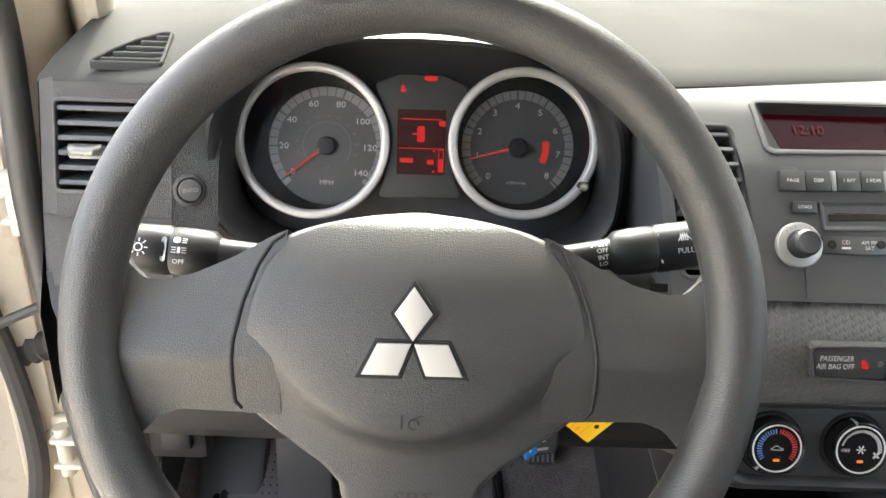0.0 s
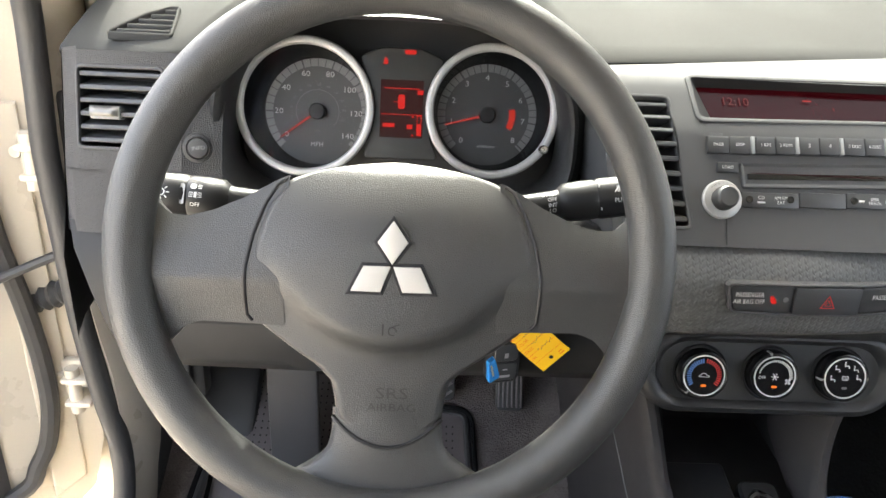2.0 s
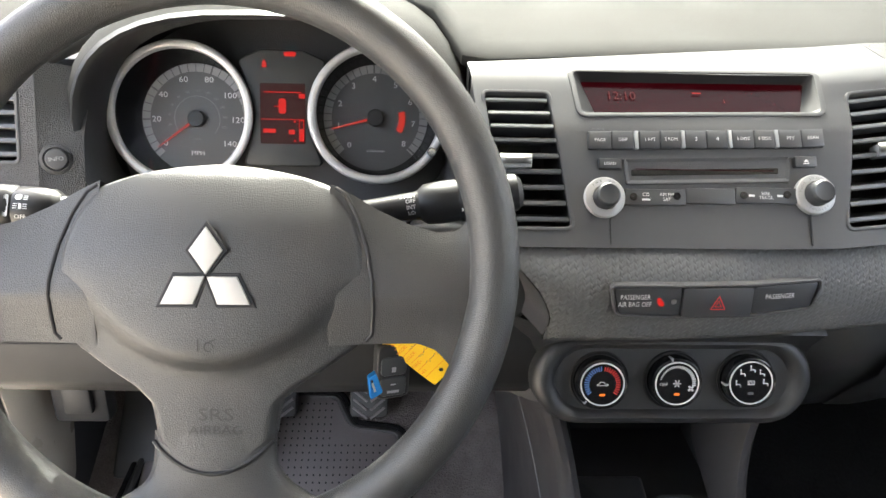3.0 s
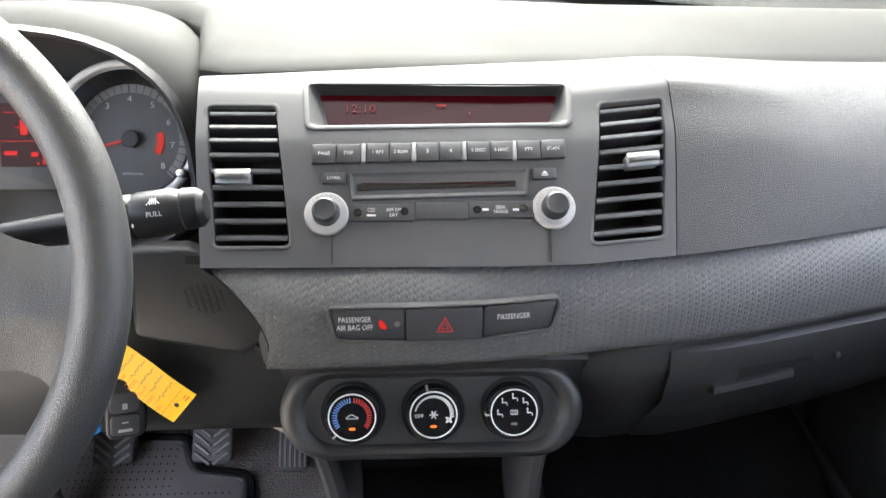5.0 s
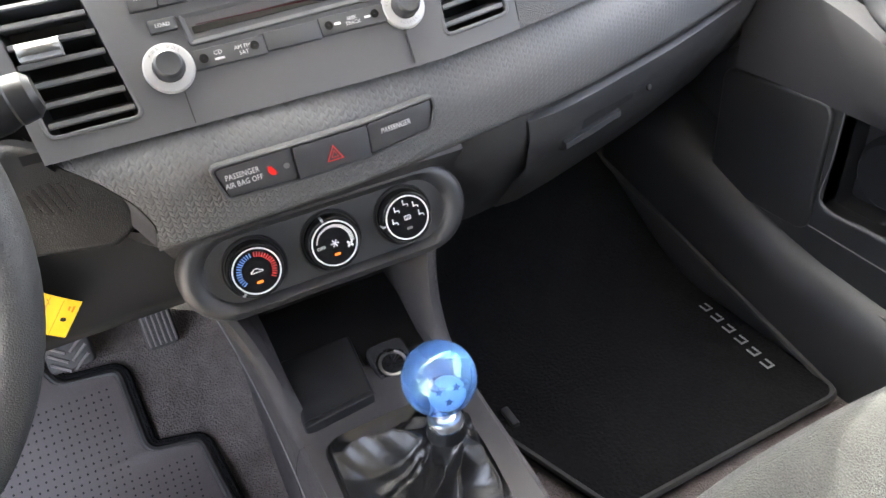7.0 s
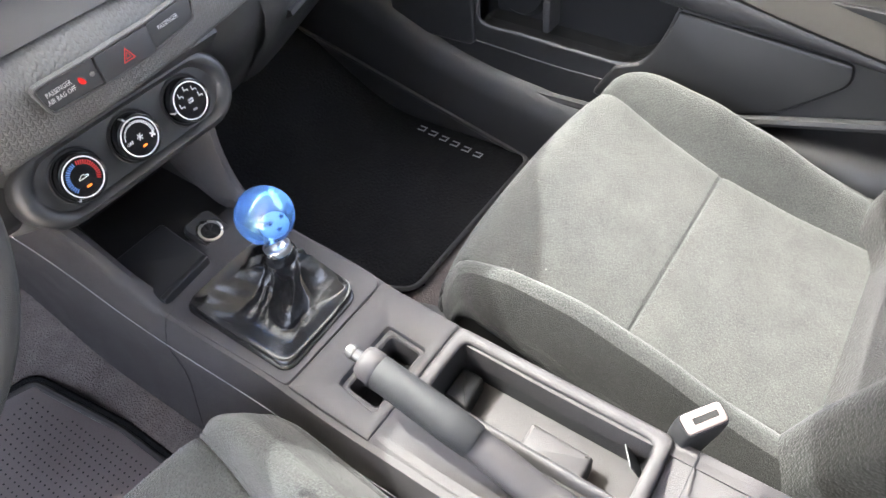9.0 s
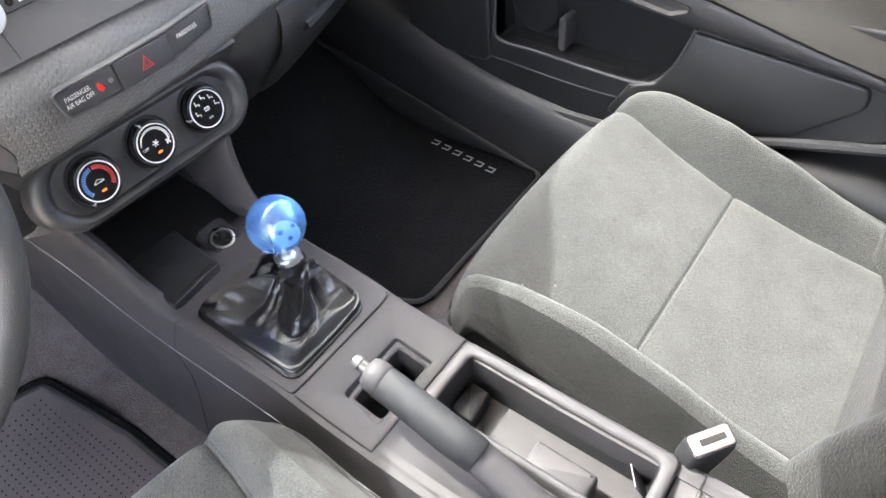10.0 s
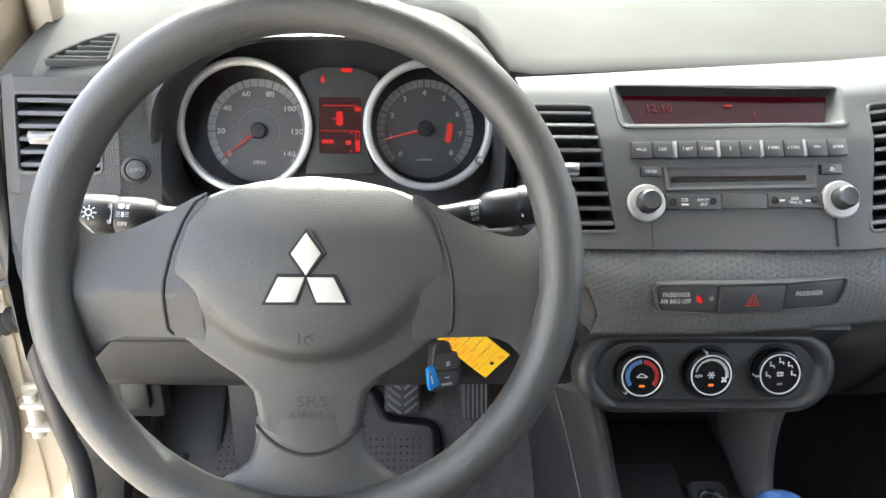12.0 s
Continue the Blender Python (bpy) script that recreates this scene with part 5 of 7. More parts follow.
hz = solid("hazard_button", mapped(slab(rrect(-0.0298, 0.0283, -0.0122, 0.0126, 0.0012, 2), -0.006, 0.0030, 0.001, 2), sbend), BUTTON, sw, "hazard light button")
t0, t1 = [(0, 0.0072), (-0.0066, -0.0052), (0.0066, -0.0052)], [(0, 0.0056), (-0.0052, -0.0044), (0.0052, -0.0044)]
t2, t3 = [(0, 0.0030), (-0.0030, -0.0029), (0.0030, -0.0029)], [(0, 0.0021), (-0.0022, -0.0024), (0.0022, -0.0024)]
hzm = lambda q: [(x - 0.0005, y - 0.0006) for x, y in q]
for a, b in ((t0, t1), (t2, t3)):
    solid("triangle", mapped(loft([[(x, y, 0.0034) for x, y in hzm(a)], [(x, y, 0.0034) for x, y in hzm(b)]], wrap=True), sbend), REDINK, hz, "red warning triangle")

# ---- climate controls ----
hv = thing("climate_controls", (0.363, 0.49, 0.770), "dark pod with three round climate knobs", "climate controls")
KA = radians(15)
KN, KU = Vector((0, -math.cos(KA), math.sin(KA))), Vector((0, math.sin(KA), math.cos(KA)))
KM = axes((0.365, 0.5035, 0.7655), (1, 0, 0), KU, KN)


def stadium(hw, hh, n=14, cx=0.0, cy=0.003):
    out = []
    for s, c in ((1, hw - hh), (-1, -(hw - hh))):
        for i in range(n + 1):
            t = -math.pi / 2 + math.pi * i / n
            out.append((cx + c + s * hh * math.cos(t), cy + s * hh * math.sin(t)))
    return out


podr = [(0.1330, 0.0440, -0.03), (0.1315, 0.0425, 0.004), (0.1270, 0.0395, 0.010), (0.1200, 0.0350, 0.0115), (0.1130, 0.0305, 0.0075), (0.1100, 0.0290, 0.0040)]
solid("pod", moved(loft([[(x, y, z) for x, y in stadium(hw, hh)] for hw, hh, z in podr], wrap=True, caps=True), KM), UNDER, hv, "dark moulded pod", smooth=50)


def knob(cx, cy, name):
    M = KM @ Matrix.Translation((cx, cy, 0.0036))
    solid("socket", moved(lathe([(0.0285, 0.0), (0.0272, 0.0022), (0.0255, 0.0015), (0.0250, -0.004)], 48), M), BLACK, hv)
    k = solid(name, moved(lathe([(0.0245, -0.003), (0.0243, 0.010), (0.0232, 0.0128), (0.0222, 0.0130), (0.0215, 0.0122), (0, 0.0122)], 56), M), GLOSSY, hv, "round black rotary knob with white ring")
    F = M @ Matrix.Translation((0, 0, 0.0125))
    solid("ring", moved(rim(circle(0, 0, 0.0205, 56), circle(0, 0, 0.0192, 56), -0.0002, 0.0006, 0.0002), F), INK, k, "white printed ring")
    return k, F


def ticks(F, r0, r1, a0, a1, n, w):
    return moved(join(*[moved(bar((r0 + r1) / 2, 0, r1 - r0, w, 0.0002), Matrix.Rotation(radians(a0 + (a1 - a0) * i / (n - 1)), 4, "Z")) for i in range(n)]), F)


k1, F1 = knob(-0.0690, 0.0015, "knob")
solid("cold_marks", ticks(F1, 0.0125, 0.0168, 215, 97, 15, 0.0011), BLUEINK, k1, "blue cold scale")
solid("hot_marks", ticks(F1, 0.0125, 0.0168, 83, -35, 15, 0.0011), REDINK, k1, "red hot scale")
car = quad_round([(-0.0052, -0.0015), (0.0052, -0.0015), (0.0052, 0.0002), (0.0026, 0.0008), (0.0010, 0.0024), (-0.0022, 0.0024), (-0.0036, 0.0006), (-0.0052, 0.0002)], 0.0004, 2)
solid("car_symbol", moved(loft([[(x, y, 0.0002) for x, y in car], [(x, y, 0.0002) for x, y in inset(car, 0.0006)]], wrap=True), F1), INK, k1)
k2, F2 = knob(0.0, 0.0025, "knob")
fan = []
for i in range(26):
    t = radians(165 - 170 * i / 25)
    fan.append(moved(bar(0.0157, 0, 0.0012 + 0.0026 * i / 25, 0.0012, 0.0002), Matrix.Rotation(t, 4, "Z")))
solid("fan_scale", moved(join(*fan), F2), INK, k2)
solid("symbols", moved(join(words("OFF", 0.0030, -0.0125, -0.001, 0.0002), *[moved(bar(0, 0, 0.0075, 0.0009, 0.0002), Matrix.Rotation(radians(60 * i), 4, "Z")) for i in range(3)], *[moved(bar(0.0019, 0, 0.0028, 0.0019, 0.0002), Matrix.Translation((0.0130, -0.0045, 0)) @ Matrix.Rotation(radians(90 * i + 45), 4, "Z")) for i in range(4)]), F2), INK, k2)
k3, F3 = knob(0.0690, 0.0035, "knob")
bits = []
for deg in (200, 150, 105, 60, 15):
    t = radians(deg - 15)
    m = Matrix.Translation((0.0128 * math.cos(t), 0.0128 * math.sin(t), 0))
    bits += [moved(bar(0.0008, -0.0004, 0.0036, 0.0009, 0.0002), m), moved(bar(-0.0012, 0.0004, 0.0009, 0.0034, 0.0002), m), moved(flat(circle(-0.0012, 0.0030, 0.0008, 10), 0.0002), m), moved(bar(0.0028, -0.0018, 0.0008, 0.0022, 0.0002), m)]
bits += [moved(loft([[(x, y, 0.0002) for x, y in rrect(-0.0032, 0.0032, -0.002, 0.0022, 0.0006)], [(x, y, 0.0002) for x, y in rrect(-0.0026, 0.0026, -0.0014, 0.0016, 0.0004)]], wrap=True), Matrix()), *[bar(x, 0, 0.0005, 0.0042, 0.0002) for x in (-0.0015, 0, 0.0015)]]
solid("symbols", moved(join(*bits), F3), INK, k3)
for k, F, mt in ((k1, F1, ORANGE), (k2, F2, ORANGE), (k3, F3, INKDARK)):
    solid("indicator", moved(flat(rrect(-0.0028, 0.0028, -0.0112, -0.0088, 0.0009, 2), 0.0002), F), mt, k, "small indicator lamp")
for F, k, deg in ((F1, k1, 228), (F2, k2, 104), (F3, k3, 185)):
    t = radians(deg)
    solid("pointer", moved(brick(0.0212, 0.0246, -0.0011, 0.0011, -0.008, 0.0005, 0.0003, 1), F @ Matrix.Rotation(t, 4, "Z")), INKDIM, k, "pale pointer mark")

# ---- lower dash round the pod, knee panel ----
rows = []
for x in np.linspace(0.205, 0.495, 20):
    q = e3(x)
    back = 0.035 * max(0, (0.25 - x) / 0.045) ** 1.3
    r = [q + Vector((0, 0.02 + back, -0.004)), Vector((x, 0.490 + back, 0.822)), Vector((x, 0.510 + back, 0.80)), Vector((x, 0.520 + back, 0.76)), Vector((x, 0.520 + back, 0.728))]
    rows.append(r)
solid("pod_surround", loft(rows), UNDER, dash, smooth=60)
knee = thing("knee_panel", (-0.03, 0.52, 0.80), "dark grey lower dash panel under the steering column", "dash panel")
spk = quad_round([(0.118, 0.838), (0.205, 0.822), (0.228, 0.835), (0.222, 0.866), (0.196, 0.900), (0.165, 0.915), (0.118, 0.915)], [0.01, 0.012, 0.012, 0.025, 0.03, 0.02, 0.01], 5)
solid("speaker_panel", mapped(slab(spk, 0.0, 0.018, 0.006), lambda x, z, h: Vector((x, 0.522 + (z - 0.83) * 0.10 - h, z))), UNDER, knee, "dark rounded panel with slots", smooth=50)
for i in range(6):
    z0 = 0.872
    half = 0.013 - 0.0012 * abs(i - 2.5) ** 1.6
    solid("slot", mapped(slab(rrect(0.163 + 0.0055 * i, 0.1655 + 0.0055 * i, z0 - half, z0 + half, 0.001, 2), 0.0, 0.0184), lambda x, z, h: Vector((x - (z - 0.872) * 0.25, 0.522 + (z - 0.83) * 0.10 - h, z))), BLACK, knee)
rows = []
for x0 in np.linspace(0, 1, 24):
    dip = 0.004 * math.cos(x0 * 7)
    xl = lambda z: interp(z, (0.74, 0.88), (-0.268, -0.316)) * (1 - x0) + 0.245 * x0
    rows.append([Vector((xl(z), y, z)) for y, z in ((0.545, 0.885), (0.532, 0.86), (0.523, 0.82), (0.519, 0.785), (0.521, 0.752), (0.530, 0.735 + 0.3 * dip), (0.62, 0.730))])
solid("panel", loft(rows), BLACK, knee, smooth=60)
solid("panel_seam", loft([[Vector((x, 0.5185, z)) for z in (0.790, 0.7925)] for x in np.linspace(-0.27, -0.11, 6)]), BLACK, knee)
bracket = solid("side_bracket", brick(-0.20, -0.125, 0.78, 0.80, 0.38, 0.70, 0.006), LOWER, knee, "dark plastic bracket with a round hole")
solid("bracket_hole", moved(lathe([(0.010, 0.003), (0.008, 0.0), (0, -0.002)], 18), aim((-0.145, 0.777, 0.592), (0, -1, 0))), BLACK, bracket)
fuse = thing("fuse_cover", (-0.29, 0.70, 0.62), "dark plastic fuse box cover low by the door", "cover")
solid("cover", brick(-0.325, -0.255, 0.69, 0.72, 0.58, 0.68, 0.008), BLACK, fuse)
solid("latch", brick(-0.305, -0.270, 0.680, 0.69, 0.60, 0.64, 0.004), BLACK, fuse)

# ---- steering wheel ----
WA = radians(20.7)
WN, WU = Vector((0, -math.cos(WA), math.sin(WA))), Vector((0, math.sin(WA), math.cos(WA)))
W0 = Vector((0.001, 0.330, 0.955))
WM = axes(W0, (1, 0, 0), WU, WN)
wheel = thing("steering_wheel", W0 - WN * 0.03, "black grained three-spoke steering wheel with silver emblem", "steering wheel")
RM, RT = 0.1722, 0.0153
rows = []
for i in range(96):
    t = 2 * math.pi * i / 96
    r = []
    for j in range(18):
        a = 2 * math.pi * j / 18
        thick = RT * (1 + 0.10 * max(0, math.cos(a)) * 0)
        r.append(((RM + thick * math.cos(a)) * math.cos(t), (RM + thick * math.cos(a)) * math.sin(t), -0.012 + 1.08 * thick * math.sin(a)))
    rows.append(r)
solid("rim", moved(loft(rows, wrap=True, ends=True), WM), LEATHER, wheel, "grained black wheel rim", smooth=80)


def pad_w(u):
    """Half width of the airbag pad at height u."""
    return interp(u, (-0.128, -0.1225, -0.110, -0.098, -0.086, -0.076, -0.066, -0.052, -0.0435, -0.03, -0.01, 0.01, 0.03, 0.045, 0.050, 0.055, 0.059, 0.0615),
                  (0.002, 0.0195, 0.0355, 0.0370, 0.0395, 0.050, 0.066, 0.086, 0.0945, 0.0955, 0.0950, 0.0915, 0.0850, 0.0765, 0.066, 0.050, 0.030, 0.004))


def pad_h(x, u):
    """Height of the pad: a dome with a raised disc that ends in a soft step towards the lower neck."""
    h = 0.002 - 1.2 * x * x - 4.6 * max(0, u + 0.012) ** 2 - 1.0 * max(0, -u - 0.05) * 0.04
    d = math.hypot(x * 0.92, (u - 0.012)) - 0.0735
    low = 1 / (1 + math.exp(-d / 0.0026)) * (1 / (1 + math.exp((u + 0.028) / 0.010)))
    return h - 0.0125 * low


rows = []
us = [-0.128, -0.1276, -0.127, -0.126, -0.1245, -0.1225] + list(np.linspace(-0.120, 0.045, 60)) + [0.048, 0.051, 0.054, 0.057, 0.0595, 0.0615]
for u in us:
    w = pad_w(u)
    r = []
    for s in np.linspace(-1, 1, 45):
        x = w * math.sin(s * math.pi / 2)
        edge = min(w - abs(x), 0.4 * (0.0620 - u) * 1.5 + 0.0002, (u + 0.1285) * 0.8)
        drop = 0.0055 * max(0, 1 - edge / 0.006) ** 2
        r.append((x + 0.001, u, pad_h(x, u) - drop))
    r = [(r[0][0] * 0.985, r[0][1], r[0][2] - 0.018)] + r + [(r[-1][0] * 0.985, r[-1][1], r[-1][2] - 0.018)]
    rows.append(r)
solid("airbag_pad", moved(loft(rows), WM), LEATHER, wheel, "grained black airbag pad", smooth=60)
# side spokes


def spoke_edges(x):
    return (interp(x, (0.07, 0.095, 0.125, 0.137, 0.146, 0.156, 0.172), (-0.0500, -0.0490, -0.0485, -0.0530, -0.0630, -0.074, -0.090)),
            interp(x, (0.07, 0.078, 0.10, 0.12, 0.137, 0.149, 0.158, 0.172), (0.050, 0.0465, 0.034, 0.0250, 0.0205, 0.0215, 0.0300, 0.060)))


def spoke_h(x, u):
    low, top = spoke_edges(x)
    q = min(1, max(0, (u - low) / (top - low)))
    crest = -0.020
    up = max(0, u - crest) / max(0.01, top - crest)
    dn = max(0, crest - u) / max(0.01, crest - low)
    return -0.0065 - 0.013 * up ** 1.4 - 0.0085 * dn ** 0.8 - 0.004 * interp(x, (0.07, 0.12, 0.172), (0.0, 0.4, 1.0))


for s in (-1, 1):
    rows = []
    for x in np.linspace(0.070, 0.163, 32):
        low, top = spoke_edges(x)
        r = []
        for k in range(25):
            q = k / 24
            u = low + (top - low) * q
            hh = spoke_h(x, u)
            r.append((s * x, u, hh))
        r = [(s * x, low + 0.002, -0.032)] + r + [(s * x, top - 0.002, -0.032)]
        rows.append(r)
    solid("spoke", moved(loft(rows, wrap=True), WM), LEATHER, wheel, "grained black side spoke", smooth=60)
rows = []
for u in np.linspace(-0.104, -0.161, 56):
    w = smooth_interp(-u, (0.118, 0.128, 0.136, 0.144, 0.152, 0.160, 0.172), (0.0370, 0.0385, 0.0420, 0.0520, 0.066, 0.076, 0.080), 0.004)
    r = []
    for x in np.linspace(-1, 1, 21):
        r.append((w * x, u, -0.0205 + 0.0085 * math.sqrt(max(0, 1 - x * x)) - 0.02 * max(0, (-u - 0.14))))
    r = [(-w * 0.98, u, -0.032)] + r + [(w * 0.98, u, -0.032)]
    rows.append(r)
solid("lower_spoke", moved(loft(rows, wrap=True), WM), LEATHER, wheel, "grained black lower spoke", smooth=60)
for s in (-1, 1):
    seam = [WM @ Vector((s * (pad_w(u) + 0.0012) + 0.001, u, spoke_h(pad_w(u), u) - 0.0002)) for u in np.linspace(-0.047, 0.0475, 24)]
    solid("pad_gap", tube(seam, 0.0013, 8), BLACK, wheel, "dark gap beside the pad")
seam = [WM @ Vector((x, -0.1285 + 0.0195 * (x / 0.0375) ** 2, -0.0205 + 0.0085 * math.sqrt(max(0, 1 - (x / 0.038) ** 2)))) for x in np.linspace(-0.0365, 0.0365, 24)]
solid("pad_gap", tube(seam, 0.0014, 8), BLACK, wheel, "dark gap below the pad")
solid("boss", moved(lathe([(0.0, -0.09), (0.05, -0.09), (0.055, -0.05), (0.062, -0.046), (0.0, -0.046)], 40), WM), BLACK, wheel)
# emblem: three diamonds in recessed outlines
EM = WM @ Matrix.Translation((0.0006, 0, pad_h(0, 0) + 0.0002))
for dia in ([(0, 0.0224), (-0.0098, 0.0085), (0, -0.0056), (0.0098, 0.0085)],
            [(-0.0007, -0.0068), (-0.0182, -0.0068), (-0.0262, -0.0232), (-0.0070, -0.0232)],
            [(0.0007, -0.0068), (0.0070, -0.0232), (0.0262, -0.0232), (0.0182, -0.0068)]):
    solid("emblem_border", moved(slab(inset(dia, -0.0021), -0.003, 0.0008, 0.0004, 1), EM), BLACK, wheel, "dark emblem border")
    solid("emblem_diamond", moved(slab(dia, 0.0, 0.0026, 0.0008, 2), EM), SATIN, wheel, "satin silver diamond")
srs = join(words("SRS", 0.0075, 0.0027, -0.0925, 0, wide=1.35), words("AIRBAG", 0.0052, 0.0027, -0.1020, 0, wide=1.25))
solid("pad_lettering", mapped(srs, lambda x, y, z: WM @ Vector((x, y, pad_h(x, y) + 0.0004))), EMBOSS, wheel, "embossed dark SRS AIRBAG letters")
horn = join(bar(-0.0040, -0.0475, 0.0009, 0.0075), loft([[(0.0000, -0.0460, 0), (0.0068, -0.0435, 0)], [(0.0000, -0.0466, 0), (0.0066, -0.0441, 0)]]), arc(0.0022, -0.0485, 0.0022, 0.0029, -10, 300))
solid("horn_symbol", mapped(horn, lambda x, y, z: WM @ Vector((x, y, pad_h(x, y) + 0.0004))), BLACK, wheel)

# ---- column, stalks ----
column = thing("steering_column", (0, 0.47, 0.9), "dark plastic steering column shroud", "steering column")
rows = []
for d, hw, hh in ((0.055, 0.050, 0.040), (0.06, 0.058, 0.048), (0.10, 0.062, 0.052), (0.16, 0.060, 0.050), (0.24, 0.055, 0.045)):
    rows.append([(hw * 1.0 * math.copysign(abs(math.cos(t)) ** 0.6, math.cos(t)), hh * math.copysign(abs(math.sin(t)) ** 0.6, math.sin(t)) - 0.012, -d) for t in [2 * math.pi * i / 28 for i in range(28)]])
solid("shroud", moved(loft(rows, wrap=True, caps=True), WM), LOWER, column, smooth=50)


def stalk(name, label, base, tip, lamp_side):
    s = thing(name, base, label, "control stalk", "column stalks")
    base, tip = Vector(base), Vector(tip)
    L = (tip - base).length
    M = aim(base, tip - base, (0, 0, 1))
    q = M
    prof = [(0.007, 0.0), (0.0085, 0.02), (0.0105, L * 0.48), (0.0112, L * 0.50)]
    solid("arm", moved(lathe(prof, 24), M), STALK, s)
    solid("collar", moved(lathe([(0.0112, L * 0.50), (0.0150, L * 0.53), (0.0158, L * 0.60), (0.0158, L * 0.68), (0.0150, L * 0.69)], 28), M), STALK, s)
    grip = solid("end_grip", moved(lathe([(0.0150, L * 0.69), (0.0163, L * 0.71), (0.0160, L * 0.86), (0.0140, L * 0.90), (0.0150, L * 0.91), (0.0138, L * 0.975), (0.010, L), (0, L * 1.003)], 28), M), STALK, s, "black twist grip")
    return s, M, L, grip


ls, LM, LL, lg = stalk("light_stalk", "black light and indicator stalk with white symbols", (-0.05, 0.437, 0.945), (-0.208, 0.428, 0.958), True)
rs, SM, SL, rg = stalk("wiper_stalk", "black wiper stalk with white symbols", (0.05, 0.440, 0.945), (0.2030, 0.449, 0.966), False)
FACE = Vector((0, -0.90, 0.43))


def on_stalk(M, L, vf, at, rad, spin=1):
    """Lay flat marks on the side of a stalk that faces the driver."""
    ax = (M.to_3x3() @ Vector((0, 0, 1)))
    xx = ax * spin
    nn = (FACE - ax * FACE.dot(ax)).normalized()
    yy = nn.cross(xx)
    o = M @ Vector((0, 0, L * at))
    out = []
    for x, y, z in vf[0]:
        t = y / rad
        out.append(o + xx * x + (nn * math.cos(t) + yy * math.sin(t)) * (rad + 0.0003))
    return out, vf[1]


sunm = join(loft([[(r * math.cos(t), r * math.sin(t), 0) for r in (0.0020, 0.0028)] for t in [2 * math.pi * i / 16 for i in range(17)]]), *[moved(bar(0.0047, 0, 0.0022, 0.0007), Matrix.Rotation(radians(45 * i), 4, "Z")) for i in range(8)])
solid("symbol", on_stalk(LM, LL, sunm, 0.80, 0.0164, -1), INK, lg)
lm = join(flat(rrect(-0.004, 0.0005, 0.0045, 0.0085, 0.0015), 0), *[bar(0.0030, 0.005 + 0.0013 * i, 0.003, 0.0005) for i in range(3)], bar(0, 0, 0.002, 0.004), *[bar(s * 0.0032, 0.0015 * i, 0.003, 0.0005) for s in (-1, 1) for i in (-1, 0, 1)], words("OFF", 0.0030, 0, -0.0075, 0))
solid("symbol", on_stalk(LM, LL, lm, 0.645, 0.0160, -1), INK, ls)
solid("wheel_edge", on_stalk(LM, LL, flat(rrect(-0.0016, 0.0016, -0.008, 0.008, 0.0015), 0), 0.705, 0.0168, -1), INKDIM, ls, "pale ribbed thumbwheel edge")
wt = join(words("MIST", 0.0030, 0.0, 0.0065, 0), words("OFF", 0.0030, 0, 0.0022, 0), words("INT", 0.0030, 0.0, -0.0022, 0), words("LO", 0.0030, 0, -0.0065, 0), ([(-0.0075, 0.0055, 0), (-0.0055, 0.0055, 0), (-0.0065, 0.0075, 0)], [(0, 1, 2)]))
solid("symbol", on_stalk(SM, SL, wt, 0.46, 0.0112), INK, rs)
solid("symbol", on_stalk(SM, SL, join(words("PULL", 0.0034, 0, -0.004, 0), *[bar(-0.002 + 0.0013 * i, 0.0055 - 0.0004 * abs(i - 1.5), 0.0006, 0.005) for i in range(4)], arc(0, 0.001, 0.0042, 0.0048, 20, 160)), 0.80, 0.0162), INK, rg)
solid("pale_line", on_stalk(SM, SL, bar(0, 0, 0.0012, 0.022), 0.70, 0.0166), INK, rg, "white position line")

# ---- key with tag ----
key = thing("key_tag", (0.10, 0.50, 0.80), "yellow paper key tag hanging from the ignition", "key tag")
TM = axes((0.1265, 0.502, 0.8005), (0.775, 0.05, -0.632), (0.632, -0.08, 0.775), (0.0, -1, -0.1))


def tagmap(x, y, z):
    return TM @ Vector((x, y, z + 0.004 * math.sin(x * 45)))


rows = [[(x, y, h) for x in np.linspace(-0.045, 0.0375, 14)] for y, h in ((-0.0195, 0), (0.0165, 0), (0.0165, -0.0006), (-0.0195, -0.0006))]
tagcard = solid("card", mapped(loft(rows, ends=True), tagmap), YELLOW, key)
lab = []
for i in range(7):
    x = -0.032 + 0.0095 * i
    lab.append(bar(x, -0.0015, 0.0004, 0.034, 0.0008))
for i, text in enumerate(("YEAR", "MAKE", "MODEL", "COLOR", "SERIES", "VIN")):
    lab.append(moved(words(text, 0.0032, 0, 0, 0.0008, align="LEFT", wide=0.85), Matrix.Translation((-0.0275 + 0.0095 * i, -0.0182, 0)) @ Matrix.Rotation(math.pi / 2, 4, "Z")))
for k, w in ((0, 0.006), (1, 0.004)):
    lab.append(bar(0.0335 - 0.0028 * k, 0.009, 0.0014, w, 0.0008))
solid("printed_lines", mapped(join(*lab), tagmap), TAGINK, tagcard, "orange printed form lines")
pen = []
random.seed(5)
for i in range(6):
    x = -0.036 + 0.0095 * i
    for j in range(7):
        pen.append(moved(bar(0, 0, 0.0005, 0.0024), Matrix.Translation((x + 0.004 + random.uniform(-0.0012, 0.0012), -0.0045 + 0.0028 * j, 0.0009)) @ Matrix.Rotation(random.uniform(-0.9, 0.9), 4, "Z")))
solid("pen_strokes", mapped(join(*pen), tagmap), PEN, tagcard, "grey pen strokes")
solid("hole", mapped(flat(circle(0.030, -0.002, 0.0021, 18), 0.0009), tagmap), BLACK, tagcard)
fob = thing("key_fob", (0.10, 0.50, 0.765), "black alarm remote with worn white markings", "key fob")
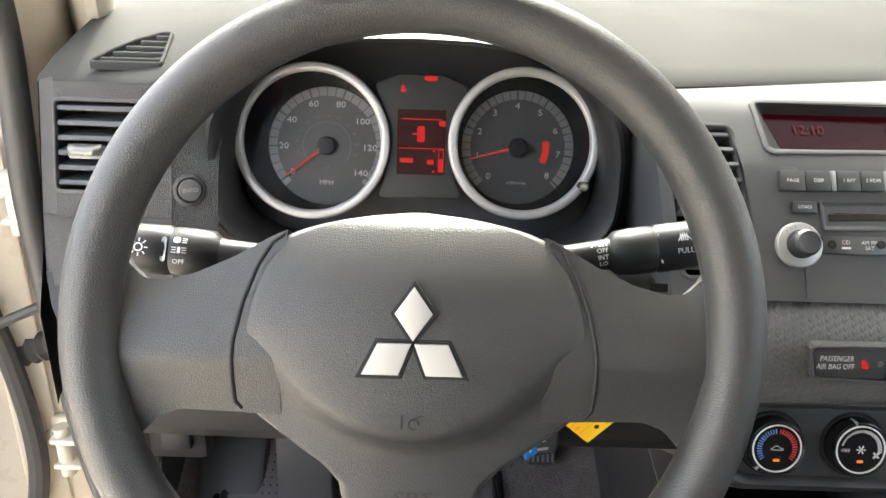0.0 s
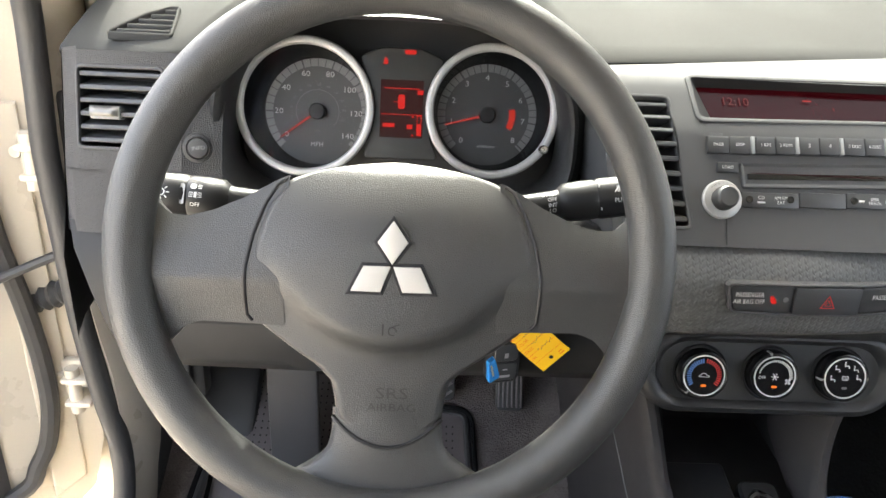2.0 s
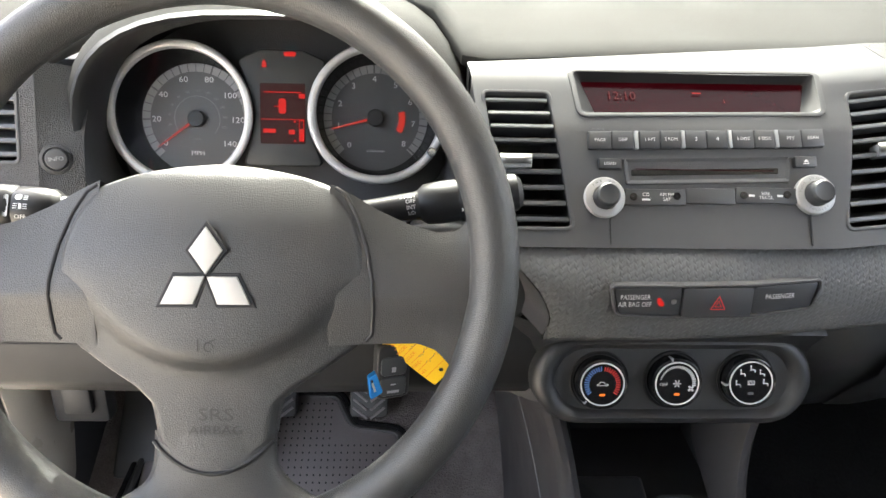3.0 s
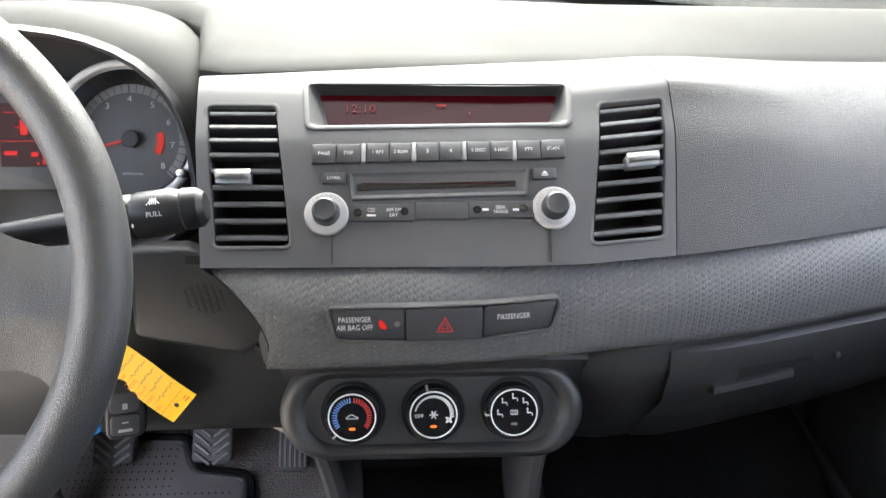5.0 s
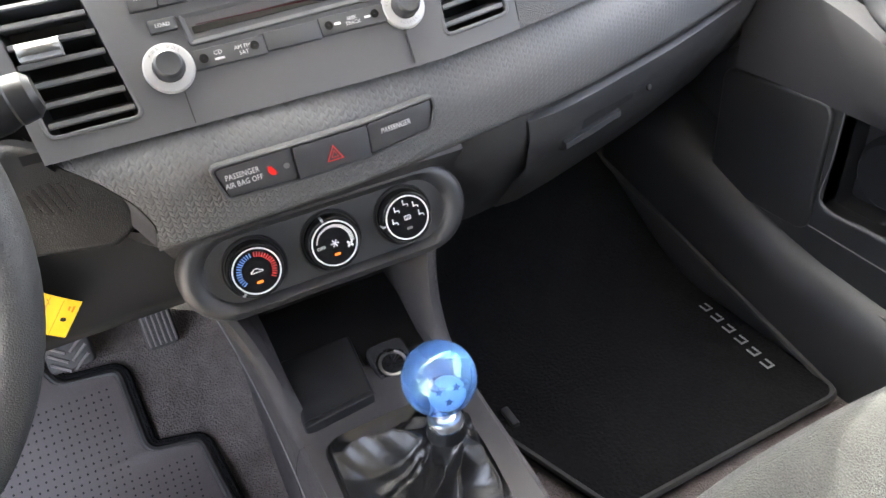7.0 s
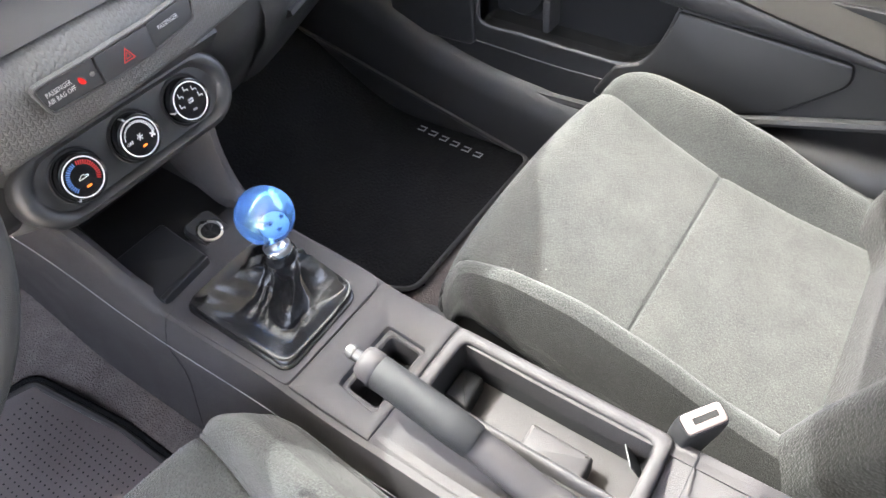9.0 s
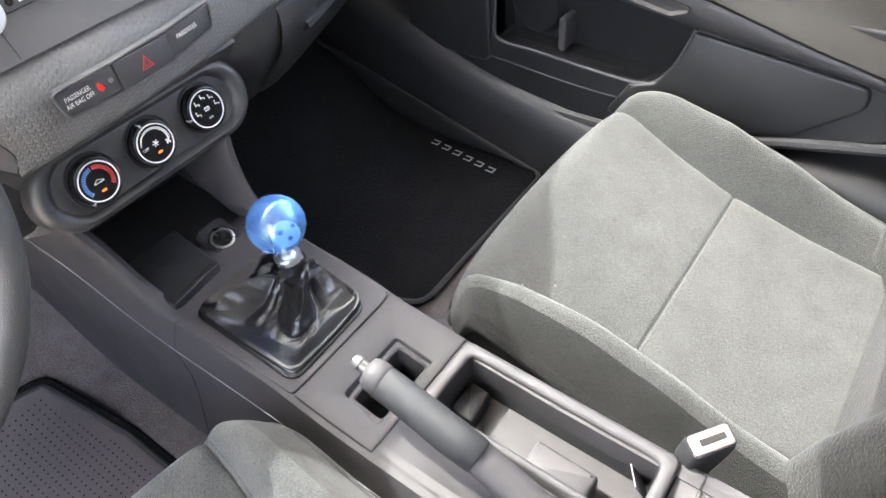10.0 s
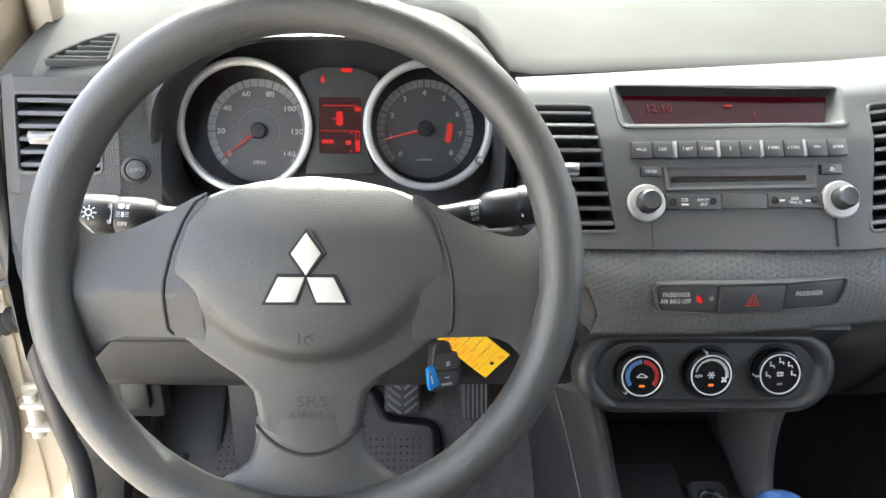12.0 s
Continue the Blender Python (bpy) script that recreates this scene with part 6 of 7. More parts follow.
FM = axes((0.104, 0.505, 0.776), (1, 0.25, 0), (0.05, 0.15, 1), (0.25, -1, 0.1))
solid("case", moved(slab(rrect(-0.016, 0.016, -0.028, 0.026, 0.007), -0.012, 0.004, 0.003), FM), BLACK, fob)
solid("button", moved(slab(rrect(-0.012, 0.012, -0.024, -0.006, 0.004), 0.003, 0.0055, 0.001), FM), BUTTON, fob)
solid("button", moved(slab(rrect(-0.012, 0.012, -0.004, 0.014, 0.004), 0.003, 0.0055, 0.001), FM), BUTTON, fob)
solid("marking", moved(join(bar(0, -0.0195, 0.011, 0.0026, 0.0058), bar(0, -0.0125, 0.005, 0.0014, 0.0058), bar(0, 0.002, 0.004, 0.005, 0.0058)), FM), INKDIM, fob)
bk = thing("key_blade_cover", (0.09, 0.47, 0.79), "small blue and silver plastic key cover", "key")
BMx = axes((0.088, 0.470, 0.781), (0.8, 0.5, 0.35), (-0.25, 0.0, 1), (0.3, -1, 0.1))
solid("cover", moved(slab(quad_round([(-0.006, -0.010), (0.007, -0.011), (0.006, 0.010), (-0.002, 0.010)], 0.002), -0.004, 0.003, 0.001), BMx), KEYBLUE, bk)
solid("stripe", moved(bar(0.0, 0.001, 0.002, 0.012, 0.0034), BMx), CHROME, bk)
ign = thing("ignition_lock", (0.088, 0.478, 0.84), "black ignition lock on the column", "ignition lock")
solid("barrel", moved(lathe([(0.016, -0.04), (0.017, 0.0), (0.013, 0.004), (0, 0.005)], 24), aim((0.075, 0.485, 0.85), (0.5, -0.8, -0.1))), BLACK, ign)
solid("key_head", moved(slab(rrect(-0.009, 0.009, -0.010, 0.008, 0.005), -0.003, 0.003, 0.002), aim((0.084, 0.474, 0.838), (1, 0.6, 0.1))), BLACK, ign)

# ---- pedals ----


def pedal(name, label, cx, cz, y, w, h, tilt, grooves, chevron):
    p = thing(name, (cx, y, cz), label, "pedal", "pedals")
    M = pose(cx, y, cz, 90 - tilt, 0, 0)
    pad = solid("pad", moved(slab(rrect(-w / 2, w / 2, -h / 2, h / 2, 0.008), -0.012, 0.004, 0.003), M), RUBBER, p, "ribbed rubber pedal pad")
    for i in range(grooves):
        s = -h / 2 + h * (i + 0.5) / grooves
        if chevron:
            for k in (-1, 1):
                solid("rib", moved(brick(-w * 0.24, w * 0.24, -0.0022, 0.0022, 0.003, 0.0065, 0.0008, 1), M @ Matrix.Translation((k * w * 0.23, s, 0)) @ Matrix.Rotation(radians(k * 38), 4, "Z")), MATRUBBER, pad)
        else:
            x = -w / 2 + w * (i + 0.5) / grooves
            solid("rib", moved(brick(x - w * 0.2 / grooves * 1.2, x + w * 0.2 / grooves * 1.2, -h * 0.45, h * 0.45, 0.003, 0.006, 0.0008, 1), M), MATRUBBER, pad)
    solid("arm", tube(curve([(cx, y + 0.012, cz + 0.01), (cx, y + 0.06, cz + 0.12), (cx + 0.01, y + 0.07, cz + 0.30)], 5), 0.008, 8), BLACK, p)
    return p


pedal("brake_pedal", "brake pedal with ribbed black rubber pad", 0.052, 0.482, 0.900, 0.060, 0.066, 32, 5, True)
pedal("clutch_pedal", "clutch pedal with ribbed black rubber pad", -0.093, 0.482, 0.900, 0.060, 0.066, 32, 5, True)
pedal("accelerator_pedal", "narrow accelerator pedal with ribbed black rubber pad", 0.173, 0.485, 0.900, 0.044, 0.100, 30, 6, False)

# ---- floor mats ----
dm2 = thing("driver_floor_mat", (-0.03, 0.70, FLOOR), "dark carpet floor mat with studded grey rubber heel pad", "floor mat")


def matmap(x, y, z):
    return Vector((x, y, floor_z(y) + 0.004 + z))


def drape(poly, z0, z1, step=0.03):
    """Plate that follows the floor: outline resampled and filled in strips along y."""
    ys = [p[1] for p in poly]
    rows = []
    for y in np.linspace(min(ys) + 1e-4, max(ys) - 1e-4, max(4, int((max(ys) - min(ys)) / step))):
        xs = []
        for i in range(len(poly)):
            (xa, ya), (xb, yb) = poly[i - 1], poly[i]
            if (ya - y) * (yb - y) < 0:
                xs.append(xa + (xb - xa) * (y - ya) / (yb - ya))
        rows.append((y, min(xs), max(xs)))
    top = [[(x0 + (x1 - x0) * s, y, z1 if 0 < s < 1 else z1 - 0.002) for s in (0, 0.01, 0.25, 0.5, 0.75, 0.99, 1)] for y, x0, x1 in rows]
    low = [[(x0, y, z0), (x1, y, z0)] for y, x0, x1 in rows]
    v, f = loft([[l[0]] + t + [l[1]] for t, l in zip(top, low)])
    return v, f


mat_out = quad_round([(-0.30, 0.30), (0.203, 0.30), (0.205, 0.60), (0.181, 0.762), (0.112, 0.775), (0.104, 0.885), (0.026, 0.893), (0.0, 0.938), (-0.25, 0.945), (-0.30, 0.85)], 0.018, 4)
solid("carpet", mapped(drape(mat_out, 0.0, 0.008, 0.006), matmap), MATBLACK, dm2)
heel = inset(mat_out, 0.008)
pad = solid("heel_pad", mapped(drape(heel, 0.006, 0.0115, 0.006), matmap), MATRUBBER, dm2, "studded grey rubber heel pad")
sv, sf = lathe([(0.0016, 0.0), (0.0013, 0.0009), (0, 0.0011)], 6)
studs = []
for i in range(43):
    for j in range(58):
        x, y = -0.24 + 0.0100 * i, 0.36 + 0.0100 * j
        if x > 0.182 - 0.15 * max(0, y - 0.6) or (y > 0.745 and x > 0.085) or (y > 0.865 and x > -0.005) or y > 0.92:
            continue
        studs.append(([matmap(a + x, b + y, 0.0112 + c) for a, b, c in sv], sf))
solid("bound_edge", tube([Vector((x, y, floor_z(y) + 0.010)) for x, y in inset(mat_out, 0.004) + inset(mat_out, 0.004)[:1]], 0.0058, 8, False), RUBBER, dm2, "dark bound edge")
solid("fringe", tube([Vector((x, y, floor_z(y) + 0.006)) for x, y in inset(mat_out, -0.006) + inset(mat_out, -0.006)[:1]], 0.0062, 8, False), MATBLACK, dm2, "black fuzzy carpet fringe")
st = solid("studs", join(*studs), BLACK, pad, smooth=0)
st["kind"] = "stuff"
foot = thing("footrest", (-0.27, 0.95, 0.45), "dark plastic footrest by the door", "footrest")
solid("plate", moved(brick(-0.05, 0.05, -0.13, 0.13, 0, 0.03, 0.01), pose(-0.29, 0.93, 0.46, 48, 0, 0)), RUBBER, foot)
pm = thing("passenger_floor_mat", (0.8, 0.55, FLOOR), "black carpet passenger floor mat with pale embroidered mark", "floor mat")
pmat = quad_round([(0.615, 0.385), (1.0, 0.385), (1.0, 0.98), (0.54, 0.98), (0.54, 0.60)], [0.04, 0.03, 0.04, 0.04, 0.05], 5)
mc = solid("carpet", mapped(drape(pmat, 0.0, 0.012, 0.02), matmap), MATBLACK, pm)
edge = [Vector((x, y, floor_z(y) + 0.0135)) for x, y in inset(pmat, 0.003)]
solid("bound_edge", tube(edge + [edge[0]], 0.005, 6, False), RUBBER, mc, "bound black edge")
solid("retainer", mapped(brick(0.572, 0.584, 0.566, 0.602, 0.010, 0.020, 0.003), matmap), SLAT, pm, "small grey mat retainer")
emb = []
for i in range(6):
    y = 0.478 + 0.0285 * i
    x = interp(y, (0.47, 0.62), (0.953, 0.972))
    emb += [moved(bar(0, 0, 0.0150, 0.0034), Matrix.Translation((x, y - 0.007, 0.0130))), moved(bar(-0.0055, 0, 0.0036, 0.017), Matrix.Translation((x, y, 0.0131))), moved(bar(0.0055, 0.002, 0.0036, 0.013), Matrix.Translation((x, y, 0.0132)))]
solid("embroidered_mark", mapped(join(*emb), matmap), INKDIM, mc, "pale embroidered strokes")


# ---- centre console ----
con = thing("center_console", (0.368, 0.2, FLOOR), "dark grey plastic centre console between the seats", "center console")


def top_z(y):
    return smooth_interp(y, (-0.6, 0.05, 0.25, 0.30, 0.50, 0.58, 0.62), (0.545, 0.558, 0.566, 0.580, 0.592, 0.600, 0.604), 0.02)


def left_x(y):
    return smooth_interp(y, (-0.5, 0.1, 0.28, 0.50, 0.60), (0.284, 0.286, 0.288, 0.285, 0.278), 0.03)


def right_x(y):
    return smooth_interp(y, (-0.5, 0.0, 0.15, 0.28, 0.40, 0.60), (0.452, 0.452, 0.455, 0.457, 0.462, 0.468), 0.03)


# side panels that sweep up to the climate pod
for side in (-1, 1):
    edge = curve([(left_x(y) if side < 0 else right_x(y), y, top_z(y)) for y in (-0.50, -0.30, -0.10, 0.05, 0.15, 0.22, 0.27, 0.31)] + [(left_x(0.36) if side < 0 else right_x(0.36), 0.36, top_z(0.36)), (0.285 if side < 0 else 0.462, 0.43, top_z(0.43)), (0.283 if side < 0 else 0.463, 0.472, 0.596), (0.278 if side < 0 else 0.464, 0.500, 0.620),
                  (0.270 if side < 0 else 0.467, 0.516, 0.660), (0.258 if side < 0 else 0.473, 0.522, 0.705), (0.243 if side < 0 else 0.487, 0.522, 0.750)], 6)
    n = len(edge) - 1
    rows = []
    for k, p in enumerate(edge):
        t = max(0, k - 48) / (n - 48)
        up = min(1, max(0, (p.z - 0.592) / 0.03))
        foot = Vector(((left_x(0.36) if side < 0 else right_x(0.36)) + side * 0.026, min(p.y, 0.36) + 0.84 * t ** 1.15, FLOOR + 0.02))
        r = [p + Vector((-side * 0.018, 0.11 * up, -0.03 * (1 - up))), p + Vector((-side * 0.018, 0.012 * up, 0)), p + Vector((-side * 0.011, 0.0, 0.0)), p + Vector((-side * 0.004, -0.0005 * up, -0.001))]
        for f in (0.012, 0.04, 0.10, 0.2, 0.35, 0.5, 0.65, 0.8, 1.0):
            q = p.lerp(foot, f)
            q.x = p.x + (foot.x - p.x) * f ** 0.8 + side * 0.006 * math.sin(math.pi * min(1, f * 2)) * (1 - f)
            r.append(q)
        rows.append(r)
    solid("side_panel", loft(rows), CONSOLE, con, "dark plastic side panel", smooth=50)
    # parting line; the highlight along the gap is painted as pale grey
    solid("parting_highlight", tube([rows[k][7] + Vector((side * 0.0006, 0, 0)) for k in range(0, n + 1, 2)], 0.0007, 5), DIVIDER, con, "thin parting line with its highlight in pale grey")
    if side < 0:
        k0 = min(range(n + 1), key=lambda k: abs(rows[k][3].y - 0.452))
        solid("panel_seam", tube([rows[k0][j] + Vector((-0.0004, 0, 0.0002)) for j in range(2, 8)] + [rows[k0 - 2][j] + Vector((-0.0004, 0, 0)) for j in range(8, 13)], 0.0006, 5), BLACK, con, "dark vertical panel seam")
    solid("front_trim", loft([[rows[-1][k], rows[-1][k] + Vector((side * -0.01, 0.5, 0.05))] for k in range(1, len(rows[-1]))]), UNDER, con, smooth=50)
solid("cubby", loft([[(0.272, y, 0.74), (0.288, y, 0.66), (0.292, y, 0.590), (0.452, y, 0.590), (0.455, y, 0.66), (0.462, y, 0.74)] for y in (0.530, 0.66)]), BLACK, con, "black open storage cubby")
solid("cubby_back", brick(0.275, 0.462, 0.655, 0.665, 0.58, 0.75, 0.002), BLACK, con)
# shifter plate with its opening
plate_out = quad_round([(0.292, 0.283), (0.455, 0.283), (0.462, 0.52), (0.285, 0.52)], [0.008, 0.014, 0.004, 0.004], 6)
plate_in = quad_round([(0.303, 0.291), (0.425, 0.294), (0.433, 0.445), (0.304, 0.445)], [0.012, 0.018, 0.02, 0.012], 6)


def con_map(x, y, h):
    return Vector((x, y, top_z(y) + h))


plate = solid("shifter_plate", mapped(rim(plate_out, plate_in, -0.008, 0.0014, 0.0008), con_map), CONSOLE, con, "smooth grey shifter surround")
# tray ahead of the shifter: sliding ashtray lid and socket
solid("tray_floor", mapped(slab(rrect(0.283, 0.462, 0.452, 0.66, 0.006), -0.02, -0.004, 0.002), con_map), BLACK, con)
ash = thing("ashtray", (0.334, 0.51, top_z(0.51)), "black ashtray with a closed lid in the console", "ashtray")
lid = quad_round([(0.293, 0.463), (0.368, 0.470), (0.374, 0.560), (0.296, 0.560)], 0.006, 4)
solid("surround", mapped(slab(inset(lid, -0.004), -0.006, -0.001, 0.002), con_map), BLACK, ash)
solid("lid", mapped(slab(lid, -0.006, 0.011, 0.004), con_map), LID, ash)
solid("lid_edge", mapped(slab(quad_round([(0.294, 0.463), (0.367, 0.470), (0.367, 0.478), (0.294, 0.471)], 0.002, 3), 0.005, 0.0125, 0.0015), con_map), LID, ash)
lg2 = thing("power_socket", (0.401, 0.505, top_z(0.505)), "round metal-lined power socket", "power socket")
LGM = aim((0.401, 0.506, top_z(0.506) + 0.001), (0, -0.35, 1), (0, 1, 0))
solid("housing", moved(rim(rrect(-0.021, 0.023, -0.030, 0.030, 0.010), circle(0, 0, 0.0150, 40), -0.008, 0.004, 0.003), LGM), BLACK, lg2)
solid("bezel", moved(lathe([(0.0155, 0.003), (0.0150, 0.0062), (0.0128, 0.0066), (0.0118, 0.004), (0.0115, -0.02)], 36), LGM), METAL, lg2, "bright metal bezel")
solid("lining", moved(lathe([(0.0114, 0.003), (0.0112, -0.022), (0, -0.022)], 28), LGM), BRASS, lg2)
solid("contact", moved(lathe([(0.004, -0.021), (0.0036, -0.012), (0, -0.0115)], 16), LGM), BRASS, lg2)
# bridge behind the shifter, cup holder, bin


def ridge(poly_out, poly_in, name, mat, parent, h0=-0.01, h1=0.001, r=0.002):
    return solid(name, mapped(rim(poly_out, poly_in, h0, h1, r), con_map), mat, parent, smooth=50)


cup_in = quad_round([(0.318, 0.190), (0.410, 0.190), (0.414, 0.244), (0.326, 0.244)], 0.006, 4)
cup_out = quad_round([(0.292, 0.178), (0.455, 0.178), (0.456, 0.2815), (0.293, 0.2815)], 0.0015, 4)
ridge(cup_out, cup_in, "bridge", CONSOLE, con, -0.01, 0.0014, 0.001)
cups = thing("cup_holder", (0.365, 0.217, 0.52), "small rectangular two-part cup holder in the console", "cup holder")
solid("well", mapped(loft([[(x, y, 0.0) for x, y in cup_in], [(x, y, -0.002) for x, y in inset(cup_in, 0.001)], [(x, y, -0.05) for x, y in inset(cup_in, 0.006)]], wrap=True), con_map), LOWER, cups)
solid("well_floor", mapped(flat(inset(cup_in, 0.002), -0.048), con_map), BLACK, cups)
rimi = quad_round([(0.372, 0.196), (0.404, 0.196), (0.407, 0.236), (0.374, 0.236)], 0.005, 4)
rimo = quad_round([(0.362, 0.190), (0.412, 0.190), (0.415, 0.244), (0.364, 0.244)], 0.003, 4)
solid("divider", mapped(rim(rimo, rimi, -0.03, -0.004, 0.002), con_map), CONSOLE, cups)
rimi2 = quad_round([(0.328, 0.196), (0.350, 0.196), (0.352, 0.236), (0.331, 0.236)], 0.005, 4)
rimo2 = quad_round([(0.318, 0.190), (0.360, 0.190), (0.362, 0.244), (0.326, 0.244)], 0.003, 4)
solid("divider", mapped(rim(rimo2, rimi2, -0.03, -0.006, 0.002), con_map), CONSOLE, cups)
bin_in = quad_round([(0.368, -0.058), (0.438, -0.058), (0.440, 0.160), (0.370, 0.160)], [0.008, 0.012, 0.010, 0.008], 5)
bin_out = quad_round([(0.360, -0.072), (0.4515, -0.072), (0.4540, 0.176), (0.360, 0.176)], [0.004, 0.012, 0.012, 0.004], 5)
ridge(bin_out, bin_in, "bin_rim", CONSOLE, con, -0.02, 0.006, 0.003)
solid("bin", mapped(loft([[(x, y, 0.002) for x, y in bin_in], [(x, y, -0.055) for x, y in inset(bin_in, 0.003)]], wrap=True), con_map), UNDER, con, "open storage bin")
solid("bin_floor", mapped(slab(inset(bin_in, 0.002), -0.062, -0.054), con_map), CONSOLE, con)
solid("bin_step", mapped(slab(quad_round([(0.372, -0.01), (0.408, -0.01), (0.410, 0.06), (0.372, 0.06)], 0.004, 3), -0.055, -0.026, 0.006), con_map), CONSOLE, con)
solid("bin_divider", mapped(slab(quad_round([(0.388, 0.128), (0.430, 0.132), (0.430, 0.157), (0.388, 0.157)], 0.004, 3), -0.056, -0.030, 0.004), con_map), BLACK, con, "black moulded block in the bin")
solid("bin_card", mapped(moved(brick(-0.012, 0.012, -0.0008, 0.0008, -0.02, 0.02, 0.0003, 1), pose(0.424, -0.045, -0.03, -25, 0, 35)), con_map), LOWER, con, "grey card in the bin")
# left hollow for the lever
hol = []
for y in np.linspace(-0.40, 0.178, 22):
    d = 0.030 * smooth_interp(y, (-0.4, -0.1, 0.05, 0.17), (1, 1, 0.6, 0.0), 0.03)
    hol.append([(0.292, y, top_z(y)), (0.300, y, top_z(y) - 0.15 * d), (0.312, y, top_z(y) - 0.8 * d), (0.33, y, top_z(y) - d), (0.352, y, top_z(y) - 0.9 * d), (0.3605, y, top_z(y) - 0.01)])
solid("lever_hollow", loft(hol), CONSOLE, con, smooth=60)
solid("rear_deck", mapped(slab(rrect(0.292, 0.452, -0.50, -0.073, 0.003), -0.02, 0.001, 0.001), lambda x, y, h: con_map(x, y, h) if x > 0.36 else con_map(x, y, h - 0.032)), CONSOLE, con)
solid("deck_seam", mapped(brick(0.36, 0.452, -0.0955, -0.0945, 0.0, 0.0015, 0), con_map), BLACK, con)

# ---- gear lever ----
gear = thing("gear_lever", (0.40, 0.385, 0.585), "gear lever with clear blue ball knob and creased black leather boot", "gear lever")
TOPC = Vector((0.4045, 0.3845, 0.628))
base_in = quad_round([(0.304, 0.292), (0.424, 0.295), (0.432, 0.444), (0.305, 0.444)], [0.014, 0.02, 0.022, 0.014], 8)
NB = 240


def around(poly, n):
    """n points evenly spaced along a closed outline."""
    P = [Vector(p) for p in poly] + [Vector(poly[0])]
    L = [0.0]
    for a, b in zip(P, P[1:]):
        L.append(L[-1] + (b - a).length)
    xs, ys = [p.x for p in P], [p.y for p in P]
    return [(interp(L[-1] * i / n, L, xs), interp(L[-1] * i / n, L, ys)) for i in range(n)]


FOLDS = ((-2.10, 0.62, 0.023, 0.30, 1.06), (2.45, 0.30, 0.026, 0.02, 0.92), (-0.95, 0.42, 0.019, 0.06, 1.0), (-0.25, 0.26, 0.012, 0.3, 0.95), (0.35, 0.45, 0.016, 0.15, 0.95), (1.10, 0.36, 0.016, 0.10, 0.95), (1.80, 0.30, 0.012, 0.2, 0.95))
rows = []
ring0 = around(base_in, NB)
for i in range(44):
    s = i / 43
    r = []
    for bx, by in ring0:
        base = con_map(bx, by, 0.001)
        ang = math.atan2(by - 0.368, bx - 0.366)
        tip = Vector((TOPC.x + 0.0185 * math.cos(ang), TOPC.y + 0.0185 * math.sin(ang), TOPC.z - 0.016))
        p = base.lerp(tip, s ** 0.78)
        p.z = base.z + (tip.z - base.z) * s ** 1.35
        wob = noise.noise(Vector((math.cos(ang) * 1.7, math.sin(ang) * 1.7, s * 3.1)))
        wob2 = noise.noise(Vector((math.cos(ang) * 4.5 + 7, math.sin(ang) * 4.5, s * 7.5)))
        lift = -0.007 * math.sin(math.pi * s)
        for centre, width, size, s0, s1 in FOLDS:
            d = abs((ang - centre - 0.22 * wob * s + math.pi) % (2 * math.pi) - math.pi) / width
            k = min(1, max(0, (s - s0) / (s1 - s0)))
            lift += size * max(0, 1 - d) ** 1.15 * math.sin(math.pi * k) ** 0.55
        lift += 0.0020 * wob2 * min(1, s * 3) * min(1, (1 - s) * 4)
        hem = 0.0075 * math.exp(-((s - 0.07) / 0.06) ** 2) * min(1, s * 40)
        p = p + Vector((math.cos(ang), math.sin(ang), 0.75)) * lift * min(1, s * 8) * min(1, (1 - s) * 8) + Vector((math.cos(ang), math.sin(ang), 0.9)) * hem
        p.z = max(p.z, base.z - 0.001)
        r.append(p)
    rows.append(r)
solid("boot", loft(rows, wrap=True), BOOT, gear, "creased glossy black leather boot", smooth=50)
solid("boot_hem", tube([con_map(x, y, 0.0015) for x, y in base_in] + [con_map(*base_in[0], 0.0015)], 0.003, 8, False), BOOT, gear)
BALLC = Vector((0.4045, 0.386, 0.677))
AX = (BALLC - TOPC).normalized()
GMx = aim(TOPC, AX, (0, 1, 0))
solid("collar", moved(lathe([(0.0155, -0.004), (0.0158, 0.002), (0.0145, 0.0042), (0.0120, 0.0046), (0.0100, 0.0040), (0.0072, 0.0062)], 36), GMx), METAL, gear, "polished metal collar")
solid("boot_collar", moved(lathe([(0.0185, -0.022), (0.0178, -0.010), (0.0168, -0.004), (0.0140, -0.003)], 36), GMx), BOOT, gear, "black leather boot collar")
solid("shaft", moved(lathe([(0.0072, 0.0), (0.0072, 0.026), (0.0066, 0.028)], 24), GMx), METAL, gear, "polished metal shaft")
RB = 0.0325
ball = solid("ball_knob", moved(lathe([(0.0001, -RB)] + [(RB * math.cos(radians(a)), RB * math.sin(radians(a))) for a in range(-84, 90, 6)] + [(0.0001, RB)], 48), Matrix.Translation(BALLC)), BALL, gear, "clear blue resin ball", smooth=80)
solid("shaft_tip", moved(lathe([(0, -0.004), (0.0062, -0.004), (0.0062, -0.026), (0, -0.026)], 20), aim(BALLC, AX, (0, 1, 0))), METAL, ball)
solid("core", moved(lathe([(0.0001, -0.007)] + [(0.0105 * math.cos(radians(a)), 0.006 * math.sin(radians(a))) for a in range(-75, 90, 15)] + [(0.0001, 0.007)], 24), aim(BALLC + Vector((0.002, -0.004, -0.010)), (-0.2, -0.5, 0.85))), WHITEBALL, ball, "pale pearly core")
random.seed(3)
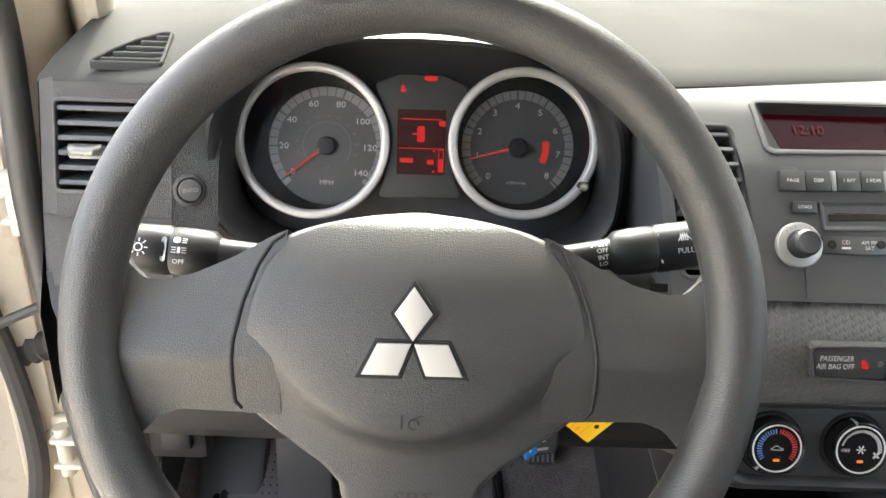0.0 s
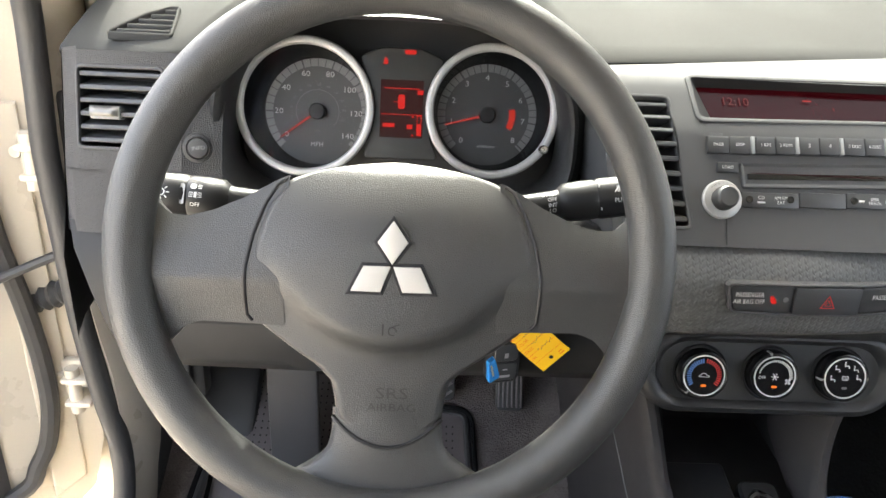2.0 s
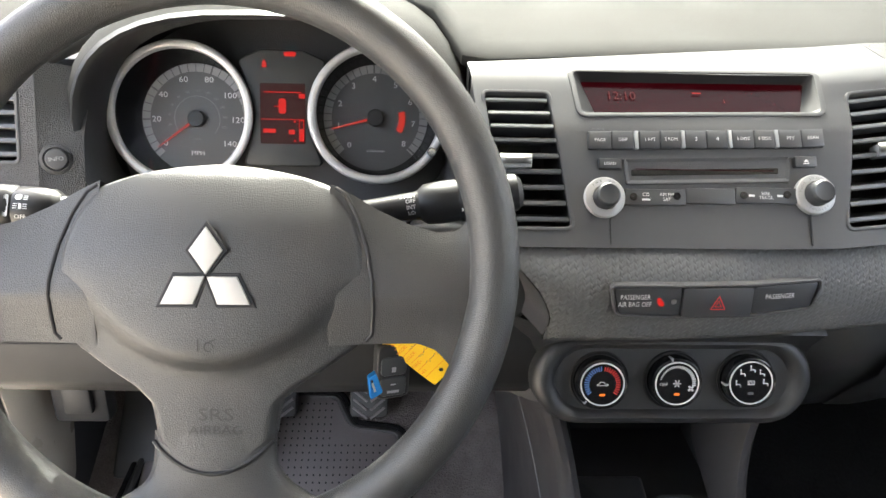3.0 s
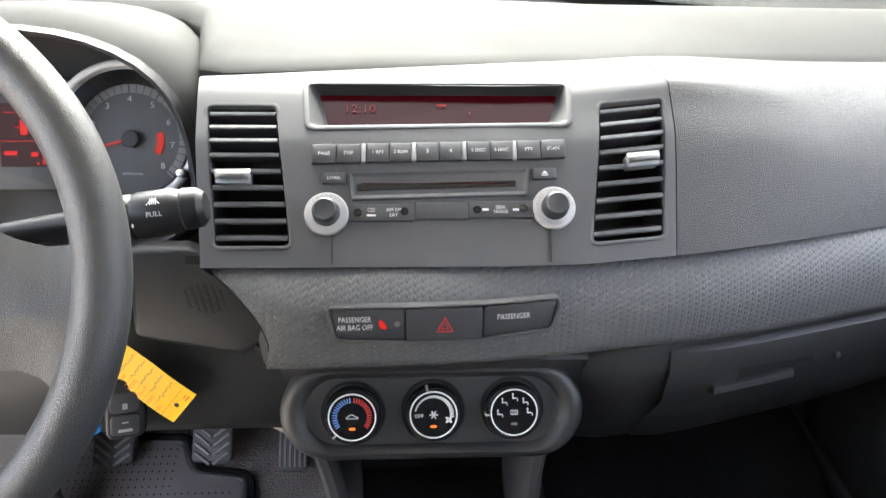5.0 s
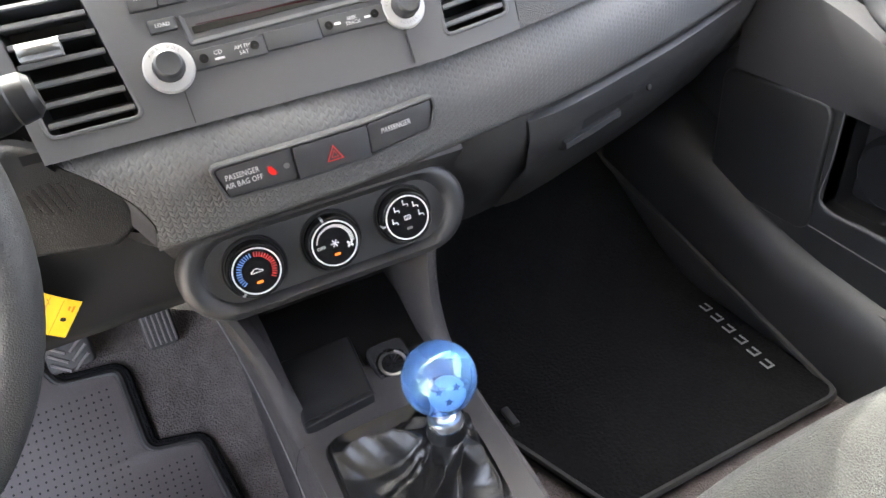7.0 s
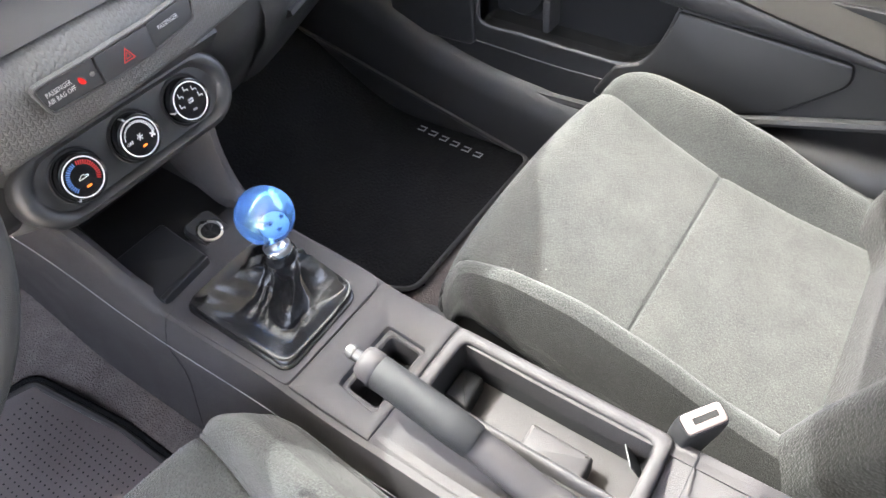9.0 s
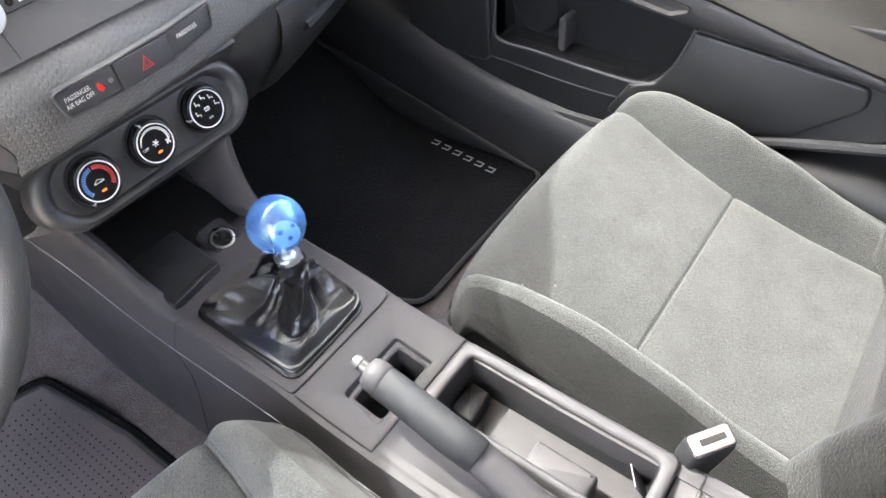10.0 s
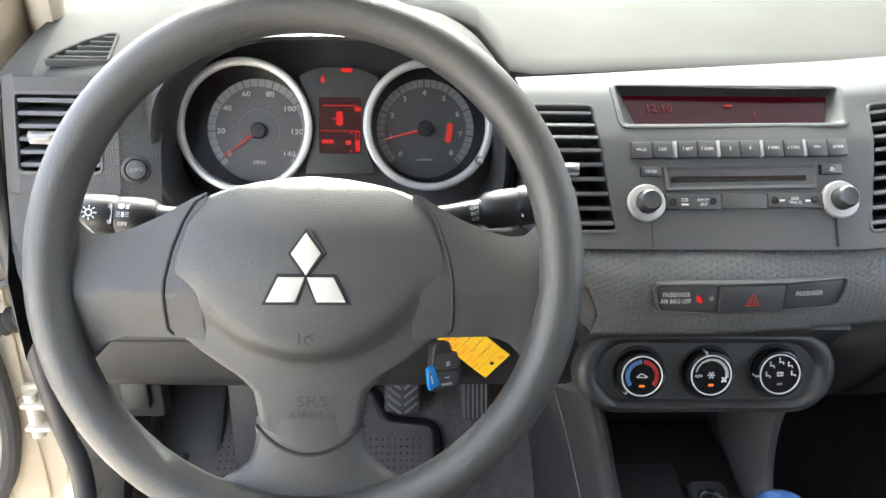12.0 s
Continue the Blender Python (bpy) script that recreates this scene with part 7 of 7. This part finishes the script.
for i, (dx, dy, dz) in enumerate(((-0.006, -0.012, 0.004), (0.006, -0.013, 0.004), (-0.001, -0.015, -0.004), (0.010, -0.006, -0.004))):
    c = BALLC + Vector((dx, dy, dz - 0.004))
    st5 = []
    for kk in range(10):
        rr = 0.0028 if kk % 2 == 0 else 0.0012
        st5.append((rr * math.sin(kk * math.pi / 5), rr * math.cos(kk * math.pi / 5)))
    solid("star", moved(slab(st5, -0.0008, 0.0008), aim(c, (-0.35, -0.55, 0.75))), STAR, ball, "small dark star inside")

# ---- parking brake ----
pb = thing("parking_brake", (0.335, 0.05, 0.54), "raised parking brake lever with grained grip and metal button", "parking brake")
A0, A1, A2 = Vector((0.336, 0.206, 0.626)), Vector((0.336, 0.082, 0.586)), Vector((0.336, -0.03, 0.535))
solid("lever", tube(curve([A1, A1.lerp(A2, 0.4) + Vector((0, 0, 0.0)), A2, Vector((0.336, -0.12, 0.49))], 6), [0.0165] * 4 + [0.017] * 6 + [0.02] * 9, 16), CONSOLE, pb, "dark plastic lever base", smooth=60)
d = (A0 - A1).normalized()
HM = aim(A1, d)
HL = (A0 - A1).length
gp = [(0.0180, -0.002), (0.0198, 0.0), (0.0208, 0.03), (0.0200, 0.07), (0.0190, HL - 0.020), (0.0182, HL - 0.018)]
solid("grip", mapped(moved(lathe(gp, 28), Matrix.Diagonal((0.86, 1.05, 1, 1))), lambda x, y, z: HM @ Vector((x, y, z))), GRIP, pb, "grained vinyl grip", smooth=60)
solid("end_cap", mapped(moved(lathe([(0.0182, HL - 0.018), (0.0194, HL - 0.016), (0.0190, HL - 0.004), (0.0155, HL + 0.001), (0.007, HL + 0.002)], 28), Matrix.Diagonal((0.86, 1.05, 1, 1))), lambda x, y, z: HM @ Vector((x, y, z))), CONSOLE, pb, smooth=50)
solid("button", moved(lathe([(0.0062, HL), (0.0062, HL + 0.010), (0.0072, HL + 0.011), (0.0072, HL + 0.015), (0.0055, HL + 0.019), (0, HL + 0.020)], 20), HM), TAB, pb, "satin metal release button")

# ---- seats ----


def seat(name, cx, y0, label, dz=0.0):
    """Front seat: sculpted cushion with side bolsters, backrest and headrest. y0 is the front edge, dz the raised seat height."""
    s = thing(name, (cx, y0 - 0.25, FLOOR), label, "seat", "front seats")

    def seam(v):
        """Place of the long seams across the cushion."""
        return smooth_interp(v, (0, 0.1, 0.3, 0.5, 1.0), (0.84, 0.80, 0.72, 0.68, 0.66), 0.05)

    def middle(v):
        return dz + smooth_interp(v, (0, 0.05, 0.12, 0.25, 0.5, 0.75, 1.0), (0.512, 0.532, 0.536, 0.512, 0.470, 0.438, 0.418), 0.03)

    def surf(u, v):
        """u across -1 to 1, v from the front 0 to the rear 1."""
        hw = 0.262 - 0.010 * max(0, 0.18 - v) / 0.18
        x, a, inw = u * hw, abs(u), seam(v)
        lift = smooth_interp(v, (0, 0.08, 0.22, 0.45, 0.65, 0.85, 1.0), (0.004, 0.018, 0.052, 0.076, 0.070, 0.045, 0.035), 0.04)
        side = max(0, (a - inw) / (1 - inw))
        z = middle(v) + 0.006 * (a / inw) ** 4 * min(1, v * 4) if a < inw else middle(v) + 0.006 * min(1, v * 4)
        z += lift * (math.sin(min(1, side / 0.42) * math.pi / 2) ** 1.3 - 0.80 * max(0, (side - 0.42) / 0.58) ** 1.8)
        z -= 0.0030 * math.exp(-(abs(a - inw) / 0.006) ** 2) + 0.0022 * math.exp(-(abs(a - inw) / 0.03) ** 2)
        if a < inw:
            z -= 0.0026 * math.exp(-((v - 0.53) / 0.005) ** 2) + 0.0016 * math.exp(-((v - 0.53) / 0.02) ** 2)
        y = y0 - 0.50 * v - (0.030 * a ** 2.5 + 0.028 * max(0, (a - 0.72) / 0.28) ** 2.2) * max(0, 1 - v / 0.55)
        z -= 0.060 * max(0, 1 - v / 0.11) ** 2.4 + 0.012 * max(0, (a - 0.8) / 0.2) ** 2 * max(0, 1 - v / 0.2)
        return x, y, z

    vs = sorted([0, 0.008, 0.02, 0.035, 0.055, 0.08] + list(np.linspace(0.11, 1.0, 40)) + [0.53 + d for d in (-0.012, -0.006, -0.003, 0, 0.003, 0.006, 0.012)])
    inner = sorted(list(np.linspace(-1, 1, 41)) + [s1 * (1 - d) for s1 in (-1, 1) for d in (0.005, 0.010, 0.017, 0.03)])
    outer = [0.012, 0.025, 0.045, 0.08, 0.14, 0.22, 0.32, 0.42, 0.52, 0.62, 0.72, 0.80, 0.87, 0.93, 0.97, 1.0]

    def across(v):
        w = seam(v)
        return [-(w + (1 - w) * t) for t in outer[::-1]] + [w * t for t in inner] + [w + (1 - w) * t for t in outer]

    allrows = [[Vector((cx + surf(u, v)[0], *surf(u, v)[1:])) for u in across(v)] for v in vs]
    cush = solid("cushion", loft([r[6:-6] for r in allrows]), FABRIC, s, "grey woven fabric cushion", smooth=80)
    for sl in (slice(0, 7), slice(-7, None)):
        solid("bolster_side", loft([r[sl] for r in allrows]), BOLSTER, s, "darker knit bolster side", smooth=80)
    rows = []
    ring = [r[0] for r in allrows[::-1]] + list(allrows[0][1:-1]) + [r[-1] for r in allrows]
    for f, g in ((0, 0), (0.10, 0.004), (0.30, 0.007), (0.6, 0.007), (0.9, 0.003), (1.0, 0.0)):
        rows.append([Vector((cx + (p.x - cx) * (1 + g / 0.26), p.y + g * max(0, 1 - (y0 - p.y) / 0.06), p.z - 0.036 * f)) for p in ring])
    solid("cushion_side", loft(rows), BOLSTER, s, "fabric cushion side", smooth=60)
    skirt = [[Vector((cx + (p.x - cx) * (1 + g / 0.26), p.y + (g - d * 0.05) * max(0, 1 - (y0 - p.y) / 0.06), p.z - d)) for p in rows[-1]] for d, g in ((0, 0.001), (0.02, 0.002), (0.07, -0.002), (0.135, -0.010))]
    solid("skirt", loft(skirt), SIDE, s, "dark fabric cushion skirt", smooth=60)
    solid("piping", tube([p + Vector((0, 0.001, 0)) for p in rows[-1]], 0.0016, 6), SIDE, s, "sewn piping")

    def line(fn, n=40, h=0.0012):
        return [Vector((cx + surf(*fn(i / n))[0], surf(*fn(i / n))[1], surf(*fn(i / n))[2] + h)) for i in range(n + 1)]

    def stitches(pts):
        return join(*[tube([pts[i], pts[i + 1]], 0.0006, 4) for i in range(0, len(pts) - 1, 2)])

    for sg in (-1, 1):
        solid("stitching", stitches(line(lambda t, sg=sg: (sg * (seam(t) + 0.014), t), 150, 0.0002)), BLACK, cush, "dark seam thread")
    solid("stitching", stitches(line(lambda t: ((-1 + 2 * t) * 0.66, 0.538), 110, 0.0001)), BLACK, cush, "dark seam thread")
    # backrest
    B = pose(cx, y0 - 0.492, 0.43 + dz, 20, 0, 0)
    rows = []
    for z in np.linspace(0, 0.62, 30):
        hw = 0.255 - 0.05 * max(0, (z - 0.30) / 0.32) ** 1.5
        r = []
        for u in np.linspace(-1, 1, 33):
            a = abs(u)
            d = 0.055 * smooth_interp(a, (0, 0.55, 0.70, 0.85, 1.0), (0, 0, 0.7, 1.0, 0.2), 0.05) * smooth_interp(z, (0, 0.05, 0.4, 0.62), (0.8, 1.0, 0.9, 0.3), 0.05)
            r.append((u * hw, d + 0.0 - 0.004 * math.exp(-((a - 0.62) / 0.02) ** 2), z))
        r = [(-hw * 0.97, -0.10, z)] + r + [(hw * 0.97, -0.10, z)]
        rows.append(r)
    solid("backrest", moved(loft(rows, wrap=True, caps=True), B), SHADEKNIT, s, "ribbed knit backrest, darkened for the shade on it", smooth=60)
    solid("headrest", moved(brick(-0.13, 0.13, -0.09, 0.0, 0.66, 0.84, 0.035, 4), B), FABRIC, s)
    for k in (-1, 1):
        solid("headrest_post", moved(tube([(k * 0.06, -0.05, 0.60), (k * 0.06, -0.05, 0.70)], 0.006, 8), B), METAL, s)
        solid("rail", brick(cx + k * 0.18 - 0.015, cx + k * 0.18 + 0.015, y0 - 0.5, y0 - 0.05, FLOOR, FLOOR + 0.04, 0.004), BLACK, s)
    solid("rail_cover", moved(brick(-0.018, 0.018, -0.045, 0.045, -0.02, 0.02, 0.006), pose(cx - 0.245, y0 - 0.035, 0.43 + dz, -18, 0, 0)), LOWER, s, "grey plastic rail cover")
    solid("seat_frame", brick(cx - 0.22, cx + 0.22, y0 - 0.48, y0 - 0.06, FLOOR + 0.03, 0.40 + dz, 0.01), BLACK, s)
    return s


seat("passenger_seat", 0.767, 0.302, "grey fabric passenger seat with dusty sunlit cushion")
seat("driver_seat", -0.006, 0.367, "grey fabric driver's seat beside the open door", 0.055)

# ---- seat belt buckle ----
bu = thing("seat_belt_buckle", (0.478, -0.10, 0.52), "black seat belt buckle standing beside the passenger cushion", "seat belt buckle")
BM = axes((0.468, -0.076, 0.513), (0.80, -0.60, 0.05), (0.55, 0.75, 0.25), (0.04, -0.16, 1))
solid("shell", moved(loft([[(x * w, y * w, z) for x, y in rrect(-0.0235, 0.0235, -0.0118, 0.0118, 0.005)] for z, w in ((-0.03, 0.70), (0.0, 0.82), (0.045, 1.0), (0.062, 1.0), (0.068, 0.95))], wrap=True, caps=True), BM), BLACK, bu, smooth=50)
cp = solid("top", moved(slab(rrect(-0.021, 0.021, -0.0100, 0.0100, 0.004), 0.066, 0.0705, 0.002), BM), PLATE, bu, "pale worn top plate")
solid("slot", moved(slab(rrect(-0.012, 0.014, -0.003, 0.003, 0.001), 0.069, 0.0709), BM), SIDE, cp, "dark tongue slot")
solid("stalk", moved(brick(-0.012, 0.012, -0.003, 0.003, -0.14, -0.02, 0.002), BM), BLACK, bu)
